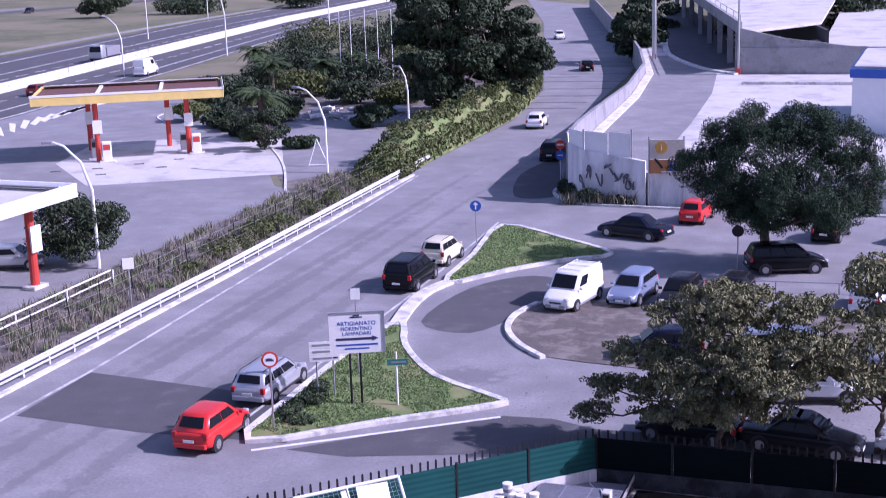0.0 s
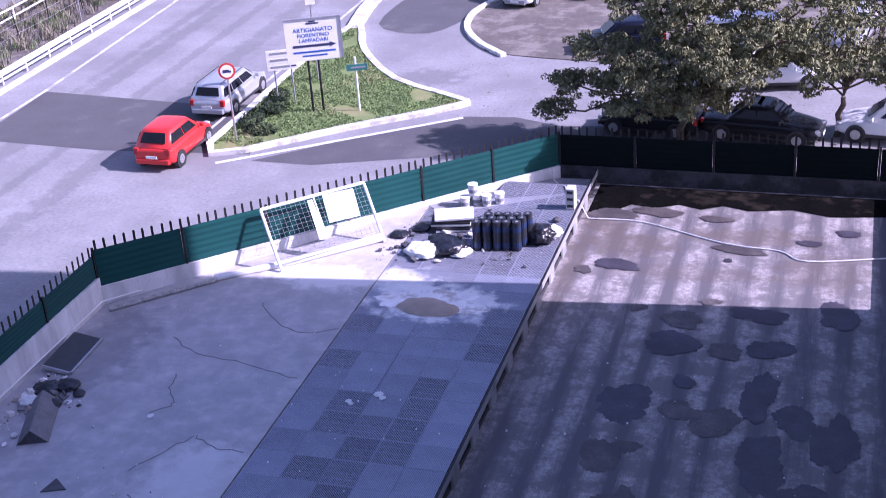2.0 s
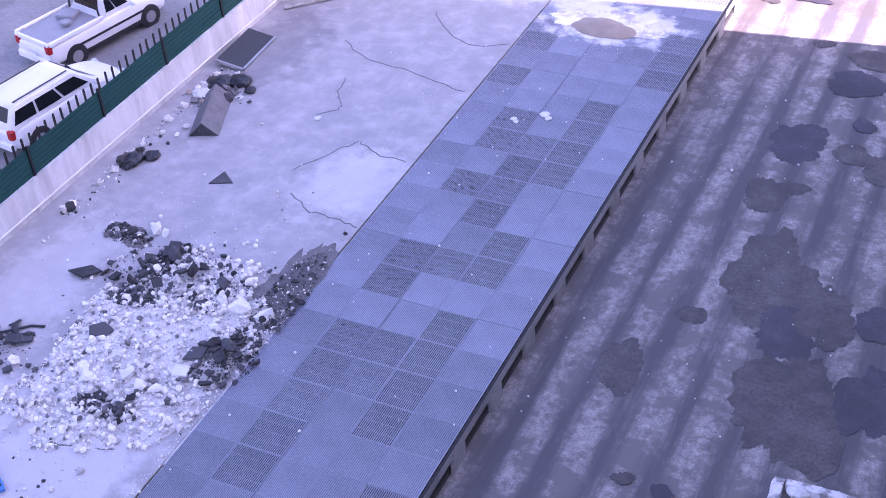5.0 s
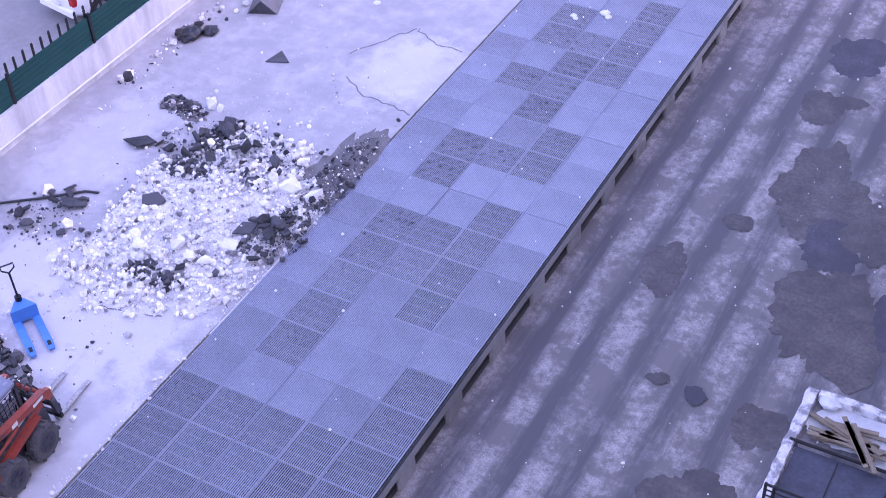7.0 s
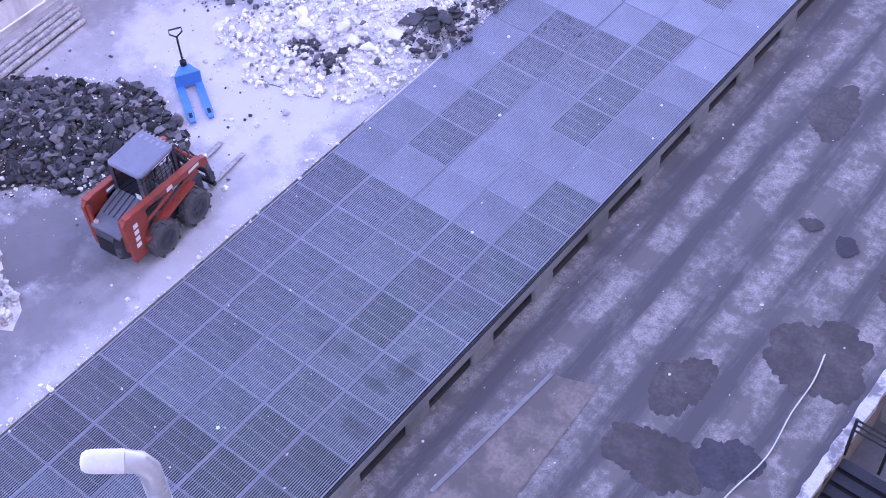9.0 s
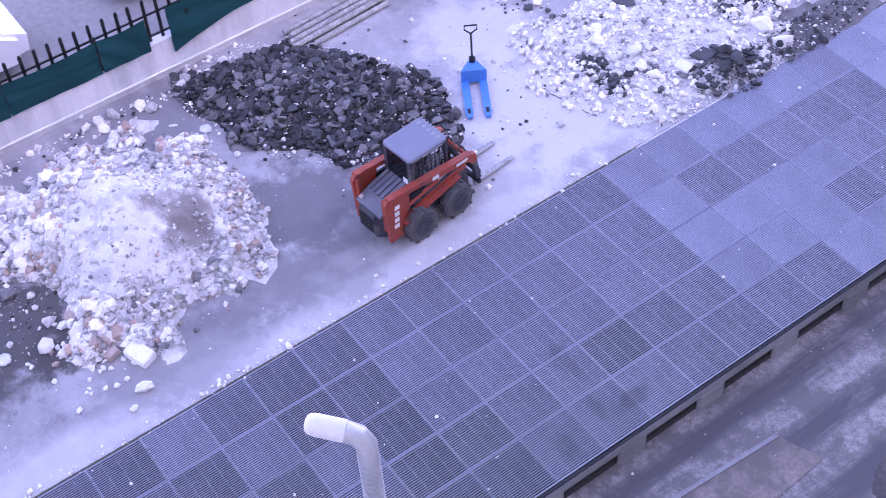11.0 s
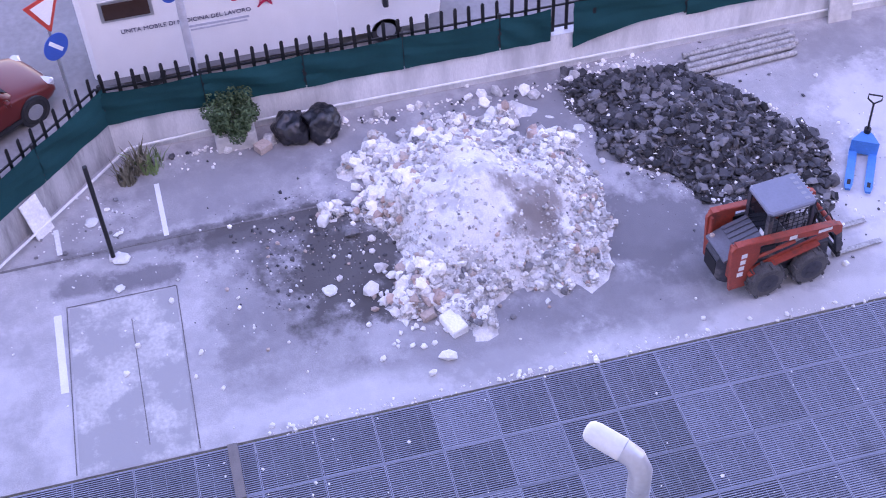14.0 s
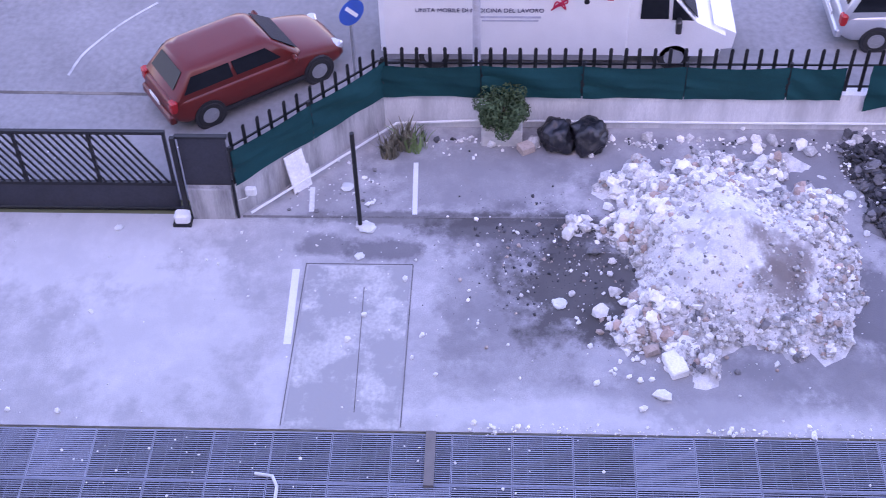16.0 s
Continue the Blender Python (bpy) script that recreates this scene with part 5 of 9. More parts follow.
stick.matrix_world = pose(-2.45, 40.75, 0, 0, 0, 12)
for x, y, sx, sy, r in ((-1.5, 37.6, 0.5, 0.32, 20), (-1.9, 37.85, 0.42, 0.3, 50), (-1.1, 50.2, 0.35, 0.3, 15)):
    b = tagged(part("plaster_block", Mesh().box((0, 0, 0.1), (sx, sy, 0.2), ch=0.02), CALC), "square white plaster block beside the rubble", "block")
    b.matrix_world = pose(x, y, 0, 6, 4, r)
for x, y in ((-3.0, 37.0), (-2.5, 36.9)):
    b = tagged(part("brick_lump", Mesh().box((0, 0, 0.1), (0.3, 0.24, 0.2), ch=0.03), RUB_BRICK), "brown brick lump with mortar", "brick")
    b.matrix_world = pose(x, y, 0, 5, -6, x * 50)

# leaning board, ridge piece and sacks
board = thing("leaning_board", "dark sheet of board leaning low on the wall", "board", "", pose(-7.2, 62.45, 0.05, 0, 12, 3))
part("sheet", Mesh().box((0.0, 0, 0.1), (0.86, 1.9, 0.03)), material("dark_board", (0.05, 0.055, 0.06), 0.5, var=0.25), board)
part("edge_strip", Mesh().box((0.45, 0, 0.08), (0.06, 1.9, 0.12)), STEEL, board)
part("edge_strip", Mesh().box((0.0, -0.97, 0.08), (0.86, 0.05, 0.1)), STEEL, board)
ridge = thing("ridge_sheet", "rusty folded ridge sheet standing on the floor", "sheet", "", pose(-6.25, 59.15, 0, 0, 0, 22))
part("slope", Mesh().plate([(-0.4, -1.0, 0), (0, -1.0, 0.4), (0, 1.0, 0.4), (-0.4, 1.0, 0)], 0.02), RUB_GREY, ridge)
part("slope", Mesh().plate([(0, -1.0, 0.4), (0.4, -1.0, 0), (0.4, 1.0, 0), (0, 1.0, 0.4)], 0.02), RUB_GREY, ridge)
part("end_plate", Mesh().add([(-0.38, -0.98, 0), (0.38, -0.98, 0), (0, -0.98, 0.38), (-0.38, -0.95, 0), (0.38, -0.95, 0), (0, -0.95, 0.38)], [(0, 1, 2), (5, 4, 3), (0, 3, 4, 1), (1, 4, 5, 2), (2, 5, 3, 0)]), RUB_DARK, ridge)
for k, (x, y, r, mt) in enumerate(((-6.9, 60.6, 0.4, SACK), (-6.4, 60.9, 0.35, SACK), (-7.1, 60.0, 0.28, PAPER), (-7.0, 56.5, 0.38, SACK), (-6.6, 56.9, 0.25, SACK), (-5.9, 60.6, 0.2, SACK))):
    lump("torn_sack", "torn plastic sack among rubble by the wall", "sack", x, y, 0, r * 0.85, mt, 60 + k, 0.4)

# ---- things at the far fence corner ----
tagged(part("dark_tube", Mesh().tube([(-7.5, 65.1, 0.08), (-5.0, 67.5, 0.08)], 0.08, 8), TUBE), "long grey tube lying along the fence", "tube")
tagged(part("white_pipe", Mesh().tube([(-5.1, 67.55, 0.1), (-3.2, 68.9, 0.1), (-0.7, 71.1, 0.12)], 0.11, 10), WHITE), "long white plastic pipe lying along the fence", "pipe")
goal = thing("metal_frame", "white welded steel frame with mesh leaning on the fence", "frame")
g0, g1 = Vector((-3.2, 68.45, 0.04)), Vector((-0.62, 71.0, 0.04))
up = Vector((-0.85, 0.78, 1.72))
t0, t1 = g0 + up, g1 + up
for a, b, r in ((g0, t0, 0.055), (g1, t1, 0.055), (t0, t1, 0.055), (g0 + up * 0.12, g1 + up * 0.12, 0.045), (g0 * 0.5 + g1 * 0.5 + up * 0.3, t0 * 0.5 + t1 * 0.5, 0.03)):
    part("bar", Mesh().tube([a, b], r, 8), WHITE, goal)
q = lambda u, w: g0 + (g1 - g0) * u + up * w
nrm = Vector((0.55, -0.5, 0.4)).normalized() * 0.03
part("white_board", Mesh().plate([q(0.56, 0.52) + nrm, q(0.86, 0.5) + nrm, q(0.88, 0.95) + nrm, q(0.58, 0.97) + nrm], 0.02), WHITE, goal)
part("hanging_cloth", Mesh().plate([q(0.42, 0.3) + nrm, q(0.5, 0.3) + nrm, q(0.48, 0.95) + nrm, q(0.43, 0.95) + nrm], 0.015), PAPER, goal)
wire = Mesh()
for k in range(1, 22):
    wire.tube([q(k / 22, 0.12), q(k / 22, 1)], 0.006, 4)
for k in range(1, 12):
    wire.tube([q(0, 0.12 + 0.88 * k / 12), q(1, 0.12 + 0.88 * k / 12)], 0.006, 4)
part("wire_mesh", wire, STEEL, goal)
roll_mat = material("bitumen_membrane", (0.02, 0.022, 0.028), 0.5, var=0.3, scale=8)
wrap_mat = material("dark_blue_wrap", (0.015, 0.035, 0.10), 0.35, var=0.2)
roll = thing("membrane_roll", "upright roll of black bitumen membrane with blue wrap", "roll", "membrane rolls", pose(2.55, 71.0, 0))
part("roll", Mesh().tube([(0, 0, 0), (0, 0, 1.0)], 0.145, 14), roll_mat, roll)
part("core", Mesh().tube([(0, 0, 1.0), (0, 0, 1.006)], 0.05, 10), GREY_ROOF, roll)
for z in (0.2, 0.75):
    part("wrap", Mesh().tube([(0, 0, z - 0.09), (0, 0, z + 0.09)], 0.15, 14), wrap_mat, roll, "blue paper band")
rr = random.Random(2)
for i in range(5):
    for j in range(3):
        if (i, j) != (0, 0):
            copy_thing(roll, pose(2.55 + i * 0.31 + 0.12 * j + rr.uniform(-0.02, 0.02), 71.0 + j * 0.32 + i * 0.04, 0, rr.uniform(-1.5, 1.5), rr.uniform(-1.5, 1.5), 40 * i))
bucket = thing("paint_bucket", "white plastic paint bucket with a lid", "bucket", "paint buckets", pose(1.25, 74.1, 0))
part("tub", Mesh().loft([[(r * math.cos(a), r * math.sin(a), z) for a in (2 * math.pi * k / 14 for k in range(14))] for r, z in ((0.14, 0), (0.17, 0.36))]), WHITE, bucket)
part("lid", Mesh().tube([(0, 0, 0.36), (0, 0, 0.4)], 0.18, 14), PAPER, bucket)
part("label_band", Mesh().tube([(0, 0, 0.1), (0, 0, 0.22)], 0.163, 14), GREY_ROOF, bucket)
for x, y, z in ((1.6, 74.4, 0), (1.95, 74.35, 0), (2.35, 74.6, 0), (1.45, 74.75, 0), (1.75, 74.75, 0.0), (1.5, 74.3, 0.4)):
    copy_thing(bucket, pose(x, y, z, 0, 0, x * 77))
for k, (x, y, r, mt, fl) in enumerate(((0.9, 70.5, 0.55, PAPER, 0.3), (1.7, 70.7, 0.5, SACK, 0.45), (1.3, 71.1, 0.45, SACK, 0.4), (2.1, 70.6, 0.35, PAPER, 0.3), (4.45, 71.9, 0.42, SACK, 0.8), (4.7, 72.4, 0.3, PAPER, 0.6), (0.3, 72.2, 0.3, SACK, 0.3), (-0.3, 71.6, 0.3, SACK, 0.25))):
    lump("site_sack", "crumpled builders sack in the pile of materials", "sack", x, y, 0, r, mt, 90 + k, fl)
stack = thing("panel_stack", "stack of dark insulation sheets with loose wrapping", "stack", "", pose(1.3, 72.5, 0, 0, 0, 14))
for k in range(7):
    part("sheet", Mesh().box((random.Random(k).uniform(-0.08, 0.08), 0, 0.05 + k * 0.07), (1.3, 0.9, 0.06), r=random.Random(k).uniform(-6, 6)), roll_mat if k % 3 else PAPER, stack)
block = thing("hollow_block", "pale hollow building blocks stacked at the slab edge", "block", "", pose(4.85, 74.6, -0.0))
for k in range(3):
    part("block", Mesh().box((0, 0, 0.13 + k * 0.25), (0.3, 0.4, 0.235), ch=0.015), CONC_PALE, block)
# holes are plates on the face, their shade painted dark
for k in range(3):
    part("core_hole", Mesh().box((0.0, -0.2, 0.13 + k * 0.25), (0.2, 0.02, 0.1)), VOID, block)
zs = lambda x: LOW + 0.03 if x > 5.2 else 0.04
tagged(part("white_cable", Mesh().tube([(3.5, 77.9, -0.1), (3.6, 77.5, -0.32), (3.9, 76.9, -0.2)] + [(x, y, zs(x)) for x, y in smooth_line([(4.3, 76.2), (5.0, 75.1), (7.2, 75.0), (10.0, 73.8), (11.8, 73.5), (12.7, 72.9), (15.1, 73.5)], 5)], 0.022, 6), WHITE), "long white cable trailing across the slab", "cable")
tagged(part("white_cable", Mesh().tube([(x, y, LOW + 0.03) for x, y in smooth_line([(9.9, 44.0), (9.95, 45.3), (10.1, 46.4), (10.0, 47.4), (9.98, 48.2), (9.86, 48.85)], 5)], 0.014, 6), WHITE), "pale hose lying on the lower slab", "hose")
tagged(part("white_cable", Mesh().tube([(0.9, 30.45, 0.02), (0.95, 30.75, 0.03), (1.15, 30.85, 0.03), (1.5, 30.85, 0.02)], 0.03, 6), PAPER), "short white strip on the gratings", "strip")

# ---- stairwell beside the building ----
well = tagged(thing("stairwell", "sunken service stairwell with a flaking white kerb beside the slab", "stairwell"), kind="structure")
FLAKY = material("flaking_whitewash", (0.74, 0.73, 0.74), 0.9, var=0.25, scale=4, fine=30, bump=0.5, dirt=(0.3, 0.29, 0.3), dirt_scale=2.6, dirt_amount=0.45, soft=0.05)
WELL_FLOOR = material("smooth_wet_concrete", (0.27, 0.27, 0.285), 0.45, var=0.2, scale=1.0, fine=14, bump=0.1, dirt=(0.2, 0.19, 0.2), dirt_scale=0.7, dirt_amount=0.4, soft=0.15)
PLATE_BLUE = material("dusty_steel_plate", (0.075, 0.083, 0.11), 0.6, 0.3, 0.35, 1.6, 14, 0.1, dirt=(0.06, 0.063, 0.08), dirt_scale=1.4, dirt_amount=0.4)
rk = random.Random(12)


def ragged_kerb(a, b, width, z0, z1):
    """Low kerb whose edges have crumbled."""
    n = int(math.dist(a, b) / 0.16)
    d = Vector((b[0] - a[0], b[1] - a[1], 0)).normalized()
    o = Vector((-d.y, d.x, 0))
    rings = []
    for k in range(n + 1):
        p = Vector((*a, 0)).lerp(Vector((*b, 0)), k / n)
        l_, r_ = width / 2 * rk.uniform(0.7, 1.15), width / 2 * rk.uniform(0.75, 1.15)
        h = z1 + rk.uniform(-0.035, 0.015)
        rings.append([p + o * l_ + Vector((0, 0, z0)), p - o * r_ + Vector((0, 0, z0)), p - o * r_ * 0.9 + Vector((0, 0, h)), p + o * l_ * 0.85 + Vector((0, 0, h))])
    return Mesh().loft(rings)


part("kerb", ragged_kerb((10.96, 41.0), (10.96, 52.4), 0.24, LOW, LOW + 0.16), FLAKY, well, "flaking whitewashed kerb")
part("kerb", ragged_kerb((11.1, 52.34), (15.3, 52.34), 0.2, LOW, LOW + 0.18), FLAKY, well, "flaking whitewashed kerb")
part("side_wall", Mesh().box((11.0, 45.0, -1.2), (0.12, 8.0, 1.2)), CONC_GREY, well)
part("end_wall", Mesh().box((13.2, 49.06, -1.18), (4.4, 0.12, 1.2)), CONC_STREAK, well)
part("bottom", Mesh().box((13.2, 45.0, -1.75), (4.4, 8.0, 0.1)), WELL_FLOOR, well, "smooth pale concrete floor")
part("coping", Mesh().box((13.2, 49.1, LOW + 0.03), (4.3, 0.2, 0.06)), CONC_PALE, well)
part("steel_plate", Mesh().box((13.2, 50.1, LOW + 0.03), (4.2, 1.7, 0.05)), PLATE_BLUE, well, "dusty dark steel cover plate")
for k in range(4):
    part("plate_seam", Mesh().box((11.9 + k * 0.95, 50.1, LOW + 0.058), (0.03, 1.6, 0.008)), BLACK, well)
part("steel_angle", Mesh().tube([(10.95, 51.0, LOW + 0.14), (15.2, 51.05, LOW + 0.14)], 0.035, 8), BLACK, well)
part("stair_flight", Mesh().plate([(11.1, 43.4, -1.65), (12.3, 43.4, -1.65), (12.3, 47.2, LOW - 0.05), (11.1, 47.2, LOW - 0.05)], -0.04), BLACK, well)
for k in range(15):
    part("tread", Mesh().box((11.7, 47.1 - k * 0.25, LOW - 0.02 - k * 0.068), (1.18, 0.2, 0.03)), DARK_PANEL, well)
rail = thing("railing", "black steel railing with horizontal bars over the stairwell", "railing")
for x in (11.05, 11.2, 12.25, 13.3, 14.35, 15.2):
    part("post", Mesh().box((x, 49.1, -0.08), (0.05, 0.05, 1.0)), BLACK, rail)
for k in range(7):
    part("bar", Mesh().tube([(11.05, 49.1, -0.45 + k * 0.14), (15.2, 49.1, -0.45 + k * 0.14)], 0.016 if k < 6 else 0.028, 6), BLACK, rail)
rail = thing("railing", "black steel guard rail round the stair opening", "railing")
for x, y in ((11.08, 47.3), (11.7, 47.3), (12.35, 47.3), (12.35, 46.2), (12.35, 45.1)):
    part("post", Mesh().box((x, y, -0.12), (0.05, 0.05, 1.05)), BLACK, rail)
for z in (0.1, 0.25, 0.39):
    part("bar", Mesh().tube([(11.05, 47.3, z), (12.35, 47.3, z), (12.35, 44.0, z - 0.1)], 0.02, 6), BLACK, rail)
wood = thing("wood_scrap_pile", "pile of weathered timber offcuts on a torn plastic sheet", "timber")
part("plastic_sheet", Mesh().sheet(blob(12.3, 51.7, 1.15, 0.6, 44), LOW + 0.012), PAPER, wood)
rw = random.Random(9)
for k in range(18):
    part("plank", Mesh().box((12.0 + rw.uniform(-0.25, 0.25), 51.6 + rw.uniform(-0.3, 0.3), LOW + 0.05 + 0.03 * (k // 3)), (1.25 + rw.uniform(-0.4, 0.2), 0.09, 0.03), r=rw.uniform(-22, 12) if k < 15 else -55), WOOD, wood)
part("black_board", Mesh().box((13.05, 51.9, LOW + 0.1), (0.5, 0.35, 0.06), r=-20), BLACK_PL, wood)
for k, (x, y, r) in enumerate(((13.7, 50.2, 0.42), (14.2, 49.9, 0.35), (11.35, 52.25, 0.2), (13.5, 52.0, 0.25))):
    lump("plastic_sheeting", "crumpled white plastic sheeting beside the stairwell", "sheeting", x, y, LOW + 0.05, r, PAPER, 120 + k, 0.35)

# ---- ventilation stack close to the building ----
ZINC = material("spiral_duct_zinc", (0.62, 0.64, 0.68), 0.4, 0.6, 0.12, 3, 20, 0.05)
def duct(x, y, ztop, tip, r, label):
    d = thing("vent_duct", label, "duct", "ventilation ducts", pose(x, y, LOW))
    h = ztop - LOW
    part("riser", Mesh().tube([(0, 0, 0), (0, 0, h - 0.3)], r, 16), ZINC, d, "", True)
    for k in range(46):
        z = h - 0.34 - k * 0.085
        part("rib", Mesh().tube([(0, 0, z - 0.012), (0, 0, z + 0.012)], r * 1.035, 16), ZINC, d)
    tx, ty, tz = tip
    v = Vector((tx, ty, tz))
    part("elbow", Mesh().tube([(0, 0, h - 0.3), (0, 0, h - 0.12), Vector((0, 0, h)) + v * 0.12, Vector((0, 0, h + 0.02)) + v * 0.35], r * 1.02, 16), ZINC, d, "", True)
    o_ = Vector((0, 0, h + 0.02))
    part("outlet", Mesh().tube([o_ + v * 0.33, o_ + v * 0.8, o_ + v * 0.92, o_ + v * 0.98, o_ + v], [r * 1.06, r * 1.05, r * 0.95, r * 0.7, r * 0.3], 16), WHITE, d, "", True)
    return d
duct(7.95, 37.08, 9.42, (-0.36, -0.37, 0.11), 0.098, "tall spiral zinc ventilation duct with a white elbow outlet")
duct(8.03, 36.05, 9.05, (-0.02, 0.12, 0.06), 0.085, "shorter spiral zinc ventilation duct")
unit = thing("fan_unit", "pale fan box with torn insulation between the ducts", "fan", "", pose(8.35, 36.55, LOW))
part("frame", Mesh().box((0, 0, 4.75), (0.08, 0.08, 9.5)), STEEL, unit)
part("box", Mesh().box((0, 0, 9.45), (0.34, 0.4, 0.28), r=25, ch=0.02), CALC, unit)
part("insulation", Mesh().box((-0.05, 0.05, 9.64), (0.16, 0.12, 0.1), r=40, ch=0.03), RUB_BRICK, unit)
part("strut", Mesh().tube([(0, 0.1, 9.3), (-0.2, -0.25, 9.75)], 0.012, 6), STEEL, unit)

# ---- machines ----
def wheel(parent, x, y, z, r, w, tyre=RUBBER, rim=HUB, side=1):
    """Wheel whose axle lies along y."""
    a = Mesh()
    prof = [(0.55, 0.5), (0.9, 0.5), (1.0, 0.34), (1.0, -0.34), (0.9, -0.5), (0.55, -0.5)]
    n = 20
    a.loft([[(r * q * math.cos(t), w * o, r * q * math.sin(t)) for t in (2 * math.pi * k / n for k in range(n))] for q, o in prof])
    hub = part("wheel", a, tyre, parent, "", True)
    hub.matrix_local = pose(x, y, z)
    b = Mesh().tube([(0, -w * 0.515, 0), (0, w * 0.515, 0)], r * 0.6, 18)
    for k in range(5):
        t = 2 * math.pi * k / 5
        b.box((r * 0.32 * math.cos(t), side * w * 0.53, r * 0.32 * math.sin(t)), (r * 0.16, 0.02, r * 0.16))
    part("rim", b, rim, hub)
    return hub


LOADER_DARK = material("dark_machine_paint", (0.045, 0.047, 0.062), 0.55, 0.1, 0.3, 3, 25, 0.05, dirt=(0.14, 0.135, 0.14), dirt_scale=2.0, dirt_amount=0.3)
HOOD_GREY = material("worn_grey_hood_paint", (0.15, 0.155, 0.185), 0.55, 0.1, 0.25, 3, 25, 0.05)
ROOF_BLUE = material("blue_grey_roof_paint", (0.2, 0.215, 0.28), 0.5, 0.1, 0.12, 3, 25, 0.05)


def rounded_roof(e, z):
    """Ring of the loader's roof, drawn in by e."""
    x0, x1, w, c = -0.5 + e, 0.5 - e, 0.42 - e, 0.06
    return [(x1 - c, -w, z), (x1, -w + c, z), (x1, w - c, z), (x1 - c, w, z), (x0 + c, w, z), (x0, w - c, z), (x0, -w + c, z), (x0 + c, -w, z)]


ldr = thing("skid_loader", "worn orange-red skid steer loader with grey cab roof and pallet forks", "loader", "", pose(-1.35, 43.6, 0, 0, 0, 96) @ Matrix.Scale(0.94, 4))
for sx in (-0.48, 0.47):
    for sy in (-0.6, 0.6):
        wl = wheel(ldr, sx, sy, 0.38, 0.38, 0.25, MUD_RUBBER, LOADER_DARK, 1 if sy > 0 else -1)
        lug = Mesh()
        for k in range(18):
            t = 2 * math.pi * k / 18
            lug.box((0.385, 0.06 if k % 2 else -0.06, 0), (0.045, 0.13, 0.06), Matrix.Rotation(-t, 4, "Y"))
        part("tread", lug, MUD_RUBBER, wl)
def across(outline, y0, y1):
    """Plate with an outline in x and z, from y0 to y1."""
    return Mesh().loft([[(x, y0, z) for x, z in outline], [(x, y1, z) for x, z in outline]])


part("chassis", across([(-1.1, 0.3), (0.85, 0.26), (0.98, 0.34), (0.95, 0.72), (-0.4, 0.8), (-1.1, 0.8)], -0.43, 0.43), LOADER_DARK, ldr)
part("rear_body", Mesh().loft([[(-1.18, -0.34, z), (-1.36 + d, -0.22, z), (-1.36 + d, 0.22, z), (-1.18, 0.34, z), (-0.8, 0.34, z), (-0.8, -0.34, z)] for z, d in ((0.3, 0.06), (0.45, 0.0), (0.86, 0.0), (0.94, 0.05))]), LOADER_DARK, ldr, "dark rounded engine cover")
hood = part("engine_hood", across([(-1.3, 0.92), (-0.42, 0.98), (-0.42, 1.22), (-1.0, 1.08), (-1.3, 0.97)], -0.37, 0.37), HOOD_GREY, ldr)
for k in range(6):
    part("hood_rib", Mesh().plate([(-1.0, -0.35 + k * 0.125, 1.085), (-1.0, -0.265 + k * 0.125, 1.085), (-0.44, -0.265 + k * 0.125, 1.222), (-0.44, -0.35 + k * 0.125, 1.222)], -0.025), HOOD_GREY, hood)
part("rear_grille", Mesh().box((-1.365, 0, 0.64), (0.02, 0.4, 0.36)), BLACK, ldr)
part("tail_lamp", Mesh().box((-1.2, 0.3, 1.0), (0.08, 0.1, 0.1), ch=0.02), RUB_BRICK, ldr)
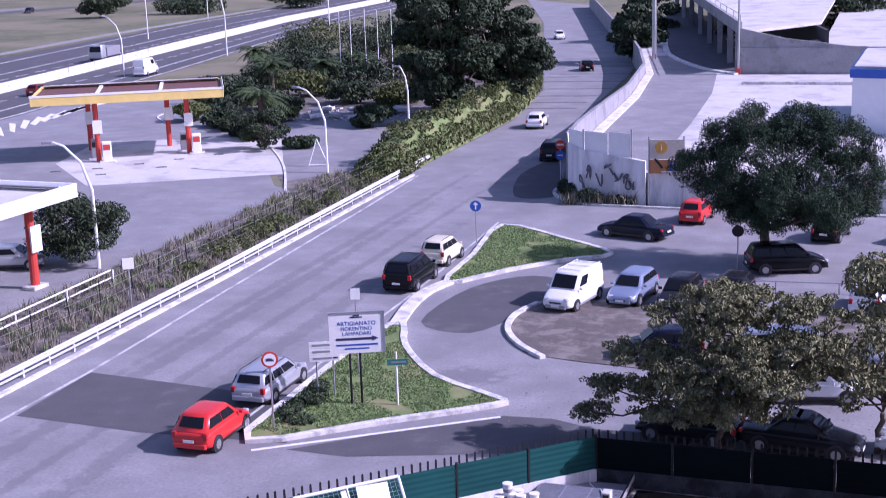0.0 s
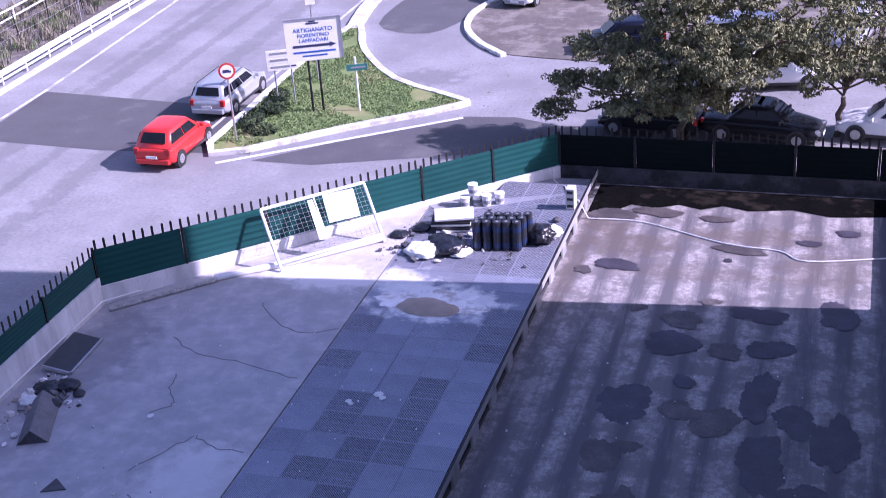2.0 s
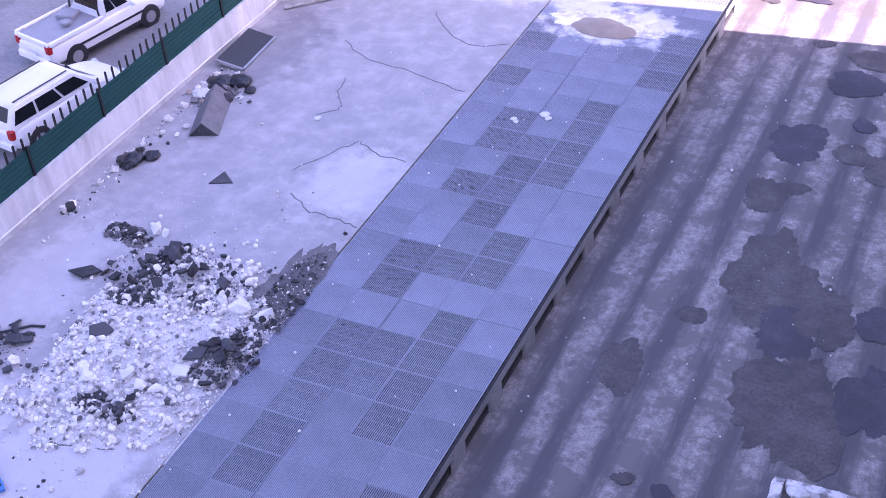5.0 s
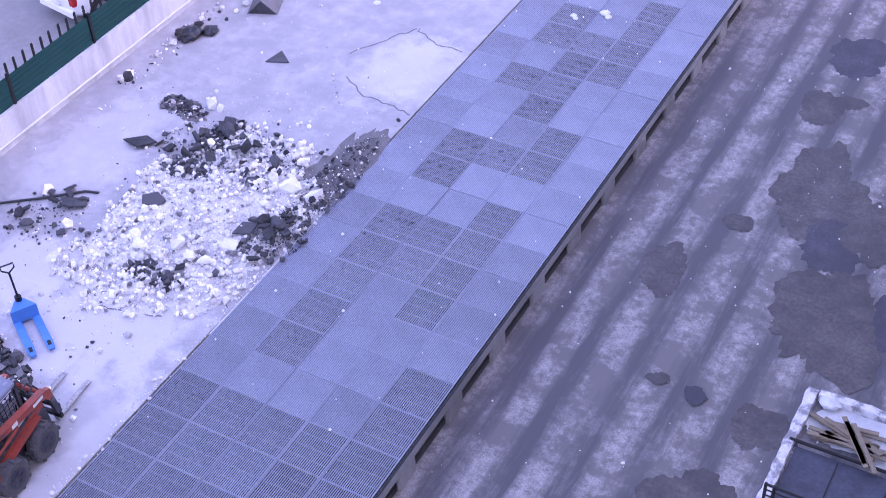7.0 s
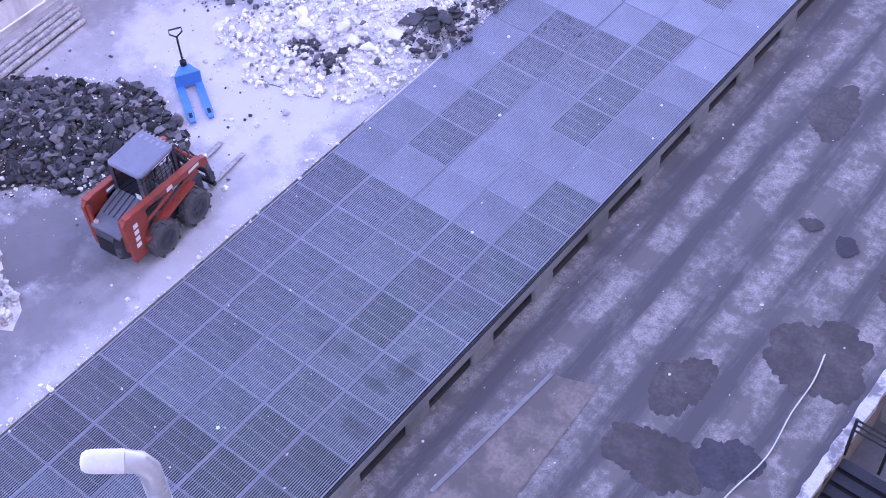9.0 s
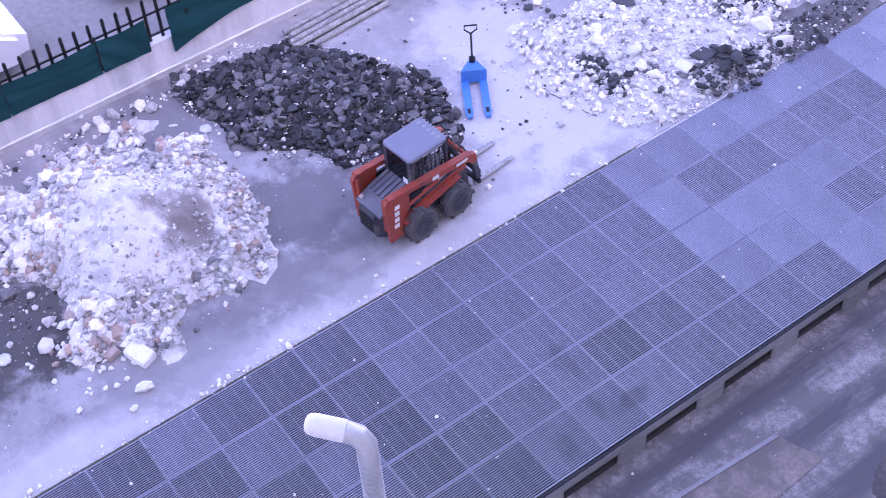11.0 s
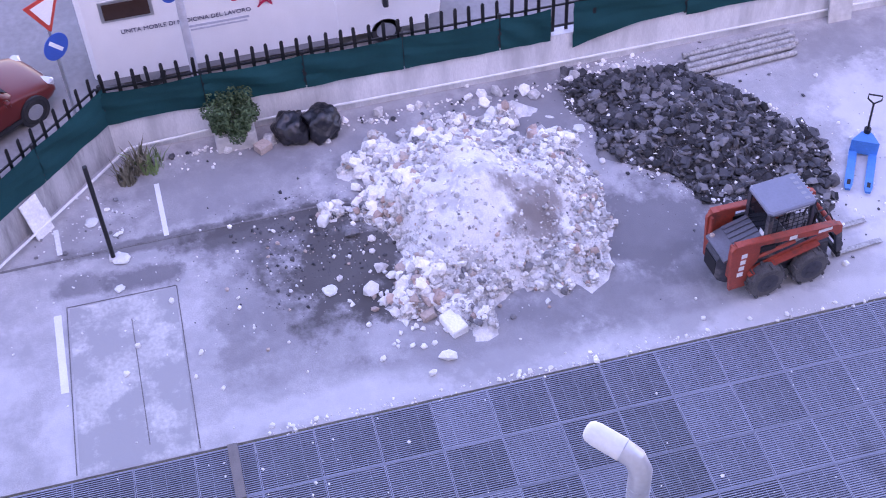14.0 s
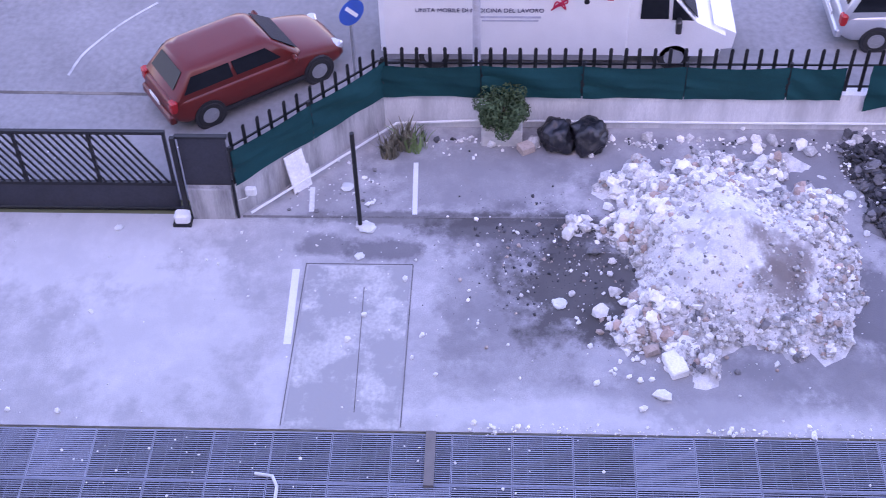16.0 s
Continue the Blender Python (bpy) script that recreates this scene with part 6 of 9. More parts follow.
for s in (-1, 1):
    o, i = s * 0.53, s * 0.45
    tower = part("tower", across([(-1.2, 0.27), (-0.86, 0.27), (-0.83, 0.7), (-0.66, 0.95), (-0.66, 1.3), (-0.75, 1.4), (-1.2, 1.46), (-1.27, 1.36)], i, o), ORANGE, ldr)
    part("tower_web", Mesh().box((-1.2, s * 0.41, 0.98), (0.05, 0.1, 0.85)), ORANGE, tower)
    part("lift_arm", across([(-1.22, 1.36), (-1.2, 1.47), (-1.0, 1.5), (0.95, 1.26), (1.1, 1.2), (1.12, 1.02), (1.0, 0.96), (0.9, 1.1), (-0.7, 1.34)], s * 0.43, s * 0.55), ORANGE, ldr)
    part("arm_end", across([(1.0, 1.05), (1.12, 1.1), (1.24, 0.42), (1.12, 0.42)], s * 0.45, s * 0.53), LOADER_DARK, ldr)
    part("arm_flange", Mesh().plate([(-1.18, s * 0.49 - 0.075, 1.485), (-1.18, s * 0.49 + 0.075, 1.485), (0.98, s * 0.49 + 0.075, 1.262), (0.98, s * 0.49 - 0.075, 1.262)], -0.018), ORANGE, ldr)
    part("side_panel", across([(-0.86, 0.62), (-0.3, 0.8), (0.85, 1.03), (0.9, 0.9), (0.62, 0.86), (0.1, 0.66), (-0.86, 0.42)], s * 0.44, s * 0.48), ORANGE, ldr)
    part("mudguard", across([(-0.86, 0.6), (0.62, 0.9), (0.62, 0.93), (-0.86, 0.63)], s * 0.44, s * 0.62), ORANGE, ldr)
    cyl = part("cylinder", Mesh().tube([(-0.72, s * 0.49, 0.96), (0.12, s * 0.49, 1.1)], 0.042, 10), ORANGE, ldr, "", True)
    part("rod", Mesh().tube([(0.12, s * 0.49, 1.1), (0.5, s * 0.49, 1.17)], 0.022, 8), STEEL, cyl)
    part("cylinder_block", Mesh().box((-0.5, s * 0.47, 1.12), (0.4, 0.05, 0.12)), BLACK, ldr)
    for k, wd in enumerate((0.17, 0.15, 0.15, 0.16)):
        z = 0.62 + k * 0.165
        x = -1.02 + k * 0.012
        mark = Mesh().box((x, s * 0.534, z + 0.04), (wd * 0.75, 0.006, 0.11))
        part("marking", mark, WHITE, tower, "plain white block marks")
    part("marking", Mesh().box((0.72, s * 0.554, 1.22), (0.3, 0.006, 0.07)), WHITE, ldr)
    part("marking", Mesh().box((0.02, s * 0.554, 1.29), (0.16, 0.006, 0.1)), CALC, ldr)
    for x in (-0.42, 0.46):
        part("cab_post", Mesh().box((x, s * 0.37, 1.42), (0.07, 0.06, 1.02)), LOADER_DARK, ldr)
    part("cab_rail", Mesh().box((0.02, s * 0.37, 1.88), (0.94, 0.06, 0.08)), LOADER_DARK, ldr)
    part("marking", Mesh().box((0.1, s * 0.402, 1.885), (0.5, 0.006, 0.04)), WHITE, ldr)
    sc = Mesh()
    for k in range(8):
        sc.box((-0.36 + k * 0.11, s * 0.365, 1.5), (0.01, 0.01, 0.74))
    for k in range(7):
        sc.box((0.02, s * 0.365, 1.18 + k * 0.105), (0.86, 0.01, 0.01))
    part("side_screen", sc, BLACK, ldr)
    fork = part("fork", Mesh().loft([[(x, s * 0.3 - 0.055, z0), (x, s * 0.3 + 0.055, z0), (x, s * 0.3 + 0.055, z1), (x, s * 0.3 - 0.055, z1)] for x, z0, z1 in ((1.27, 0.03, 0.09), (2.2, 0.035, 0.07), (2.36, 0.04, 0.05))]), TUBE, ldr)
    part("fork_heel", Mesh().box((1.27, s * 0.3, 0.34), (0.06, 0.11, 0.6)), TUBE, fork)
    part("grab_bar", Mesh().tube([(0.55, s * 0.33, 1.1), (0.62, s * 0.33, 1.55), (0.5, s * 0.33, 1.8)], 0.018, 6), BLACK, ldr)
part("fork_carriage", Mesh().box((1.2, 0, 0.3), (0.07, 1.05, 0.1)).box((1.2, 0, 0.58), (0.07, 1.05, 0.1)).box((1.2, -0.45, 0.44), (0.07, 0.09, 0.34)).box((1.2, 0.45, 0.44), (0.07, 0.09, 0.34)), BLACK, ldr)
part("front_link", Mesh().tube([(0.9, 0, 0.75), (1.2, 0, 0.5)], 0.05, 8), BLACK, ldr)
part("cross_tube", Mesh().tube([(1.05, -0.45, 1.02), (1.05, 0.45, 1.02)], 0.05, 10), ORANGE, ldr)
part("cab_back", Mesh().box((-0.45, 0, 1.55), (0.03, 0.68, 0.62)), GLASS, ldr)
for s in (-1, 1):
    part("back_frame", Mesh().box((-0.455, s * 0.35, 1.5), (0.05, 0.1, 0.82)), LOADER_DARK, ldr)
part("sticker", Mesh().box((-0.47, -0.22, 1.3), (0.01, 0.15, 0.13)), WHITE, ldr)
part("seat", Mesh().box((-0.1, 0, 1.0), (0.45, 0.45, 0.25), ch=0.06).box((-0.28, 0, 1.3), (0.12, 0.45, 0.45), ch=0.05), BLACK_PL, ldr)
for s in (-1, 1):
    part("lever", Mesh().tube([(0.4, s * 0.25, 0.8), (0.45, s * 0.25, 1.3)], 0.02, 6), BLACK, ldr)
roof = part("cab_roof", Mesh().loft([rounded_roof(e, z) for e, z in ((0.0, 1.9), (0.0, 1.95), (0.03, 1.975))]), ROOF_BLUE, ldr)
for k in range(5):
    part("roof_slot", Mesh().box((0.36, -0.28 + k * 0.14, 1.977), (0.1, 0.07, 0.006)), GREY_ROOF, roof)
for k in range(9):
    part("roof_tooth", Mesh().box((0.5, -0.36 + k * 0.09, 1.965), (0.05, 0.04, 0.012)), GREY_ROOF, roof)
for k, y in enumerate((0.3, 0.18, -0.1, -0.28)):
    part("hose", Mesh().tube([(0.7, y, 0.95), (0.82, y * 0.9, 1.35 - 0.06 * k), (1.0, y * 0.8, 1.25), (1.16, y, 0.9), (1.2, y, 0.55)], 0.02, 6), BLACK_PL, ldr)

jack = thing("pallet_jack", "blue hand pallet jack with its handle upright", "pallet jack", "", pose(-3.55, 46.55, 0, 0, 0, -31))
for s in (-1, 1):
    fk = part("fork", Mesh().loft([[(x, s * 0.19 - w, 0.06), (x, s * 0.19 + w, 0.06), (x, s * 0.19 + w, 0.11), (x, s * 0.19 - w, 0.11)] for x, w in ((0, 0.08), (1.0, 0.08), (1.14, 0.05))]), BLUE, jack)
    part("roller_slot", Mesh().box((0.95, s * 0.19, 0.112), (0.14, 0.07, 0.006)), BLACK, fk)
    part("roller", Mesh().tube([(0.95, s * 0.19 - 0.04, 0.045), (0.95, s * 0.19 + 0.04, 0.045)], 0.04, 10), RUBBER, fk)
part("body", Mesh().prism([(0.05, -0.27), (0.05, 0.27), (-0.25, 0.1), (-0.25, -0.1)], 0.07, 0.4), BLUE, jack)
part("pump", Mesh().tube([(-0.25, 0, 0.1), (-0.25, 0, 0.5)], 0.07, 10), BLACK, jack)
part("handle", Mesh().tube([(-0.25, 0, 0.45), (-0.36, 0, 1.05)], 0.022, 8), BLACK, jack)
part("grip", Mesh().tube([(-0.36, 0, 1.05), (-0.37, 0.13, 1.15), (-0.38, 0.13, 1.25), (-0.38, -0.13, 1.25), (-0.37, -0.13, 1.15), (-0.36, 0, 1.05)], 0.018, 6), BLACK, jack)
for s in (-1, 1):
    part("steer_wheel", Mesh().tube([(-0.25, s * 0.05, 0.09), (-0.25, s * 0.12, 0.09)], 0.09, 12), RUBBER, jack)

# ---- vehicles ----
def rounded(x0, x1, w, z, c):
    return [(x1 - c, -w, z), (x1, -w + c, z), (x1, w - c, z), (x1 - c, w, z), (x0 + c, w, z), (x0, w - c, z), (x0, -w + c, z), (x0 + c, -w, z)]


def shell(ob, levels=2):
    """Rounds a pressed-steel shell."""
    ob.data.polygons.foreach_set("use_smooth", [True] * len(ob.data.polygons))
    mod = ob.modifiers.new("rounding", "SUBSURF")
    mod.levels = mod.render_levels = levels
    return ob


def vehicle(name, label, cat, coat, m, L=4.0, W=1.7, H=1.5, kind="hatch", rails=False, group="cars", wheel_r=0.31, trim=None):
    """Car with its front along local x. kind: hatch, wagon, sedan, mpv, van, pickup."""
    car = thing(name, label, cat, group, m)
    w, zb = W / 2, H * (0.62 if kind not in ("van",) else 0.58)
    hood = {"hatch": 0.26, "wagon": 0.25, "sedan": 0.27, "mpv": 0.22, "van": 0.2, "pickup": 0.26}[kind] * L
    xf0 = L / 2 - hood
    xf1 = xf0 - H * (0.42 if kind != "van" else 0.32)
    xr0 = -L / 2 + {"hatch": 0.1, "wagon": 0.08, "sedan": 0.95, "mpv": 0.07, "van": 0.05, "pickup": L * 0.46}[kind]
    xr1 = xr0 + {"hatch": 0.42, "wagon": 0.3, "sedan": 0.62, "mpv": 0.25, "van": 0.06, "pickup": 0.18}[kind]
    zh = zb * 0.80
    stations = [(-L / 2, 0.80, 0.42, zb - 0.16), (-L / 2 + 0.05, 0.9, 0.3, zb - 0.06), (-L / 2 + 0.3, 0.985, 0.2, zb), (xr0 + 0.3, 1.0, 0.2, zb), (xf0 - 0.2, 1.0, 0.2, zb), (xf0 + 0.1, 0.99, 0.2, zb - 0.03), (L / 2 - 0.35, 0.95, 0.2, zh), (L / 2 - 0.08, 0.84, 0.25, zh - 0.1), (L / 2, 0.66, 0.36, zh - 0.24)]
    if kind == "pickup":
        stations = [(x, a, b, min(c, zb) if x > xr0 else min(c, zb) - 0.04) for x, a, b, c in stations]
    rings = []
    for x, k, z0, z1 in stations:
        a = w * k
        rings.append([(x, -a * 0.9, z0), (x, a * 0.9, z0), (x, a, z0 + 0.14), (x, a * 1.01, (z0 + z1) / 2), (x, a * 0.97, z1 - 0.1), (x, a * 0.88, z1), (x, 0, z1 + 0.025), (x, -a * 0.88, z1), (x, -a * 0.97, z1 - 0.1), (x, -a * 1.01, (z0 + z1) / 2), (x, -a, z0 + 0.14)])
    shell(part("body", Mesh().loft(rings), coat, car))
    wt = w * (0.74 if kind != "van" else 0.86)
    wb_ = w * 0.9
    cab = Mesh()
    cab.loft([rounded(xr0, xf0, wb_, zb - 0.14, 0.1), rounded(xr0, xf0, wb_, zb - 0.02, 0.1), rounded(xr1, xf1, wt, H - 0.075, 0.12), rounded(xr1 + 0.05, xf1 - 0.06, wt * 0.95, H - 0.035, 0.16), rounded(xr1 + 0.18, xf1 - 0.2, wt * 0.82, H - 0.008, 0.2), rounded(xr1 + 0.5, xf1 - 0.5, wt * 0.5, H, 0.1)])
    part("cabin", cab, coat, car, "", True)

    def face(a, b, c, d, u0, u1, v0, v1, off):
        A, B, C, D = (Vector(p) for p in (a, b, c, d))
        f = lambda u, v: (A * (1 - u) + B * u) * (1 - v) + (D * (1 - u) + C * u) * v
        n = (B - A).cross(D - A).normalized() * off
        return [f(u0, v0) + n, f(u1, v0) + n, f(u1, v1) + n, f(u0, v1) + n]

    zt = H - 0.07
    part("windscreen", Mesh().plate(face((xf0, -wb_, zb), (xf0, wb_, zb), (xf1, wt, zt), (xf1, -wt, zt), 0.09, 0.91, 0.08, 0.92, 0.008), 0.012), GLASS, car)
    if kind != "van" or rails:
        part("rear_window", Mesh().plate(face((xr0, wb_, zb), (xr0, -wb_, zb), (xr1, -wt, zt), (xr1, wt, zt), 0.14, 0.86, 0.26, 0.9, 0.005), 0.012), GLASS, car)
    panes = {"hatch": [(0.06, 0.46), (0.49, 0.86)], "wagon": [(0.03, 0.28), (0.31, 0.58), (0.61, 0.9)], "sedan": [(0.14, 0.48), (0.51, 0.84)], "mpv": [(0.03, 0.3), (0.33, 0.6), (0.63, 0.9)], "van": [(0.66, 0.9)], "pickup": [(0.1, 0.4), (0.44, 0.84)]}[kind]
    for s in (-1, 1):
        for u0, u1 in panes:
            if s < 0:
                q = face((xr0, -wb_, zb), (xf0, -wb_, zb), (xf1, -wt, zt), (xr1, -wt, zt), u0, u1, 0.16, 0.82, 0.012)
            else:
                q = face((xf0, wb_, zb), (xr0, wb_, zb), (xr1, wt, zt), (xf1, wt, zt), 1 - u1, 1 - u0, 0.16, 0.82, 0.012)
            part("side_window", Mesh().plate(q, 0.01), GLASS, car)
        part("mirror", Mesh().box((xf0 - 0.25, s * (w + 0.07), zb + 0.06), (0.1, 0.18, 0.13), ch=0.03), coat, car)
        part("headlight", Mesh().box((L / 2 - 0.16, s * w * 0.62, zh - 0.14), (0.22, 0.3, 0.15), r=s * -24, ch=0.04), LAMP_CLEAR, car)
        part("tail_light", Mesh().box((-L / 2 + 0.09, s * w * 0.79, zb - 0.14), (0.16, 0.2, 0.26 if kind != "sedan" else 0.14), ch=0.03), LAMP_RED, car)
        part("sill_trim", Mesh().box((0, s * w * 1.0, 0.3), (L * 0.5, 0.03, 0.1)), trim or BLACK_PL, car)
        if rails:
            part("roof_rail", Mesh().tube([(xr1 + 0.1, s * wt * 0.85, H + 0.03), (xf1 - 0.2, s * wt * 0.85, H + 0.03)], 0.02, 6), WHITE if kind == "van" else BLACK_PL, car)
        for x in (-L * 0.31, L * 0.315):
            # black disc on the side paints the shade inside the wheel opening
            part("wheel_arch_shade", Mesh().tube([(x, s * (w - 0.12), wheel_r), (x, s * (w + 0.014), wheel_r)], wheel_r * 1.17, 20), BLACK_PL, car)
            wheel(car, x, s * (w - 0.075), wheel_r, wheel_r, 0.2, side=s)
    if rails and kind == "van":
        for x in (xr1 + 0.5, (xr1 + xf1) / 2, xf1 - 0.4):
            part("roof_bar", Mesh().box((x, 0, H + 0.05), (0.06, wt * 1.8, 0.03)), WHITE, car)
    part("front_bumper", Mesh().box((L / 2 - 0.06, 0, 0.36), (0.14, W * 0.66, 0.2), ch=0.04), trim or coat, car)
    part("grille", Mesh().box((L / 2 - 0.01, 0, zh - 0.3), (0.06, W * 0.36, 0.09)), BLACK_PL, car)
    part("rear_bumper", Mesh().box((-L / 2 + 0.03, 0, 0.42), (0.16, W * 0.84, 0.2), ch=0.04), trim or coat, car)
    part("number_plate", Mesh().box((-L / 2 - 0.055, 0, 0.6), (0.02, 0.46, 0.11)), WHITE, car)
    part("number_plate", Mesh().box((L / 2 + 0.015, 0, 0.4), (0.02, 0.46, 0.11)), WHITE, car)
    if kind == "pickup":
        bed = Mesh()
        for s in (-1, 1):
            bed.box(((-L / 2 + xr0) / 2 + 0.03, s * w * 0.9, zb + 0.02), (xr0 + L / 2 - 0.1, 0.1, 0.12), ch=0.02)
        bed.box((-L / 2 + 0.07, 0, zb + 0.0), (0.1, W * 0.88, 0.12), ch=0.02)
        part("bed_wall", bed, coat, car)
        part("bed_floor", Mesh().box(((-L / 2 + xr0) / 2, 0, zb - 0.01), (xr0 + L / 2 - 0.2, W * 0.82, 0.05)), GREY_ROOF, car)
        part("headboard", Mesh().tube([(xr0 - 0.06, -w * 0.8, zb), (xr0 - 0.06, -w * 0.7, H + 0.02), (xr0 - 0.06, w * 0.7, H + 0.02), (xr0 - 0.06, w * 0.8, zb)], 0.03, 8).box((xr0 - 0.06, 0, zb + 0.3), (0.03, W * 0.66, 0.03)), BLACK, car)
        part("load", Mesh().box((xr0 - 0.5, 0.2, zb + 0.08), (0.5, 0.6, 0.14), r=20, ch=0.03).tube([(xr0 - 0.9, -0.2, zb + 0.05), (xr0 - 0.9, -0.2, zb + 0.14)], 0.16, 14), GREY_ROOF, car, "tools and rope in the load bed")
        part("side_moulding", Mesh().box((0, -w * 1.01, zb * 0.62), (L * 0.55, 0.03, 0.06)), BLACK_PL, car)
    return car


def at(x, y, heading, z=0.0):
    return pose(x, y, z, 0, 0, heading)


C_RED, C_SILVER, C_BLACK, C_CREAM, C_WHITE = paint("red_car_paint", (0.62, 0.035, 0.03)), paint("silver_car_paint", (0.48, 0.5, 0.53), 0.32, 0.5), paint("black_car_paint", (0.006, 0.006, 0.008), 0.2), paint("cream_car_paint", (0.72, 0.68, 0.5)), paint("white_car_paint", (0.78, 0.79, 0.8))
C_BLUE, C_GREY, C_DARKRED, C_NAVY = paint("pale_blue_car_paint", (0.28, 0.34, 0.46), 0.3, 0.4), paint("dark_grey_car_paint", (0.018, 0.019, 0.023), 0.25), paint("dusty_dark_red_paint", (0.135, 0.016, 0.012), 0.3), paint("navy_car_paint", (0.008, 0.01, 0.022), 0.22)
vehicle("parked_car", "bright red small hatchback stopped beside the kerb", "car", C_RED, at(-11.4, 77.35, 90), 3.75, 1.68, 1.52)
vehicle("parked_car", "silver estate car stopped beside the grass island", "car", C_SILVER, at(-11.7, 83.1, 90), 4.5, 1.72, 1.44, "wagon", True)
vehicle("parked_car", "black people carrier stopped at the roadside", "car", C_BLACK, at(-12.1, 101.5, 90), 4.65, 1.85, 1.72, "mpv", True)
vehicle("parked_car", "cream yellow small car stopped at the roadside", "car", C_CREAM, at(-12.1, 106.9, 88), 3.55, 1.6, 1.56, "mpv", True)
vehicle("parked_van", "white delivery van with roof bars parked nose out", "van", C_WHITE, at(-2.35, 99.5, 258), 4.3, 1.75, 1.85, "van", True, trim=GREY_ROOF)
vehicle("parked_car", "pale silver blue hatchback parked nose out", "car", C_BLUE, at(0.45, 101.1, 262), 4.15, 1.72, 1.45)
vehicle("parked_car", "dark grey hatchback parked nose out", "car", C_GREY, at(3.05, 100.6, 264), 3.8, 1.65, 1.45)
vehicle("parked_car", "dusty dark grey hatchback parked beside the railing", "car", C_GREY, at(5.6, 101.5, 264), 3.8, 1.65, 1.42)
vehicle("parked_car", "red small car parked at the wall", "car", C_RED, at(0.75, 121.0, 84), 3.6, 1.62, 1.5)
vehicle("parked_car", "black off-road car parked under the pine", "car", C_BLACK, at(7.6, 108.6, 20), 4.4, 1.8, 1.65, "mpv")
vehicle("parked_car", "white small car parked tail out", "car", C_WHITE, at(12.2, 101.6, 86), 3.6, 1.6, 1.55, "mpv")
vehicle("parked_car", "dark car parked beside the small white car", "car", C_NAVY, at(14.6, 107.0, 30), 4.2, 1.75, 1.45)
vehicle("parked_car", "white hatchback parked beside a dark car", "car", C_WHITE, at(15.2, 101.8, 86), 3.8, 1.65, 1.5)
vehicle("parked_car", "navy hatchback parked under the leafy tree", "car", C_NAVY, at(3.6, 91.6, 195), 3.8, 1.65, 1.42)
vehicle("parked_van", "white van half hidden behind the tree", "van", C_WHITE, at(8.3, 91.0, 178), 4.6, 1.8, 1.9, "van")
vehicle("parked_car", "white saloon half hidden behind the tree", "car", C_WHITE, at(10.5, 87.6, 10), 4.2, 1.7, 1.45)
vehicle("parked_car", "silver car parked between the trees", "car", C_SILVER, at(13.4, 93.6, 260), 4.0, 1.7, 1.45)
vehicle("parked_car", "dark hatchback parked behind the fence", "car", C_GREY, at(6.4, 82.0, 172), 3.9, 1.68, 1.45)
vehicle("parked_car", "dark grey saloon parked behind the fence", "car", C_GREY, at(10.6, 81.8, -8), 4.4, 1.75, 1.42, "sedan")
vehicle("parked_car", "white car parked beside a tree trunk", "car", C_WHITE, at(15.3, 82.3, 172), 4.2, 1.72, 1.45)
vehicle("parked_car", "white car parked beyond the pine", "car", C_WHITE, at(15.0, 117.5, 60), 4.0, 1.7, 1.45)
vehicle("parked_car", "dark car in the shade beyond the pine", "car", C_BLACK, at(9.5, 117.5, 80), 4.0, 1.7, 1.45)
vehicle("parked_car", "dusty dark red hatchback parked beside the gate", "car", C_DARKRED, at(-9.3, 28.95, 125), 4.17, 1.73, 1.44)
pickup = vehicle("pickup_truck", "white pickup truck driving slowly, tools in its open bed", "pickup truck", C_WHITE, at(-12.1, 61.55, 77), 4.5, 1.72, 1.56, "pickup")
vehicle("parked_car", "white estate car with roof rails beside the fence", "car", C_WHITE, at(-10.25, 57.7, 80), 4.2, 1.68, 1.48, "wagon", True)
vehicle("parked_car", "silver estate car parked behind the netted fence", "car", C_SILVER, at(-11.4, 44.0, 92), 4.4, 1.76, 1.5, "wagon")
saloon = vehicle("moving_saloon", "black saloon car turning out of the side road", "car", C_NAVY, at(-2.3, 115.6, 160), 4.75, 1.8, 1.45, "sedan", group="traffic")
moving_white = vehicle("moving_hatchback", "white hatchback driving away up the road", "car", C_WHITE, at(-21, 162, 95), 4.1, 1.75, 1.5, group="traffic")
moving_suv = vehicle("moving_people_carrier", "grey people carrier driving away up the road", "car", C_GREY, at(-14.6, 144.3, 95), 4.4, 1.8, 1.62, "mpv", group="traffic")
far_white = vehicle("oncoming_car", "distant white car coming down the road", "car", C_WHITE, at(-45.8, 268, -72), 4.0, 1.7, 1.5, group="traffic")
far_dark = vehicle("moving_dark_car", "distant dark car driving away up the road", "car", C_BLACK, at(-28.6, 215, 105), 4.1, 1.7, 1.45, group="traffic")
hw_van = vehicle("motorway_van", "white van driving on the near carriageway", "van", C_WHITE, at(-93.5, 208, 99), 5.6, 2.0, 2.5, "van", group="traffic")
hw_red = vehicle("motorway_car", "dark red car driving on the near carriageway", "car", C_DARKRED, at(-96, 183, 99), 4.2, 1.75, 1.5, group="traffic")
for x, y in ((-246, 352), (-232, 372)):
    vehicle("distant_car", "distant pale car on the far road", "car", C_WHITE if x < -240 else C_NAVY, at(x, y, -75), 4.4, 1.8, 1.6, "mpv", group="traffic")
truck = thing("motorway_lorry", "grey tipper lorry driving on the far carriageway", "lorry", "traffic", at(-115, 228, -81))
part("chassis", Mesh().box((0, 0, 0.75), (7.2, 2.2, 0.3)), BLACK, truck)
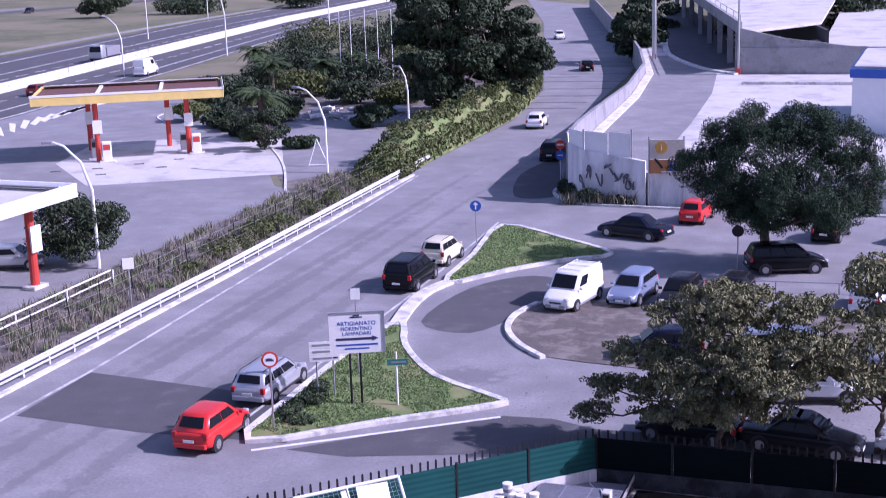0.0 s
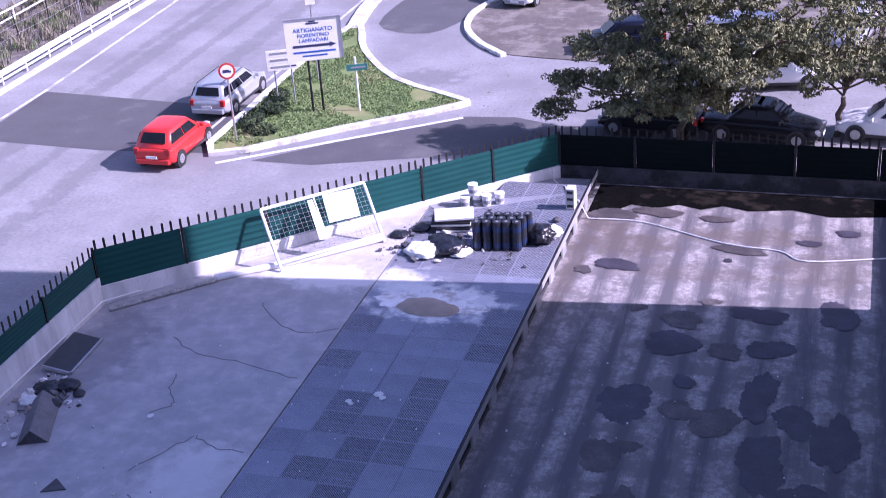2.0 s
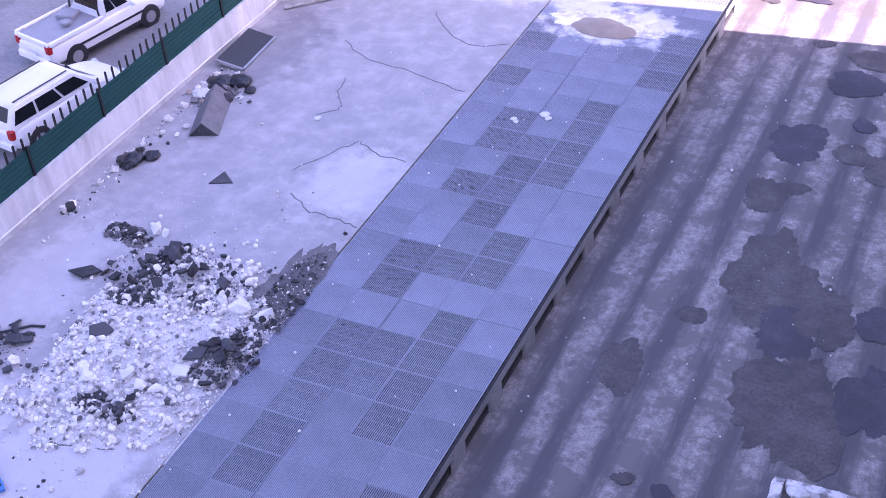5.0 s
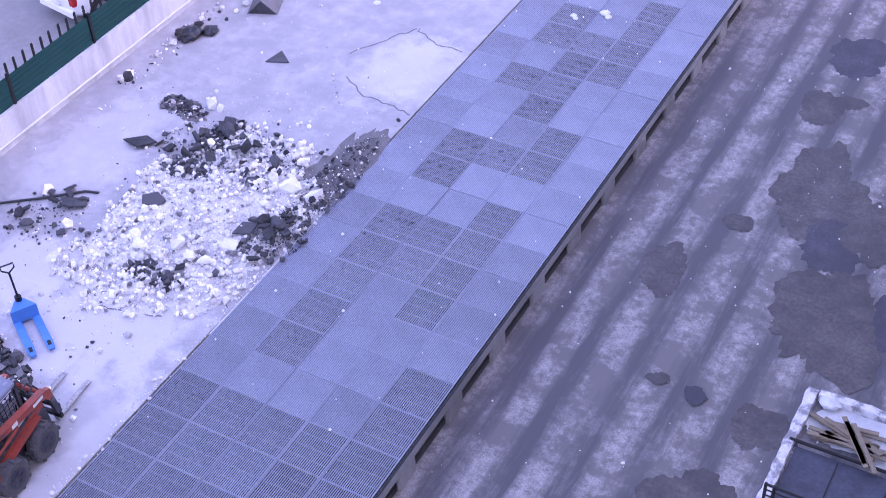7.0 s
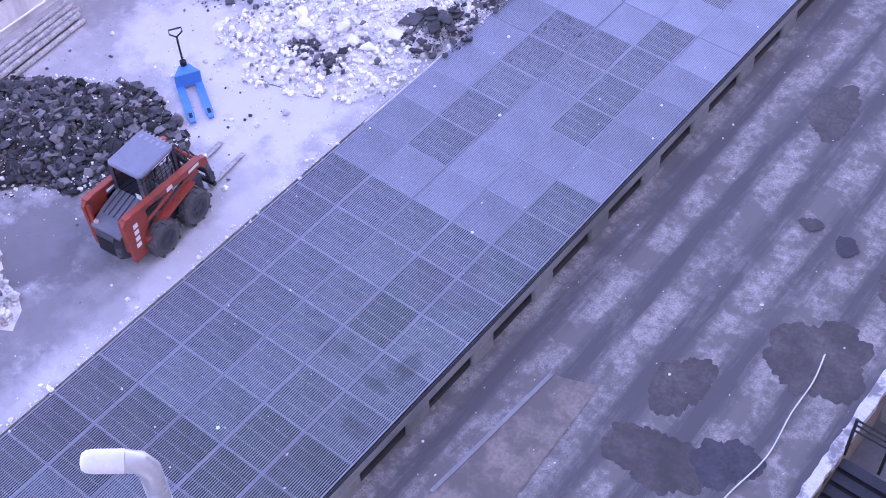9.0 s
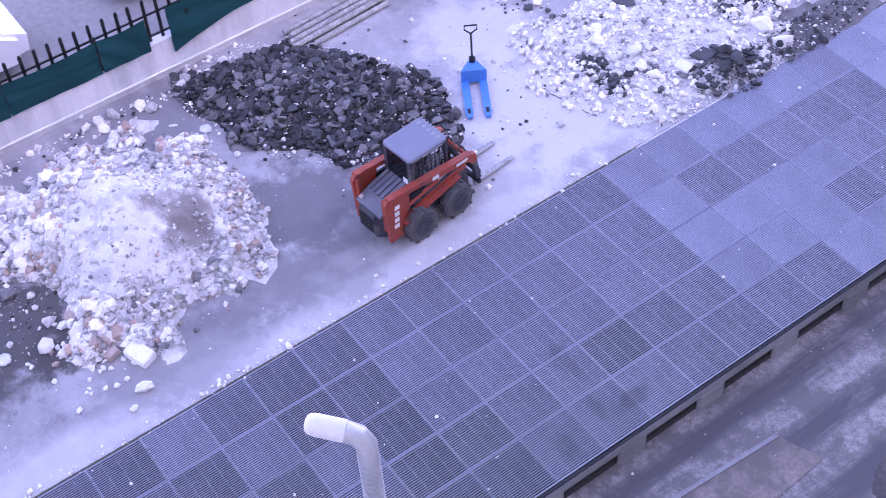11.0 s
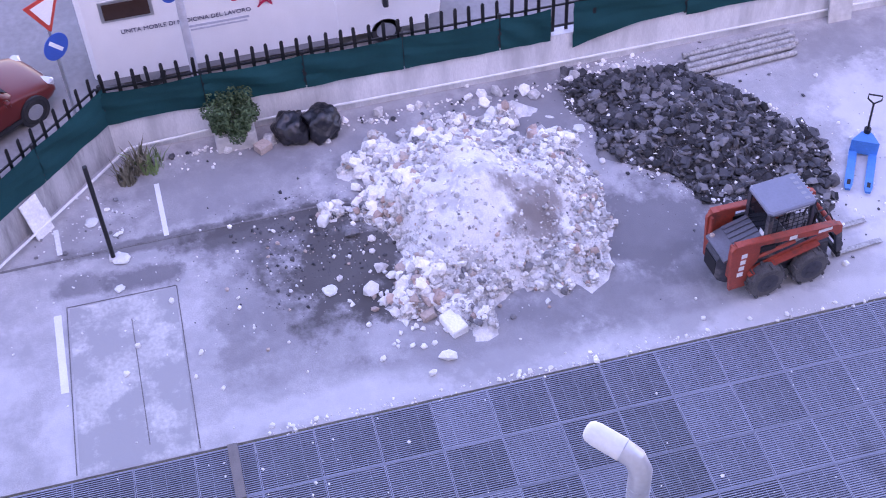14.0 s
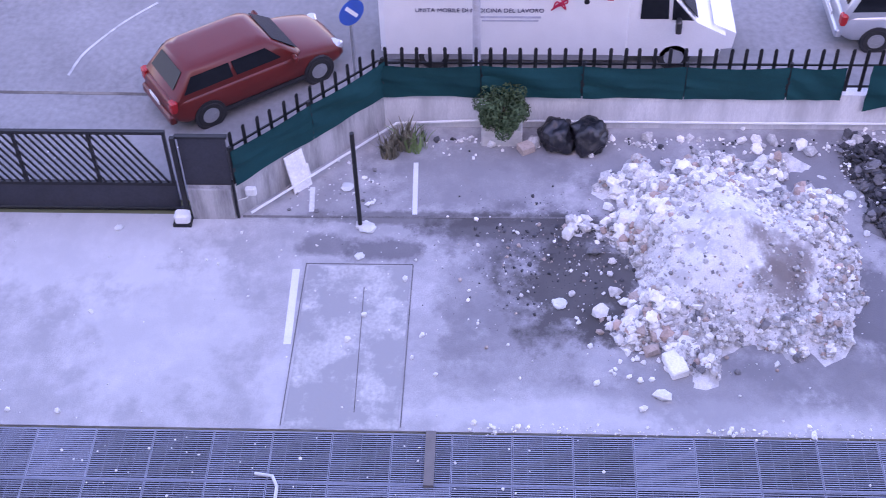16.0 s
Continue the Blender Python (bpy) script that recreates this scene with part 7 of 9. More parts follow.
part("cab", Mesh().loft([rounded(1.9, 3.7, 1.15, 0.8, 0.15), rounded(1.9, 3.75, 1.2, 1.8, 0.2), rounded(1.95, 3.45, 1.1, 2.9, 0.25)]), C_SILVER, truck, "", True)
part("windscreen", Mesh().plate([(3.78, -1.0, 1.8), (3.78, 1.0, 1.8), (3.55, 0.95, 2.7), (3.55, -0.95, 2.7)], 0.02), GLASS, truck)
part("tipper_body", Mesh().loft([rounded(-3.5, 1.6, 1.15, 0.95, 0.05), rounded(-3.6, 1.7, 1.25, 2.4, 0.05)]), GREY_ROOF, truck)
for x in (2.6, -1.2, -2.5):
    for s in (-1, 1):
        wheel(truck, x, s * 1.0, 0.5, 0.5, 0.35, side=s)

# mobile clinic van
VX = -9.75
clinic = thing("mobile_clinic_van", "white mobile clinic van with red graffiti beside the fence", "van", "", pose(VX, 35.0, 0))
part("box_body", Mesh().box((-1.1, -0.45, 1.68), (2.2, 5.4, 2.45), ch=0.12), C_WHITE, clinic)
part("skirt", Mesh().box((-1.1, -0.45, 0.42), (2.1, 5.3, 0.3)), GREY_ROOF, clinic)
cp = [(2.1, 0.4), (4.15, 0.4), (4.25, 0.95), (3.6, 1.3), (2.75, 2.35), (2.1, 2.42)]
cabm = Mesh().loft([[(x, y, z) for y, z in cp] for x in (-2.15, -0.04)])
part("cab", cabm, C_WHITE, clinic)
part("bonnet_rounding", Mesh().loft([[(-2.0, 4.0 + d, z) for d, z in ((0, 0.45), (0.45, 0.5), (0.5, 0.9), (0, 1.15))], [(-0.2, 4.0 + d, z) for d, z in ((0, 0.45), (0.45, 0.5), (0.5, 0.9), (0, 1.15))]]), C_WHITE, clinic)
part("side_window", Mesh().plate([(-0.03, 2.4, 1.4), (-0.03, 3.0, 1.4), (-0.03, 2.95, 2.1), (-0.03, 2.4, 2.15)], 0.012), GLASS, clinic)
part("quarter_window", Mesh().plate([(-0.03, 3.07, 1.38), (-0.03, 3.53, 1.36), (-0.03, 3.31, 1.62), (-0.03, 3.05, 1.95)], 0.012), GLASS, clinic)
part("windscreen", Mesh().plate([(-0.15, 3.62, 1.34), (-2.05, 3.62, 1.34), (-2.0, 2.87, 2.26), (-0.2, 2.87, 2.26)], 0.02), GLASS, clinic)
part("mirror", Mesh().box((0.14, 3.2, 1.35), (0.22, 0.12, 0.3), ch=0.03), BLACK_PL, clinic)
wf = part("window_frame", Mesh().box((0.012, -2.15, 2.18), (0.03, 1.08, 0.5)), STEEL, clinic)
part("pane", Mesh().box((0.035, -2.15, 2.18), (0.02, 0.94, 0.38)), glass_dark("brown_tinted_glass", (0.05, 0.03, 0.025)), wf)
side = lambda y, z: Matrix.Translation((0.012, y, z)) @ Matrix.Rotation(radians(90), 4, "Z") @ Matrix.Rotation(radians(90), 4, "X")
words("UNITA MOBILE DI MEDICINA DEL LAVORO", 0.142, INK, clinic, side(-1.0, 1.62))
part("round_emblem", Mesh().tube([(0, -1.25, 2.28), (0.012, -1.25, 2.28)], 0.15, 20), SIGN_BLUE, clinic)
for y, z, l_, h_ in ((-0.6, 2.3, 0.9, 0.09), (-0.6, 2.15, 0.9, 0.04), (-0.35, 1.45, 1.3, 0.05), (-0.35, 1.36, 1.2, 0.04), (0.75, 2.6, 0.3, 0.3)):
    part("printed_bar", Mesh().box((0.006, y, z), (0.01, l_, h_)), material("faded_print", (0.45, 0.47, 0.55), 0.7), clinic)
GRAF = material("red_graffiti", (0.5, 0.02, 0.07), 0.6, bump=0)
rg = random.Random(4)
for cy, cz, n, sc in ((0.3, 2.1, 11, 0.45), (0.55, 1.8, 9, 0.35), (1.6, 2.05, 10, 0.32)):
    pts = [(0.016, cy + rg.uniform(-1, 1) * sc, cz + rg.uniform(-0.5, 0.5) * sc) for _ in range(n)]
    fine_line = [(0.016, *p) for p in smooth_line([p[1:] for p in pts], 4)]
    part("graffiti", Mesh().tube(fine_line, 0.016, 5), GRAF, clinic, "red spray scrawl")
part("fuel_cap", Mesh().tube([(0, 1.25, 1.85), (0.015, 1.25, 1.85)], 0.06, 14), BLACK, clinic)
for y in (-2.0, 3.2):
    for x in (-0.15, -2.05):
        wl = wheel(clinic, x, y, 0.36, 0.36, 0.22)
        wl.matrix_local = pose(x, y, 0.36, 0, 0, 90)

# ---- trees, hedges and grass ----
def limb(mesh, a, b, r0, r1, rng, bend=0.12, n=5):
    a, b = Vector(a), Vector(b)
    l_ = (b - a).length
    pts = [a.lerp(b, k / n) + (Vector((rng.gauss(0, 1), rng.gauss(0, 1), rng.gauss(0, 0.5))) * l_ * bend * 0.5 if 0 < k < n else Vector()) for k in range(n + 1)]
    mesh.tube(pts, [r0 + (r1 - r0) * k / n for k in range(n + 1)], 7)
    return pts


def tree(name, label, base, height, radius, mat, leaves, size, seed, crown_lo, clumps, squash=1.0, lean=(0, 0), trunk_r=0.16, droop=0.25, umbrella=False, clump_r=0.2):
    rng = random.Random(seed)
    t = thing(name, label, "tree", "", pose(*base, 0))
    tr = Mesh()
    fork = Vector((lean[0] * 0.4, lean[1] * 0.4, crown_lo * 0.9))
    limb(tr, (0, 0, -0.1), fork, trunk_r * 1.25, trunk_r * 0.85, rng, 0.06)
    centres = []
    cz = (crown_lo + height) / 2
    rz = (height - crown_lo) / 2
    for k in range(clumps):
        a = 2.399 * k + rng.uniform(-0.4, 0.4)
        q = ((k + 0.5) / clumps) ** 0.5
        rr = q * radius * rng.uniform(0.82, 1.05)
        if umbrella:
            z = cz - rz * 0.25 + rz * 1.1 * (1 - q * q) + rng.uniform(-0.7, 0.25) * rz * 0.7
        else:
            z = cz + rng.uniform(-0.95, 0.95) * rz * (1 - q * q * 0.75) ** 0.5
        c = radius * clump_r * rng.uniform(0.7, 1.35)
        p = Vector((lean[0] + rr * math.cos(a), lean[1] + rr * math.sin(a) * squash, min(z, height - c * 0.5)))
        centres.append((*p, c * 1.25, c * 1.25, c * 0.75))
        if k % 2 == 0 or k < 8:
            limb(tr, fork.lerp(Vector((lean[0], lean[1], cz)), rng.uniform(0, 0.5)), p, trunk_r * 0.42, 0.025, rng)
    part("trunk", tr, BARK, t, "", True)
    part("crown", leaf_cloud(centres, leaves, size, seed, 0.6, droop), mat, t)
    return t


def massed_tree(name, label, base, mat, masses, tuft, spread, leaves, size, seed, trunk_r, fork_z, droop=0.0, flat=0.75):
    """Tree whose crown is built of branch masses (x, y, z, r, rz), each carrying many tufts of leaves."""
    rng = random.Random(seed)
    t = thing(name, label, "tree", "", pose(*base, 0))
    tr = Mesh()
    fork = Vector((0.1, 0, fork_z))
    limb(tr, (0, 0, -0.1), fork, trunk_r * 1.3, trunk_r * 0.9, rng, 0.06)
    centres = []
    for x, y, z, r, rz in masses:
        limb(tr, fork, (x, y, z - rz * 0.3), trunk_r * 0.5, 0.03, rng)
        for k in range(max(4, int(spread * r * r))):
            d = Vector((rng.gauss(0, 1), rng.gauss(0, 1), rng.gauss(0.25, 0.9))).normalized()
            q = rng.uniform(0.45, 1.05) if tuft < 0.4 else rng.uniform(0.55, 1.06)
            c = tuft * rng.uniform(0.6, 1.35)
            centres.append((x + d.x * r * q, y + d.y * r * q, z + d.z * rz * q, c, c, c * flat))
            if k % 7 == 0:
                limb(tr, (x, y, z - rz * 0.3), centres[-1][:3], 0.035, 0.012, rng, n=3)
    part("trunk", tr, BARK, t, "", True)
    part("crown", leaf_cloud(centres, leaves, size, seed, 0.6, droop), mat, t)
    return t


massed_tree("pine_tree", "broad dark umbrella pine with a leaning trunk", (6.1, 110.2), LEAF_PINE, [(0.9, 0, 5.7, 3.3, 2.5), (-3.5, 0, 5.6, 1.7, 1.3), (-2.2, -0.8, 4.3, 1.6, 1.2), (-2.4, 1.0, 7.0, 1.4, 1.1), (-0.6, 0, 7.9, 1.6, 1.1), (2.2, 0.5, 8.0, 1.6, 1.1), (4.3, 0.3, 6.9, 1.8, 1.3), (5.4, 0, 5.2, 1.7, 1.4), (3.6, -2.0, 3.9, 1.8, 1.3), (1.0, -2.2, 4.6, 1.8, 1.3), (0.2, -1.2, 3.0, 1.7, 1.0), (2.9, 0.8, 2.8, 1.7, 1.0), (5.0, 1.2, 3.4, 1.5, 1.1), (-1.5, 0.6, 3.1, 1.3, 0.8)], 0.42, 26, 230000, 0.055, 3, 0.27, 2.0, 0.0, 0.85)
# leafy tree's boughs near y -2 are added to shade the fence corner
massed_tree("leafy_tree", "spreading leafy tree with drooping olive foliage", (7.7, 80.9), LEAF_MID, [(0.2, 0, 5.9, 1.9, 0.5), (2.5, 0.2, 5.7, 1.6, 0.4), (-1.6, 0.2, 5.1, 1.3, 0.4), (0.6, -0.4, 4.8, 2.1, 0.6), (3.1, 0, 4.5, 1.3, 0.4), (-3.0, 0, 3.7, 1.4, 0.4), (-0.9, -0.7, 3.6, 1.9, 0.6), (1.9, -0.5, 3.5, 1.6, 0.5), (3.6, 0.3, 3.3, 0.9, 0.4), (-3.9, 0, 2.2, 1.3, 0.35), (-1.9, 0, 2.4, 1.5, 0.4), (0.2, -0.6, 2.5, 1.4, 0.5), (-4.7, 0, 1.2, 0.9, 0.3), (-2.6, 0.2, 1.4, 0.8, 0.3), (1.7, 0, 1.8, 1.0, 0.4), (4.3, 0, 5.4, 0.8, 0.25), (0.9, -1.9, 4.3, 1.5, 0.45), (2.3, -2.2, 3.6, 1.4, 0.4), (-0.6, -2.0, 3.2, 1.3, 0.4), (3.6, -1.6, 4.6, 1.2, 0.4), (0.3, -2.0, 2.4, 1.3, 0.45), (-1.2, -2.0, 2.0, 1.0, 0.4), (1.4, -2.2, 3.9, 1.3, 0.5)], 0.26, 24, 50000, 0.08, 5, 0.12, 1.5, 0.5, 0.5)
tree("leafy_tree", "small leafy tree behind the fence", (13.2, 82.2), 4.9, 2.7, LEAF_MID, 5200, 0.11, 6, 1.7, 30, 0.9, (0.4, 0), 0.11, 0.5, False, 0.18)
tree("leafy_tree", "leafy parking tree partly hidden by its neighbour", (14.5, 90.0), 6.0, 3.4, LEAF_MID, 7000, 0.13, 16, 2.2, 36, 0.9, (0.4, 0), 0.12, 0.5, False, 0.18)
tree("large_tree", "large dense dark green roadside tree", (-31.6, 166), 17.5, 6.0, LEAF_DK, 34000, 0.26, 7, 0.6, 80, 0.9, (0, 0), 0.35, 0.2, False, 0.2)
tree("large_tree", "dense dark green tree beside the road", (-27.2, 173), 14.0, 4.4, LEAF_DK, 17000, 0.26, 8, 1.0, 50, 0.9, (0, 0), 0.3, 0.2, False, 0.22)
tree("shrub", "dense rounded dark green shrub beside a lamp post", (-33.8, 102.0), 4.1, 2.7, LEAF_DK, 11000, 0.12, 9, 0.2, 44, 1.0, (0, 0), 0.08, 0.1, False, 0.26)
tree("shrub", "rounded shrub beside the palm", (-42.6, 144.6), 3.8, 2.0, LEAF_DK, 6000, 0.14, 10, 0.2, 24, 1.0, (0, 0), 0.07, 0.1, False, 0.3)
for k, (x, y, r, h) in enumerate(((-62, 176, 3.4, 3.4), (-56, 184, 3.2, 3.2), (-51, 190, 3.0, 3.6), (-58, 200, 3.6, 4.2), (-66, 205, 3.8, 4.0), (-50, 205, 3.5, 4.5), (-74, 220, 4.5, 5.0), (-60, 222, 4.5, 5.5), (-46, 215, 4.0, 5.0), (-42, 178, 2.6, 2.6), (-52, 168, 2.0, 2.2), (-66, 192, 3.0, 3.2), (-40, 198, 3.5, 5.0), (-83, 245, 5, 5.5), (-68, 250, 5, 6), (-38, 160, 1.8, 2.2), (-57, 164, 1.6, 1.8), (-60, 162, 1.7, 1.9), (-54.5, 158.5, 1.6, 1.7), (-51.5, 156, 1.5, 1.6), (-48.8, 152.6, 1.3, 1.2), (-46.5, 150.2, 1.2, 1.1), (-39.6, 146.2, 1.2, 0.9), (-62.5, 172, 2.2, 2.4), (-56, 172, 2.2, 2.6), (-50, 163, 1.8, 1.8), (-48, 178, 2.4, 2.8), (-70, 236, 5, 6))):
    tree("shrub", "overgrown green shrub on the planted verge", (x, y), h, r, LEAF_IVY if k % 4 == 1 else LEAF_DK, 2600, 0.24, 30 + k, 0.2, 18, 1.0, (0, 0), 0.08, 0.1, False, 0.36)
for k, (x, y, h, r) in enumerate(((-29, 262, 9, 4.0), (3.5, 258, 13, 5.5), (10, 270, 12, 6), (20, 262, 12, 6), (-24, 226, 9.5, 3.4), (-190, 345, 6, 5), (-172, 360, 4, 8), (-150, 380, 5, 7), (-210, 380, 6, 5), (30, 300, 12, 8), (-14, 300, 10, 6))):
    tree("distant_tree", "distant dark green tree", (x, y), h, r, LEAF_DK, 3600, 0.42, 70 + k, 1.0, 22, 1.0, (0, 0), 0.2, 0.1, False, 0.32)


def palm(x, y, h, seed, r=2.6):
    rng = random.Random(seed)
    t = thing("palm_tree", "palm tree with arching green fronds", "palm", "palms", pose(x, y, 0))
    part("trunk", Mesh().tube([(0, 0, -0.1), (0.05, 0, h * 0.5), (0.0, 0.05, h)], [0.32, 0.25, 0.28], 9), BARK, t, "", True)
    for k in range(26):
        a, lift = 2.399 * k, rng.uniform(0.1, 1.25)
        pts = []
        for i in range(7):
            s = i / 6
            pts.append(Vector((math.cos(a) * r * s * math.cos(lift * (1 - s * 0.8)), math.sin(a) * r * s * math.cos(lift * (1 - s * 0.8)), h + r * (math.sin(lift) * s - 0.75 * s * s))))
        fr = Mesh()
        side = Vector((-math.sin(a), math.cos(a), 0))
        for i in range(6):
            for j in range(3):
                p = pts[i].lerp(pts[i + 1], j / 3)
                d = (pts[i + 1] - pts[i]).normalized()
                w = 0.5 * math.sin(math.pi * min(0.97, (i + j / 3) / 6 * 0.9 + 0.1))
                for s in (-1, 1):
                    q = p + side * s * w + d * 0.22 - Vector((0, 0, w * 0.35))
                    fr.add([p, p + d * 0.2, q + d * 0.1, q], [(0, 1, 2, 3)])
        part("frond", fr, LEAF_PALM, t)
    return t


palm(-45.5, 150.0, 4.2, 1, 3.2)
for k, (x, y, h) in enumerate(((-63, 188, 3.4), (-58, 193, 3.0), (-55, 198, 3.2), (-47, 195, 3.6), (-69, 198, 3.0), (-75, 207, 3.4))):
    palm(x, y, h, 10 + k, 2.8)

# ivy-covered bank along the road
bank_line = smooth_line([(-26.3, 133), (-26.8, 140), (-26.9, 150), (-27.0, 160), (-27.4, 170), (-30.5, 190), (-35, 207)], 5)
ivy = thing("ivy_hedge", "long ivy-covered hedge bank beside the road", "hedge")
core = Mesh()
rings = []
for i, (x, y) in enumerate(bank_line):
    h = 2.9 * min(1.0, 0.25 + i * 0.16) * (1 + 0.15 * math.sin(i * 1.7))
    rings.append([(x + 1.9, y, -0.05), (x + 1.5, y, h * 0.6), (x + 0.5, y, h), (x - 0.9, y, h * 0.95), (x - 1.9, y, h * 0.5), (x - 2.2, y, -0.05)])
core.loft(rings)
part("core", core, GRASS, ivy)
cl = []
for ring in rings:
    for p in ring[1:5]:
        cl.append((p[0], p[1], p[2], 0.75, 1.0, 0.55))
    cl.append((ring[1][0] + 0.2, ring[1][1], ring[1][2] * 0.4, 0.5, 1.0, 0.7))
part("leaves", leaf_cloud(cl, 26000, 0.17, 21, 0.5, 0.3), LEAF_IVY, ivy)
rv = random.Random(31)
tufts = [(rv.uniform(-30.8, -25.0), rv.uniform(74, 134), 0.55) for _ in range(420)]
weeds("verge_weeds", "tall dry weeds on the road verge", tufts, DRY, 8, 0.6, 26)
weeds("verge_weeds", "green weeds on the road verge", tufts[:150], BLADE, 9, 0.45, 26)
bushy = [(-26.4 + rv.uniform(-1.0, 1.0), y, 0.4, 0.7, 0.8, 0.5) for y in [rv.uniform(100, 132) for _ in range(42)]]
tagged(part("verge_scrub", leaf_cloud(bushy, 7000, 0.1, 23), LEAF_IVY), "thin green scrub along the wire fence", "scrub", kind="stuff")


def inside(x, y, poly):
    c = False
    for i in range(len(poly)):
        (x0, y0), (x1, y1) = poly[i - 1], poly[i]
        if (y0 > y) != (y1 > y) and x < (x1 - x0) * (y - y0) / (y1 - y0) + x0:
            c = not c
    return c


for outline, lab, n in ((island_low, "short green grass on the lower island", 17000), (island_up, "short green grass on the upper island", 14000)):
    x0, x1 = min(p[0] for p in outline), max(p[0] for p in outline)
    y0, y1 = min(p[1] for p in outline), max(p[1] for p in outline)
    mesh = Mesh()
    while len(mesh.f) < n:
        x, y = rv.uniform(x0, x1), rv.uniform(y0, y1)
        if inside(x, y, outline) and noise.noise((x * 0.7, y * 0.7, 3)) > -0.28:
            a, h = rv.uniform(0, 6.28), rv.uniform(0.03, 0.085)
            o = len(mesh.v)
            mesh.v += [(x, y, 0.11), (x + 0.09 * math.cos(a), y + 0.09 * math.sin(a), 0.11), (x + rv.gauss(0.03, 0.05), y + rv.gauss(0, 0.05), 0.12 + h)]
            mesh.f.append((o, o + 1, o + 2))
    tagged(part("island_grass", mesh, BLADE), lab, "grass", kind="stuff")
tagged(part("island_shrubs", leaf_cloud([(-9.6, 80.6, 0.3, 0.5, 0.8, 0.3), (-9.2, 82.0, 0.35, 0.6, 0.8, 0.35), (-8.8, 79.6, 0.25, 0.8, 0.5, 0.2), (-9.6, 83.4, 0.25, 0.5, 0.6, 0.3)], 2600, 0.07, 29), LEAF_DK), "low leafy plants at the tip of the island", "plant", kind="stuff")
weeds("wall_scrub", "dry scrub at the foot of the graffiti wall", [(-9.2 + 0.6 * k, 124.9 - 0.0 * k, 0.5) for k in range(9)], DRY, 13, 0.9, 40)
tagged(part("wall_scrub_leaves", leaf_cloud([(-10.2, 129.0, 0.5, 0.5, 1.2, 0.5), (-9.0, 126.6, 0.6, 0.7, 0.7, 0.6), (-7.4, 125.0, 0.6, 1.0, 0.4, 0.6), (-5.2, 124.9, 0.4, 1.0, 0.3, 0.4)], 3000, 0.11, 33), LEAF_DK), "dark bushes at the foot of the graffiti wall", "scrub", kind="stuff")
fallen = Mesh()
for k in range(700):
    x, y = rv.uniform(-3.5, 14), rv.uniform(79, 97)
    a = rv.uniform(0, 6.28)
    z = 0.042 if 91.5 < y < 99 and x > -2 else 0.012
    fallen.add([(x, y, z), (x + 0.1 * math.cos(a), y + 0.1 * math.sin(a), z + 0.01), (x + 0.05 * math.cos(a + 1), y + 0.05 * math.sin(a + 1), z + 0.02)], [(0, 1, 2)])
tagged(part("fallen_leaves", fallen, DRY), "dry leaves fallen round the parking trees", "leaves", kind="stuff")

# ---- guard rail, lamps and signs ----
gr = thing("guard_rail", "long steel guard rail beside the road", "guard rail")
WAVE = [(-0.02, 0.42), (0.04, 0.47), (0.04, 0.52), (-0.02, 0.57), (0.04, 0.62), (0.04, 0.67), (-0.02, 0.72), (-0.04, 0.72), (-0.04, 0.42)]
gx = lambda y: np.interp(y, [-60, 60, 100, 137], [-23.45, -23.45, -23.6, -24.7])
for y0 in range(40, 137, 8):
    part("beam", Mesh().loft([[(gx(y) + o, y, h) for o, h in WAVE] for y in (y0, y0 + 4, min(y0 + 8, 137))]), RAIL, gr)
post = Mesh().box((0, 0, 0.33), (0.1, 0.12, 0.7)).data("post", RAIL)
for y in range(40, 137, 2):
    piece("post", post, gr, Matrix.Translation((float(gx(y)) - 0.1, y, 0)))
part("lower_rail", Mesh().loft([[(gx(y) + o, y, h) for o, h in ((-0.03, 0.24), (0.02, 0.24), (0.02, 0.34), (-0.03, 0.34))] for y in (40, 70, 100, 137)]), RAIL, gr)
wf_ = thing("wire_fence", "sagging wire mesh fence on thin posts beside the verge", "fence")
for y in range(78, 134, 3):
    part("post", Mesh().tube([(-26.6 + 0.1 * math.sin(y), y, 0), (-26.6 + 0.12 * math.sin(y * 2), y, 1.55)], 0.03, 6), BLACK, wf_)
for z in (0.5, 1.0, 1.45):
    part("wire", Mesh().tube([(-26.6, y, z - 0.05 * ((y // 3) % 2)) for y in range(78, 134, 3)], 0.012, 4), STEEL, wf_)
low = thing("low_rail", "white pipe rail beside the petrol station", "rail")
for z in (0.45, 0.9):
    part("pipe", Mesh().tube([(-28.6, 84, z), (-28.9, 97.5, z)], 0.05, 6), WHITE, low)
for y in (84, 88.5, 93, 97.5):
    part("post", Mesh().tube([(-28.75, y, 0), (-28.75, y, 0.95)], 0.05, 6), WHITE, low)


def street_lamp(x, y, h, arm, label="white curved street lamp"):
    t = thing("street_lamp", label, "lamp", "street lamps", pose(x, y, 0))
    pts = [(0, 0, -0.05), (0, 0, h * 0.62), (arm[0] * 0.25, arm[1] * 0.25, h * 0.84), (arm[0] * 0.7, arm[1] * 0.7, h * 0.97), (arm[0], arm[1], h)]
    part("mast", Mesh().tube(pts, [0.12, 0.1, 0.08, 0.07, 0.06], 8), WHITE, t)
    part("lantern", Mesh().box((arm[0] * 1.15, arm[1] * 1.15, h), (0.7, 0.32, 0.16), r=math.degrees(math.atan2(arm[1], arm[0])), ch=0.05), GREY_ROOF, t)
    return t


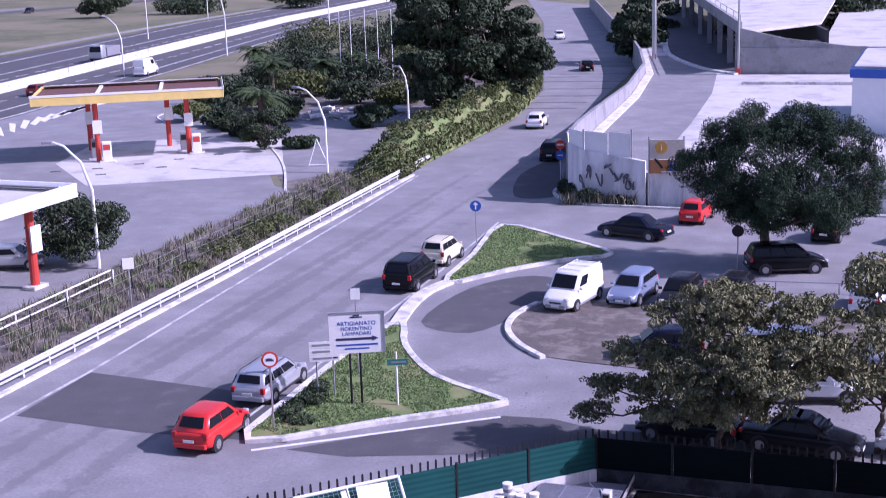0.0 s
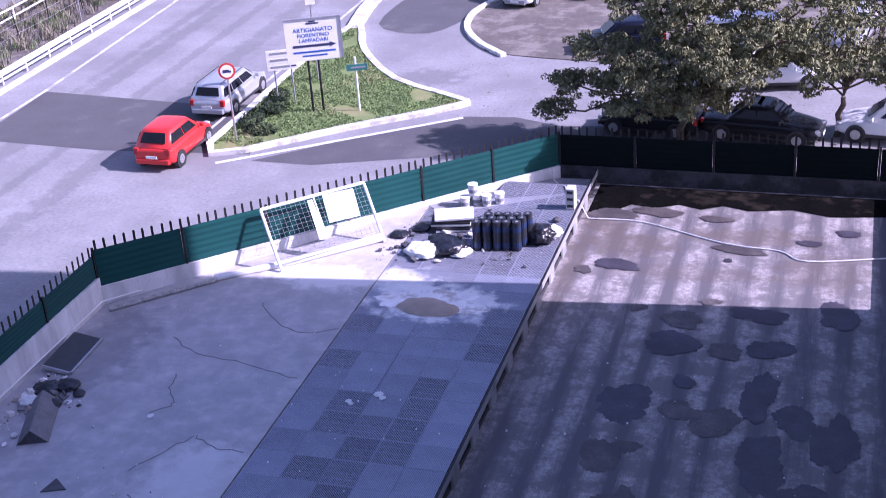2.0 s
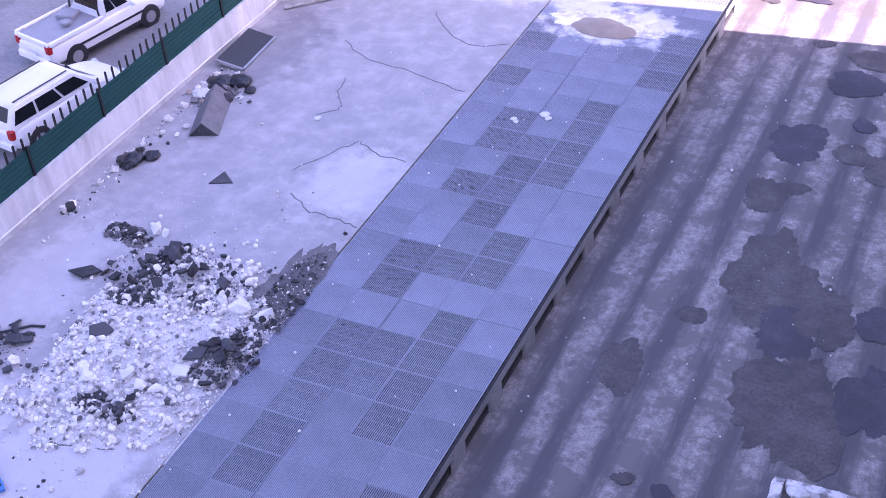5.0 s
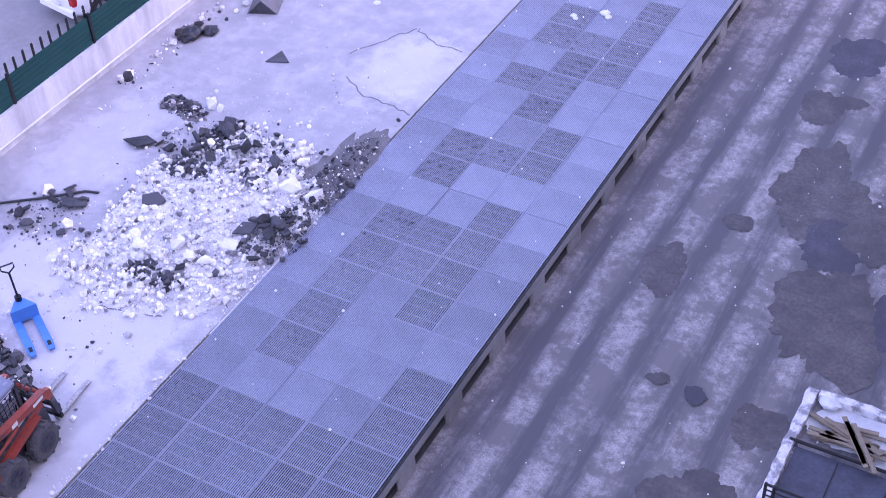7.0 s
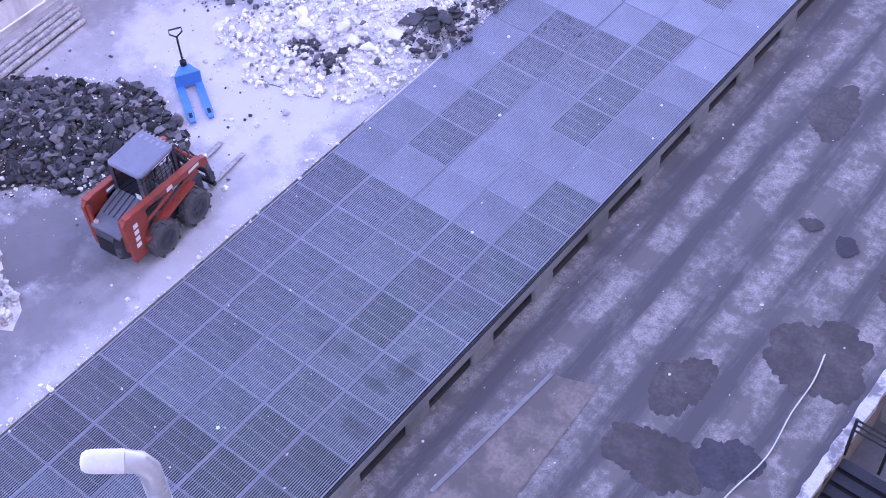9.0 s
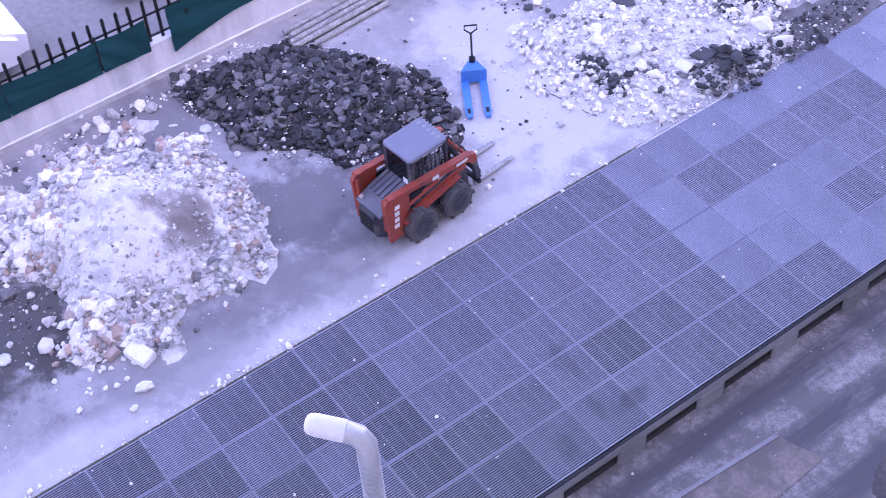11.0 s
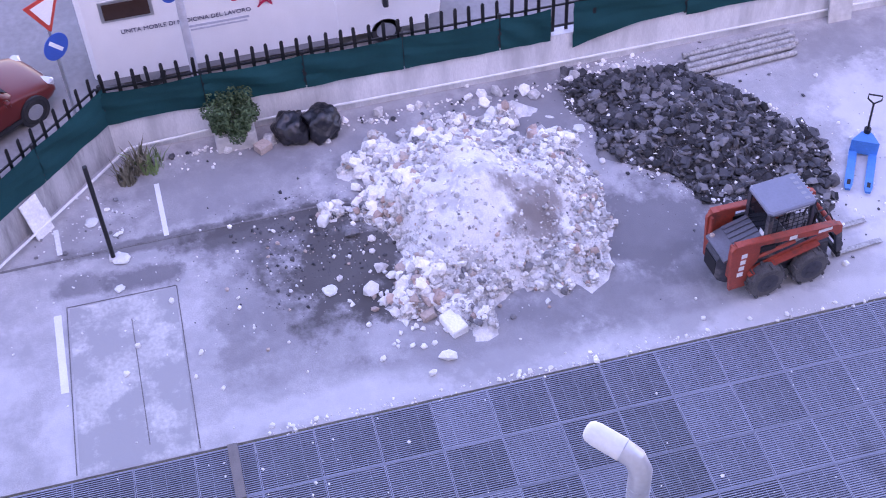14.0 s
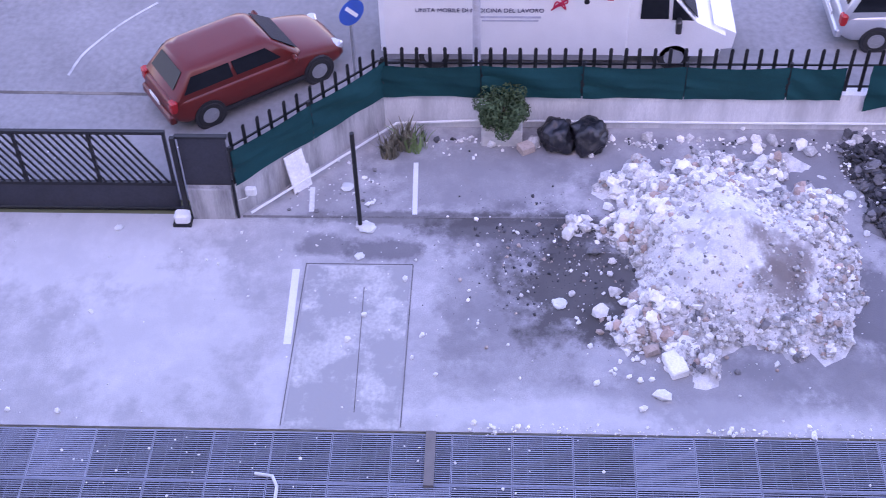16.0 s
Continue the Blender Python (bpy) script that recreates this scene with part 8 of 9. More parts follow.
street_lamp(-32.0, 101.0, 7.7, (-2.0, -0.6))
street_lamp(-31.7, 134.3, 6.9, (-2.6, 0.9))
street_lamp(-33.7, 159.0, 6.2, (-1.0, 0.3))
for x, y, h, a in ((-96, 206, 8.6, (-4.0, 2.0)), (-133, 274, 12, (-2, 0)), (-96, 238, 11, (-2, 0)), (-100, 290, 12, (-2, 0)), (-150, 330, 12, (-2, 0))):
    street_lamp(x, y, h, a, "tall motorway lamp post")
for x, y in ((-57.1, 196.5), (-55.6, 196.6), (-53.6, 196.7), (-51.9, 196.8), (-50.0, 196.9)):
    t = thing("flag_pole", "thin white flag pole in the planted verge", "pole", "flag poles", pose(x, y, 0))
    part("shaft", Mesh().tube([(0, 0, 0), (0, 0, 9.5)], [0.07, 0.045], 6), WHITE, t)
    part("finial", Mesh().box((0, 0, 9.55), (0.14, 0.14, 0.12), ch=0.04), WHITE, t)

FACE = lambda x, y: math.degrees(math.atan2(34 - y, 13.8 - x)) + 90


def sign_post(name, label, x, y, h, r=0.04, mat=STEEL):
    t = thing(name, label, "sign", "", pose(x, y, 0.0, 0, 0, FACE(x, y)))
    part("post", Mesh().tube([(0, 0.05, 0), (0, 0.05, h)], r, 8), mat, t)
    return t


def disc(t, z, r, mat, y=0.0, name="disc"):
    return part(name, Mesh().tube([(0, y, z), (0, y - 0.012, z)], r, 24), mat, t)


s = sign_post("road_sign", "round no-lorries sign on a grey post", -9.4, 78.6, 3.3)
disc(s, 3.0, 0.33, RED)
disc(s, 3.0, 0.25, WHITE, -0.014, "face")
part("symbol", Mesh().box((-0.03, -0.032, 3.0), (0.24, 0.01, 0.12)).box((0.12, -0.032, 2.97), (0.08, 0.01, 0.08)), INK, s)
s = sign_post("road_sign", "round blue arrow sign on a post at the island tip", -11.15, 110.5, 2.95)
disc(s, 2.65, 0.34, SIGN_BLUE)
part("arrow", Mesh().box((0, -0.02, 2.6), (0.09, 0.012, 0.3)).plate([(-0.16, -0.016, 2.72), (0.16, -0.016, 2.72), (0.01, -0.016, 2.9), (-0.01, -0.016, 2.9)], 0.01), WHITE, s)
s = sign_post("road_sign", "red no-entry and blue arrow signs on one post", -10.9, 130.6, 3.6)
disc(s, 3.3, 0.36, RED)
part("bar", Mesh().box((0, -0.02, 3.3), (0.5, 0.012, 0.12)), WHITE, s)
disc(s, 2.5, 0.36, SIGN_BLUE, 0, "disc_blue")
part("arrow", Mesh().box((0, -0.02, 2.5), (0.4, 0.012, 0.08)), WHITE, s)
s = sign_post("road_sign", "small white plate on a post behind the billboard", -8.8, 85.9, 4.0)
part("plate", Mesh().box((0, -0.0, 3.75), (0.42, 0.03, 0.5)), WHITE, s)
s = sign_post("road_sign", "white plate on a post beside the guard rail", -25.1, 93.5, 2.75)
part("plate", Mesh().box((0, 0, 2.45), (0.6, 0.03, 0.6)), WHITE, s)
s = sign_post("street_sign", "green arrow plate on a white post", -5.6, 82.4, 2.4, 0.045, WHITE)
part("plate", Mesh().box((0.05, 0, 1.98), (0.85, 0.03, 0.26)), material("green_plate", (0.03, 0.18, 0.16), 0.5, bump=0), s)
part("bar", Mesh().box((0.1, -0.018, 1.98), (0.6, 0.01, 0.07)), GREY_ROOF, s)
bb = thing("billboard", "white advertising board with blue lettering and arrow", "billboard", "", pose(-7.3, 82.1, 0, 0, 0, FACE(-7.3, 82.1)))
pn = part("panel", Mesh().box((0.12, 0, 3.2), (2.25, 0.06, 1.72)), WHITE, bb)
part("rim", Mesh().box((0.12, -0.02, 4.08), (2.3, 0.1, 0.05)).box((1.25, -0.02, 3.2), (0.05, 0.1, 1.76)), GREY_ROOF, bb)
for x in (0.0, 0.3):
    part("post", Mesh().tube([(x * 1.4 - 0.2, 0.08, 0), (x * 1.4 - 0.2, 0.08, 2.4)], 0.045, 8), BLACK, bb)
up_ = lambda x, z: Matrix.Translation((x, -0.034, z)) @ Matrix.Rotation(radians(90), 4, "X")
for text, z, sz in (("ARTIGIANATO", 3.6, 0.24), ("FIORENTINO", 3.38, 0.22), ("LAMPADARI", 3.17, 0.22)):
    words(text, sz, SIGN_BLUE, pn, up_(0.12, z))
part("arrow", Mesh().box((0.02, -0.036, 2.95), (1.5, 0.01, 0.1)).plate([(0.75, -0.032, 2.84), (1.0, -0.032, 2.945), (1.0, -0.032, 2.955), (0.75, -0.032, 3.06)], 0.01), INK, pn)
part("emblem", Mesh().box((0.12, -0.036, 3.87), (0.5, 0.01, 0.06)).box((0.12, -0.036, 3.95), (0.25, 0.01, 0.06)), INK, pn)
part("print_bar", Mesh().box((0.12, -0.036, 2.7), (1.7, 0.01, 0.07)), SIGN_BLUE, pn)
part("print_bar", Mesh().box((0.12, -0.036, 2.54), (1.0, 0.01, 0.06)), SIGN_BLUE, pn)
ds = thing("direction_sign", "grey direction board with arrows on two posts", "sign", "", pose(-9.0, 82.7, 0, 0, 0, FACE(-9.0, 82.7)))
for x in (-0.3, 0.4):
    part("post", Mesh().tube([(x, 0.05, 0), (x, 0.05, 1.7)], 0.035, 6), GREY_ROOF, ds)
for k in range(3):
    bd = part("board", Mesh().box((0.05, 0, 2.38 - 0.29 * k), (1.25, 0.04, 0.27)), WHITE, ds)
    part("print_bar", Mesh().box((-0.05, -0.024, 2.38 - 0.29 * k), (0.8, 0.01, 0.09)), GREY_ROOF, bd)
    part("arrow", Mesh().box((0.5, -0.024, 2.38 - 0.29 * k), (0.22, 0.01, 0.06)), INK, bd)
s = thing("road_sign", "give-way triangle over a blue arrow disc on a post", "sign", "", pose(-9.0, 31.37, 0, 0, 0, 128))
part("post", Mesh().tube([(0, 0.05, 0), (0, 0.05, 3.6)], 0.035, 8), STEEL, s)
part("triangle", Mesh().plate([(-0.02, 0, 2.5), (0.02, 0, 2.5), (0.45, 0, 3.3), (-0.45, 0, 3.3)], 0.02), RED, s)
part("triangle_face", Mesh().plate([(-0.02, -0.024, 2.66), (0.02, -0.024, 2.66), (0.31, -0.024, 3.22), (-0.31, -0.024, 3.22)], 0.006), WHITE, s)
disc(s, 2.12, 0.3, SIGN_BLUE, -0.02)
part("arrow", Mesh().plate([(-0.16, -0.036, 2.26), (-0.1, -0.036, 2.32), (0.16, -0.036, 2.0), (0.1, -0.036, 1.95)], 0.006), WHITE, s)
t = thing("lamp_mast", "pale grey steel lamp mast beside the clinic van", "pole", "", pose(-9.15, 33.95, 0))
part("shaft", Mesh().tube([(0, 0, 0), (0, 0, 8)], [0.09, 0.07], 10), material("grey_mast_paint", (0.5, 0.51, 0.56), 0.5, 0.1), t, "", True)
part("foot", Mesh().box((0, 0, 0.03), (0.3, 0.3, 0.06)), CONC_WALL, t)

# ---- petrol station ----
GU, GV = Vector((0.873, 0.487, 0)), Vector((-0.487, 0.873, 0))
g0_ = Vector((-59.3, 133.0, 0))
gm = Matrix.Translation(g0_) @ Matrix.Rotation(math.atan2(0.487, 0.873), 4, "Z")
st = thing("petrol_canopy", "petrol station canopy with yellow fascia on red columns", "canopy", "", gm)
part("deck", Mesh().box((8.4, 4.7, 5.75), (16.4, 9.0, 0.3)), BROWN, st)
part("soffit", Mesh().box((8.4, 4.7, 5.5), (16.5, 9.1, 0.12)), WHITE, st)
for c, sz in (((8.4, 0.05, 5.68), (16.8, 0.16, 0.8)), ((8.4, 9.4, 5.68), (16.8, 0.16, 0.8)), ((0.05, 4.7, 5.68), (0.16, 9.5, 0.8)), ((16.75, 4.7, 5.68), (0.16, 9.5, 0.8))):
    part("fascia", Mesh().box(c, sz, ch=0.03), YELLOW, st)
for c, sz in (((8.4, -0.04, 6.12), (16.9, 0.06, 0.2)), ((16.84, 4.7, 6.12), (0.06, 9.6, 0.2))):
    part("white_band", Mesh().box(c, sz), WHITE, st)
part("white_band", Mesh().plate([(0.3, 9.3, 5.95), (16.5, 9.3, 5.95), (16.5, 8.3, 6.25), (0.3, 8.3, 6.25)], 0.05), WHITE, st, "white louvred roof edge")
for x in (5.6, 11.2):
    part("roof_beam", Mesh().box((x, 4.7, 5.97), (0.3, 9.0, 0.15)), WHITE, st)
for u, v in ((5.4, 1.0), (13.4, 2.9), (4.2, 8.0), (11.5, 8.0)):
    part("column", Mesh().tube([(u, v, 0), (u, v, 5.5)], 0.24, 12), RED, st)
    part("sign_board", Mesh().box((u + 0.1, v - 0.25, 3.1), (0.8, 0.1, 1.2)), WHITE, st)
for i, (u, v) in enumerate(((5.1, 2.2), (6.2, 0.2), (13.0, 3.9), (14.1, 2.2))):
    p = thing("fuel_pump", "white petrol pump with a red panel on an island", "pump", "fuel pumps", gm @ pose(u, v, 0))
    part("body", Mesh().box((0, 0, 0.95), (0.8, 0.5, 1.8), ch=0.05), WHITE if i % 2 else GREY_ROOF, p)
    part("panel", Mesh().box((0, -0.26, 1.35), (0.6, 0.02, 0.5)), RED if i % 2 else BLACK, p)
    part("island", Mesh().box((0, 0, 0.06), (1.4, 0.9, 0.12), ch=0.03), KERB, p)
mk = Mesh()
for u, v in ((2, -3.5), (5.5, -3.2), (9, -2.0), (12.5, -0.6), (16, 0.8), (6, -6.5), (11, -4.5)):
    mk.box((u, v, 0.0), (0.9, 0.4, 0.012), gm)
structure("manhole_covers", mk, VOID, "dark tank covers set in the concrete slab")
c2 = thing("petrol_canopy", "white forecourt canopy with a red column", "canopy", "", pose(-31.3, 98.4, 0, 0, 0, -92.5))
part("deck", Mesh().box((9.0, -4.0, 5.2), (18, 7.9, 0.25)), CONC_PALE, c2)
for c, sz in (((9.0, -0.05, 5.3), (18.2, 0.15, 0.8)), ((0, -4.0, 5.3), (0.15, 8.0, 0.8))):
    part("fascia", Mesh().box(c, sz, ch=0.03), WHITE, c2)
part("roof_edge", Mesh().plate([(0.2, -7.7, 5.4), (0.2, -0.4, 5.4), (1.0, -0.4, 5.7), (1.0, -7.7, 5.7)], 0.06), WHITE, c2)
for u in (2.4, 9.5):
    part("column", Mesh().tube([(u, -1.6, 0), (u, -1.6, 5.1)], 0.26, 12), RED, c2)
    part("sign_board", Mesh().box((u, -1.25, 2.9), (0.9, 0.1, 1.5)), WHITE, c2)
    part("footing", Mesh().box((u, -1.6, 0.1), (1.3, 0.9, 0.2), ch=0.04), KERB, c2)
kiosk = thing("kiosk", "white petrol station kiosk with dark windows", "kiosk", "", pose(-34.6, 87.2, 0))
part("wall", Mesh().box((0, 0, 1.55), (4.4, 8.0, 3.1)), WHITE, kiosk)
for y in (-2.5, 0, 2.5):
    w_ = part("window", Mesh().box((2.22, y, 1.5), (0.05, 2.0, 1.9)), BLACK, kiosk)
    part("pane", Mesh().box((2.25, y, 1.5), (0.02, 1.85, 1.75)), GLASS, w_)
part("roof", Mesh().box((0, 0, 3.2), (4.8, 8.4, 0.2)), GREY_ROOF, kiosk)
vehicle("parked_car", "silver car parked under the forecourt canopy", "car", C_SILVER, at(-37.5, 100.0, 20), 4.2, 1.7, 1.45)
trestle = thing("trestle", "white A-shaped barrier post on the forecourt", "barrier", "", pose(-33.8, 137.0, 0, 0, 0, 20))
part("bar", Mesh().tube([(-0.8, 0, 0), (0, 0, 2.3)], 0.06, 6), WHITE, trestle)
part("bar", Mesh().tube([(0.9, 0, 0), (0, 0, 2.3)], 0.06, 6), WHITE, trestle)
part("bar", Mesh().tube([(-0.75, 0, 0.1), (0.85, 0, 0.1)], 0.06, 6), WHITE, trestle)
rubble("demolition_slab", "broken pale concrete slabs behind the hedge", flat0, lambda r: (-44 + r.uniform(-6, 6), 168 + r.uniform(-5, 4)), 160, (0.3, 2.4), SLABS, (CONC_PALE, RUB_WHITE), None, None, 0.06, 55, 60)

# ---- ramp, retaining wall and car park deck ----
pw = [(-10.0, 129.4, 4.4), (-11.0, 137, 4.2), (-11.8, 145.5, 4.0), (-13.3, 168, 3.6), (-15.9, 190, 3.5), (-20.5, 211, 3.4), (-25.8, 232, 3.3), (-36, 268, 3.2), (-47, 308, 3.2), (-62, 362, 3.2)]
structure("wall_ramp", Mesh().loft([[(x - 0.2, y, -0.05), (x + 0.2, y, -0.05), (x + 0.16, y, h), (x - 0.16, y, h)] for x, y, h in pw]), CONC_GREY, "grey concrete parapet wall of the ramp")
# white strip carries the sunlight on the floor beside the parapet
structure("kerb", Mesh().loft([[(x + 0.25, y, 2.15), (x + 1.1, y, 2.15), (x + 1.1, y, 2.4), (x + 0.25, y, 2.4)] for x, y, h in pw[:6]]), KERB, "white strip inside the ramp parapet, sunlit floor painted in")
fw = [(-10.0, 129.4), (-9.4, 127.2), (-8.0, 125.8), (-5.5, 125.5), (-3.5, 125.5)]
mesh = Mesh()
mesh.loft([[(x, y - 0.15, -0.05), (x, y + 0.2, -0.05), (x, y + 0.2, 4.4 - 1.3 * k / 4), (x, y - 0.15, 4.4 - 1.3 * k / 4)] for k, (x, y) in enumerate(fw)])
tagged(part("wall_graffiti", mesh, CONC_WALL), "stained concrete retaining wall with dark graffiti", "", "", "structure")
gw = random.Random(8)
gr_m = material("faded_black_graffiti", (0.10, 0.10, 0.12), 0.8, bump=0)
for k in range(7):
    cx, cz = -7.9 + k * 0.62, gw.uniform(1.2, 2.4)
    line = smooth_line([(cx + gw.uniform(-0.4, 0.4), cz + gw.uniform(-0.6, 0.6)) for _ in range(6)], 3)
    part("graffiti", Mesh().tube([(x, 125.26 + 0.0 * x, z) for x, z in line], 0.06, 5), gr_m, bpy.data.objects["wall_graffiti"])
structure("wall_lower", Mesh().box((18.2, 125.7, 1.1), (43.0, 0.35, 2.3)), CONC_WALL, "stained concrete wall below the sign board")
structure("ledge", Mesh().box((0.0, 125.4, 2.4), (4.6, 0.7, 0.14)), CONC_PALE, "pale concrete ledge on the wall")
structure("deck", Mesh().prism([(-3.4, 125.9), (40, 125.9), (40, 240), (-26, 240), (-21, 213), (-15.6, 190), (-13.0, 168), (-11.5, 145.5), (-9.8, 129.6), (-8, 126.1)], 0.02, 2.2), CONC_PALE, "pale sunlit concrete deck of the car park")
structure("deck_lane", Mesh().sheet([(-3.5, 127), (-9.5, 130.0), (-11.2, 145.5), (-12.6, 168), (-15.2, 190), (-20, 212), (-12, 214), (-7.5, 190), (-5.5, 172), (-4.2, 150)], 2.21), ASPHALT, "grey ramp lane on the deck")
info = thing("information_sign", "large board with orange and brown panels and a blue parking panel", "sign", "", pose(-2.0, 125.2, 0, 0, 0, FACE(-2.0, 125)))
part("board", Mesh().box((0, 0, 4.0), (2.3, 0.1, 1.35)), material("beige_board", (0.5, 0.46, 0.4), 0.6, bump=0), info)
part("round_panel", Mesh().tube([(-0.35, -0.06, 4.15), (-0.35, -0.075, 4.15)], 0.42, 20), material("amber_disc", (0.55, 0.3, 0.06), 0.5, bump=0), info)
part("board", Mesh().box((0, 0, 2.8), (2.3, 0.1, 0.95)), material("brown_board", (0.32, 0.14, 0.06), 0.6, bump=0), info)
part("parking_panel", Mesh().box((0.55, -0.06, 2.8), (0.66, 0.03, 0.78)), SIGN_BLUE, info)
words("P", 0.75, WHITE, info, Matrix.Translation((0.55, -0.082, 2.8)) @ Matrix.Rotation(radians(90), 4, "X"))
words("i", 0.6, WHITE, info, Matrix.Translation((-0.35, -0.082, 4.15)) @ Matrix.Rotation(radians(90), 4, "X"))
part("arrow", Mesh().plate([(-0.85, -0.055, 3.3), (-0.72, -0.055, 3.4), (-0.2, -0.055, 2.75), (-0.33, -0.055, 2.65)], 0.02), BLACK, info)
for x in (-1.2, 1.2):
    part("post", Mesh().tube([(x, 0.1, 0), (x, 0.1, 4.9)], 0.08, 8), STEEL, info)
profile_wall("wall_car_park", [(-5.0, 190.4), (0, 190.6), (7.2, 190.8), (14, 191.2)], [(-0.2, 2.2), (0.2, 2.2), (0.2, 5.2), (-0.2, 5.2)], CONC_GREY, "grey rendered wall of the car park")
structure("wall_car_park", Mesh().loft([[(x, y - 0.3, 5.2), (x, y + 0.1, 5.2), (x, y + 0.1, h), (x, y - 0.3, h)] for x, y, h in ((-5.0, 190.6, 7.4), (0, 190.8, 6.2), (7.2, 191.0, 5.3), (9, 191.0, 5.25))]), CONC_GREY, "sloping upper part of the car park wall")
structure("kerb", strip([(-3.5, 180.2), (10, 180.2)], 0.3, 2.15, 2.5), KERB, "pale kerb edging the car park deck")
structure("deck_strip", Mesh().sheet([(-3.6, 180.4), (10, 180.4), (10, 183), (-3.8, 183)], 2.216), CONC_GREY, "grey gutter along the deck kerb")
structure("kerb", strip(smooth_line([(-19.8, 226), (-17.5, 215), (-13.8, 204.2), (-9.5, 195), (-5.2, 189.6)], 4), 0.7, 2.15, 2.4), KERB, "curved pale kerb along the car park lane")
structure("deck_lane", Mesh().sheet([(-5.2, 190.6), (-9.2, 195.5), (-13.5, 205), (-17.2, 216), (-19.5, 227), (-36, 320), (-31, 320), (-16.5, 255), (-8.0, 216)], 2.212), ASPHALT_DARK, "dark asphalt lane beside the covered parking")
deck2 = thing("car_park_deck", "raised car park deck on concrete pillars over parked cars", "car park", "", pose(0, 0, 0))
part("slab", Mesh().prism([(-5.0, 190.7), (-4.0, 191.2), (3, 204), (0, 330), (-36.5, 329)], 6.75, 7.1), CONC_PALE, deck2, "pale sunlit deck slab")
part("terrace", Mesh().prism([(-2.5, 191.8), (40, 192.2), (40, 330), (1, 330), (3.6, 204)], 2.2, 5.1), CONC_PALE, deck2, "pale lower terrace beside the deck")
part("fascia", Mesh().prism([(-5.2, 190.4), (-4.8, 190.6), (-36.1, 329), (-36.7, 329)], 6.7, 8.1), CONC_GREY, deck2)
for k in range(8):
    f = (k / 8) ** 1.3
    part("pillar", Mesh().box((-5.6 - f * 31, 194 + f * 135, 4.45), (0.7, 0.9, 4.5)), CONC_GREY, deck2)
# shade under the deck painted as one dark wall
part("back_wall", Mesh().prism([(4.0, 196), (4.4, 196), (-24, 329), (-24.5, 329)], 2.2, 6.7), VOID, deck2, "back of the lower level, shade painted into its dark colour")
for k in range(18):
    f = k / 17
    part("rail_post", Mesh().tube([(-5.0 - f * 31.4, 190.6 + f * 138, 8.1), (-5.0 - f * 31.4, 190.6 + f * 138, 8.9)], 0.05, 5), STEEL, deck2)
part("rail", Mesh().tube([(-5.0, 190.6, 8.9), (-36.4, 328.6, 8.9)], 0.06, 5), WHITE, deck2)
for k, (x, y, c) in enumerate(((-4.0, 205, C_WHITE), (-6.5, 216, C_NAVY), (-9.2, 228, C_WHITE), (-13.5, 246, C_GREY))):
    vehicle("covered_car", "car parked in the shade under the deck", "car", c, at(x, y, 8, 2.22), 4.1, 1.7, 1.48, group="cars under the deck")
front = thing("ramp_screen", "white translucent panel screen on top of the retaining wall", "screen")
for k, (a, b) in enumerate((((-9.3, 127.0), (-8.0, 125.9)), ((-7.9, 125.85), (-6.2, 125.6)), ((-6.1, 125.6), (-4.6, 125.55)))):
    z0 = 3.9 - 0.35 * k
    part("panel", Mesh().plate([(a[0], a[1], z0), (b[0], b[1], z0 - 0.15), (b[0], b[1], 5.0), (a[0], a[1], 5.1)], 0.04), WHITE, front)
for x, y, z in ((-4.5, 125.5, 5.3), (-8.0, 125.85, 5.2)):
    part("post", Mesh().box((x, y, z / 2 + 1.0), (0.1, 0.1, z - 2.0)), STEEL, front)
hall = thing("white_building", "white industrial building with a blue roof band", "building", "", pose(0, 0, 0))
part("wall", Mesh().prism([(9.2, 147), (40, 140), (40, 165), (9.6, 163.5)], 2.2, 6.6), C_WHITE, hall)
part("roof_band", Mesh().prism([(9.0, 146.8), (40.2, 139.8), (40.2, 165.2), (9.4, 163.7)], 6.6, 7.3), SIGN_BLUE, hall)
part("roof", Mesh().prism([(9.3, 147.2), (40, 140.2), (40, 165), (9.7, 163.4)], 7.3, 7.5), CONC_PALE, hall)
for x, y, r in ((-18.0, 207.9, 0.32), (-5.1, 190.0, 0.14)):
    t = thing("lamp_mast", "tall grey lamp mast with a red base on the deck", "pole", "", pose(x, y, 2.2))
    part("shaft", Mesh().tube([(0, 0, 0), (0, 0, 14)], [r, r * 0.7], 10), STEEL, t)
    part("base", Mesh().box((0, 0, 0.35), (0.5, 0.5, 0.7)), RED, t)
rails_ = thing("parking_rail", "low grey tube rail behind the parked cars", "rail")
part("tube", Mesh().tube([(4.3, 103.6, 0.6), (17, 104.6, 0.6)], 0.04, 6), STEEL, rails_)
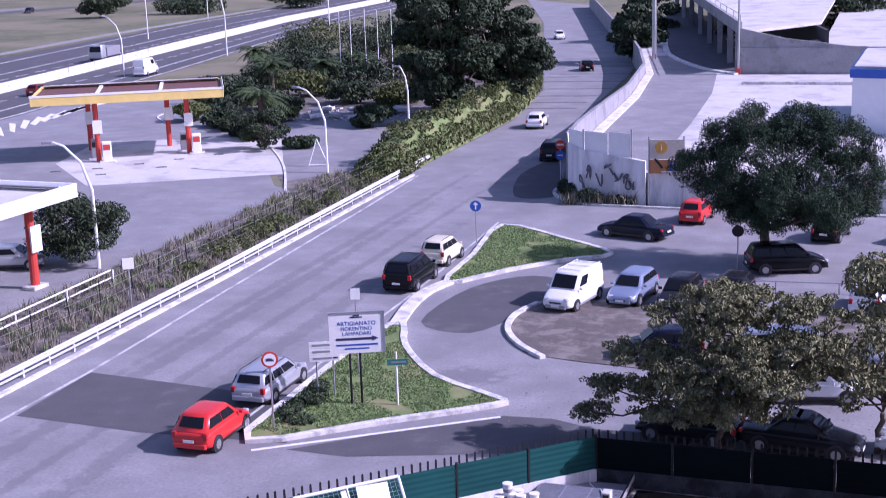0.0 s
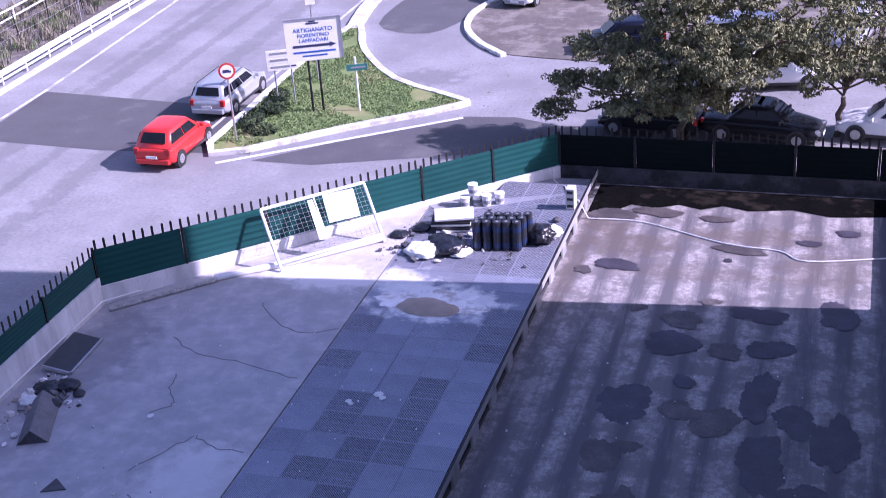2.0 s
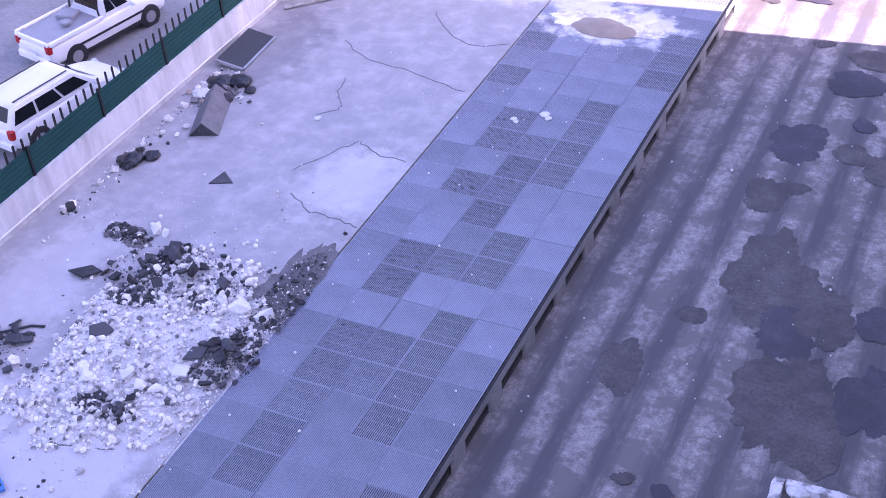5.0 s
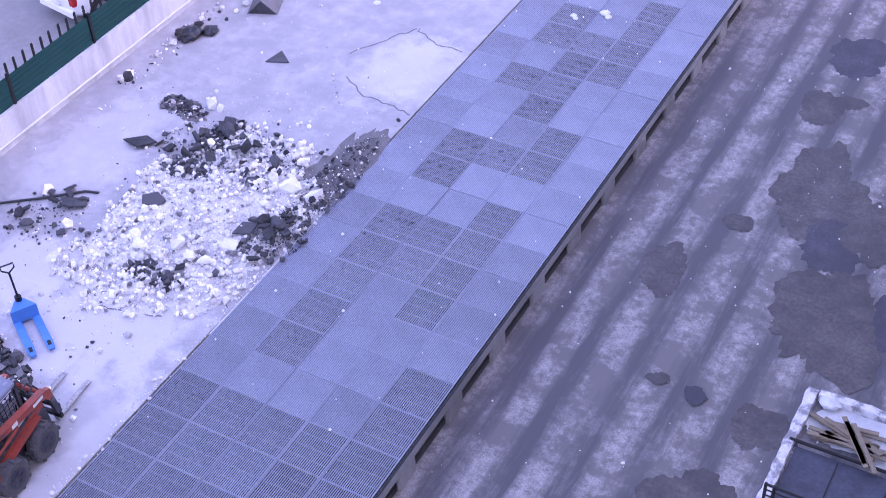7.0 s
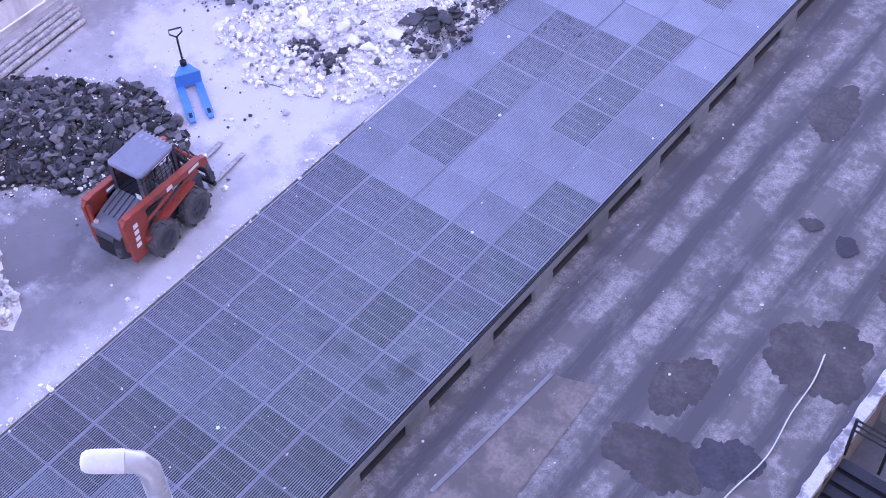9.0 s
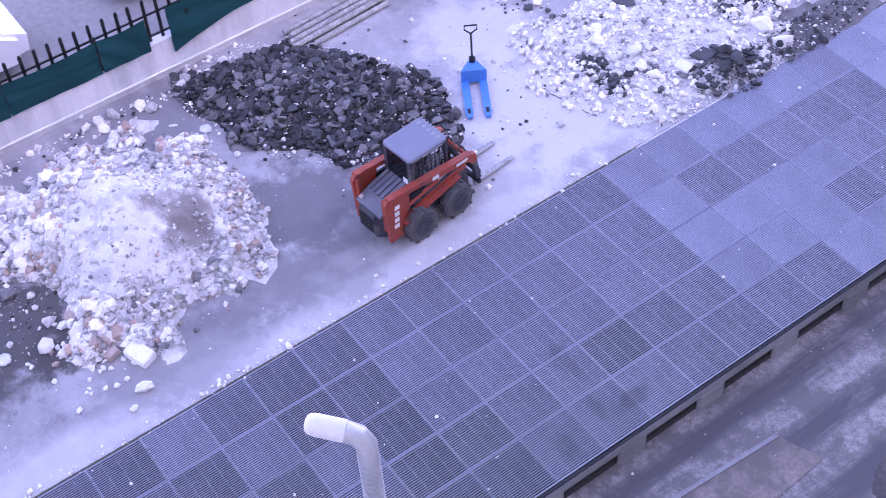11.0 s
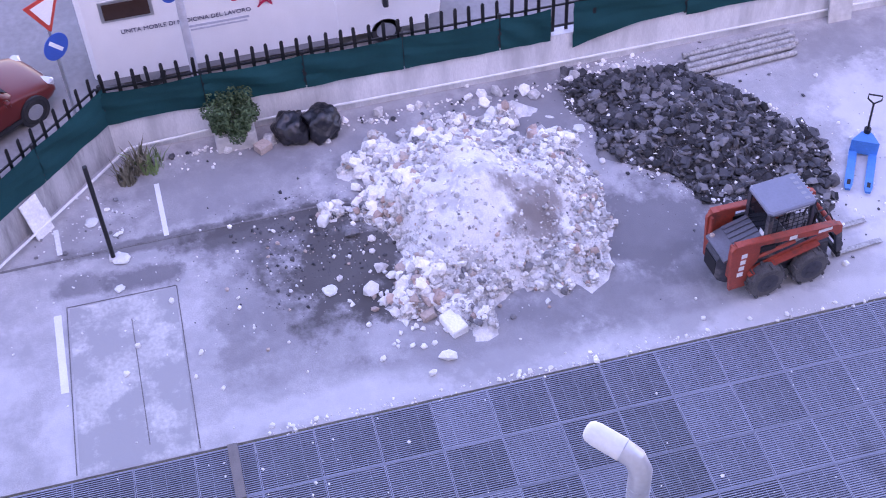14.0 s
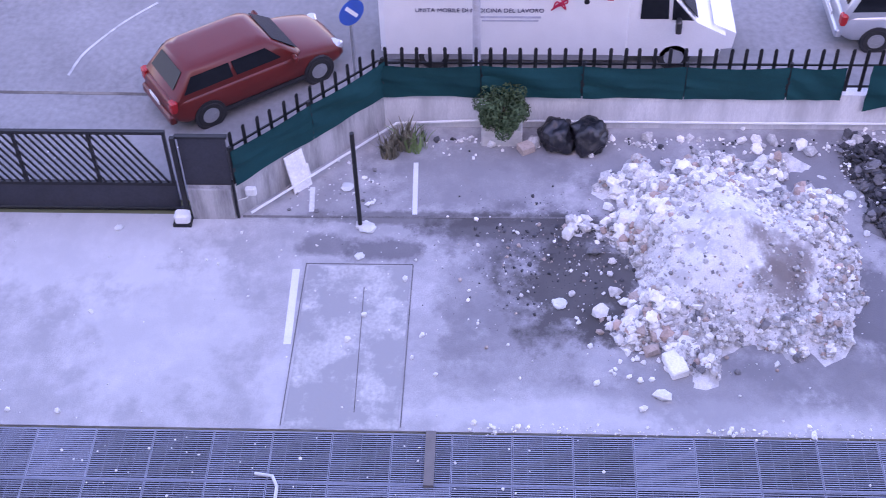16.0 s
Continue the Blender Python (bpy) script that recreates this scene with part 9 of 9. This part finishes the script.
for x in (4.3, 7.5, 10.7, 13.9, 17):
    part("post", Mesh().tube([(x, 103.6 + (x - 4.3) * 0.079, 0), (x, 103.6 + (x - 4.3) * 0.079, 0.6)], 0.04, 6), STEEL, rails_)
s = sign_post("road_sign", "dark back of a round sign under the pine", 5.0, 108.0, 2.6)
disc(s, 2.3, 0.33, BLACK)


# ---- what moves ----
def along(points, z=0.0):
    """Rows from (t, x, y, heading)."""
    return [(t, pose(x, y, z, 0, 0, h)) for t, x, y, h in points]


def motions():
    walk(saloon, along([(0, -2.3, 115.5, 162), (0.5, -4.45, 116.7, 152), (1.0, -6.6, 118.1, 146), (2.0, -10.6, 121.8, 130), (3.0, -13.8, 127.5, 112), (6.0, -17.5, 155, 98), (9.0, -24, 195, 104), (12.0, -40, 245, 112), (16.0, -66, 330, 108)]))
    walk(moving_white, along([(0, -21.2, 161.8, 96), (0.5, -21.9, 167.6, 97), (1.0, -22.7, 173.3, 98), (3.0, -27, 196, 104), (7.0, -43, 243, 110), (16.0, -88, 380, 108)]))
    walk(moving_suv, along([(0, -14.9, 143.8, 96), (0.5, -15.6, 148.6, 99), (1.0, -16.6, 153.4, 101), (3.0, -21, 174, 103), (7.0, -31, 215, 106), (16.0, -62, 310, 108)]))
    walk(far_white, along([(0, -45.9, 268, -70), (0.5, -44.3, 263.3, -70), (4.0, -33, 231, -74), (9.0, -23, 187, -82), (16.0, -20.5, 125, -90)]))
    walk(far_dark, along([(0, -28.7, 215.3, 108), (0.5, -30.6, 221.2, 108), (6.0, -55, 290, 109), (16.0, -98, 420, 108)]))
    walk(hw_van, along([(0, -93.2, 207.5, 99), (0.5, -95.2, 220.2, 99), (16.0, -155, 610, 99)]))
    walk(pickup, along([(0, -13.63, 54.93, 77), (3.5, -12.53, 59.7, 77), (5.2, -11.99, 62.03, 77), (6.5, -11.74, 63.11, 77), (8.0, -11.63, 63.6, 77), (16.0, -11.63, 63.6, 77)]))
    walk(hw_red, along([(0, -94.5, 183, 99), (0.5, -96.5, 195.2, 99), (16.0, -158, 580, 99)]))
    walk(truck, along([(0, -113.4, 228, -81), (0.5, -111.8, 217.5, -81), (16.0, -60, -108, -81)]))


motions()
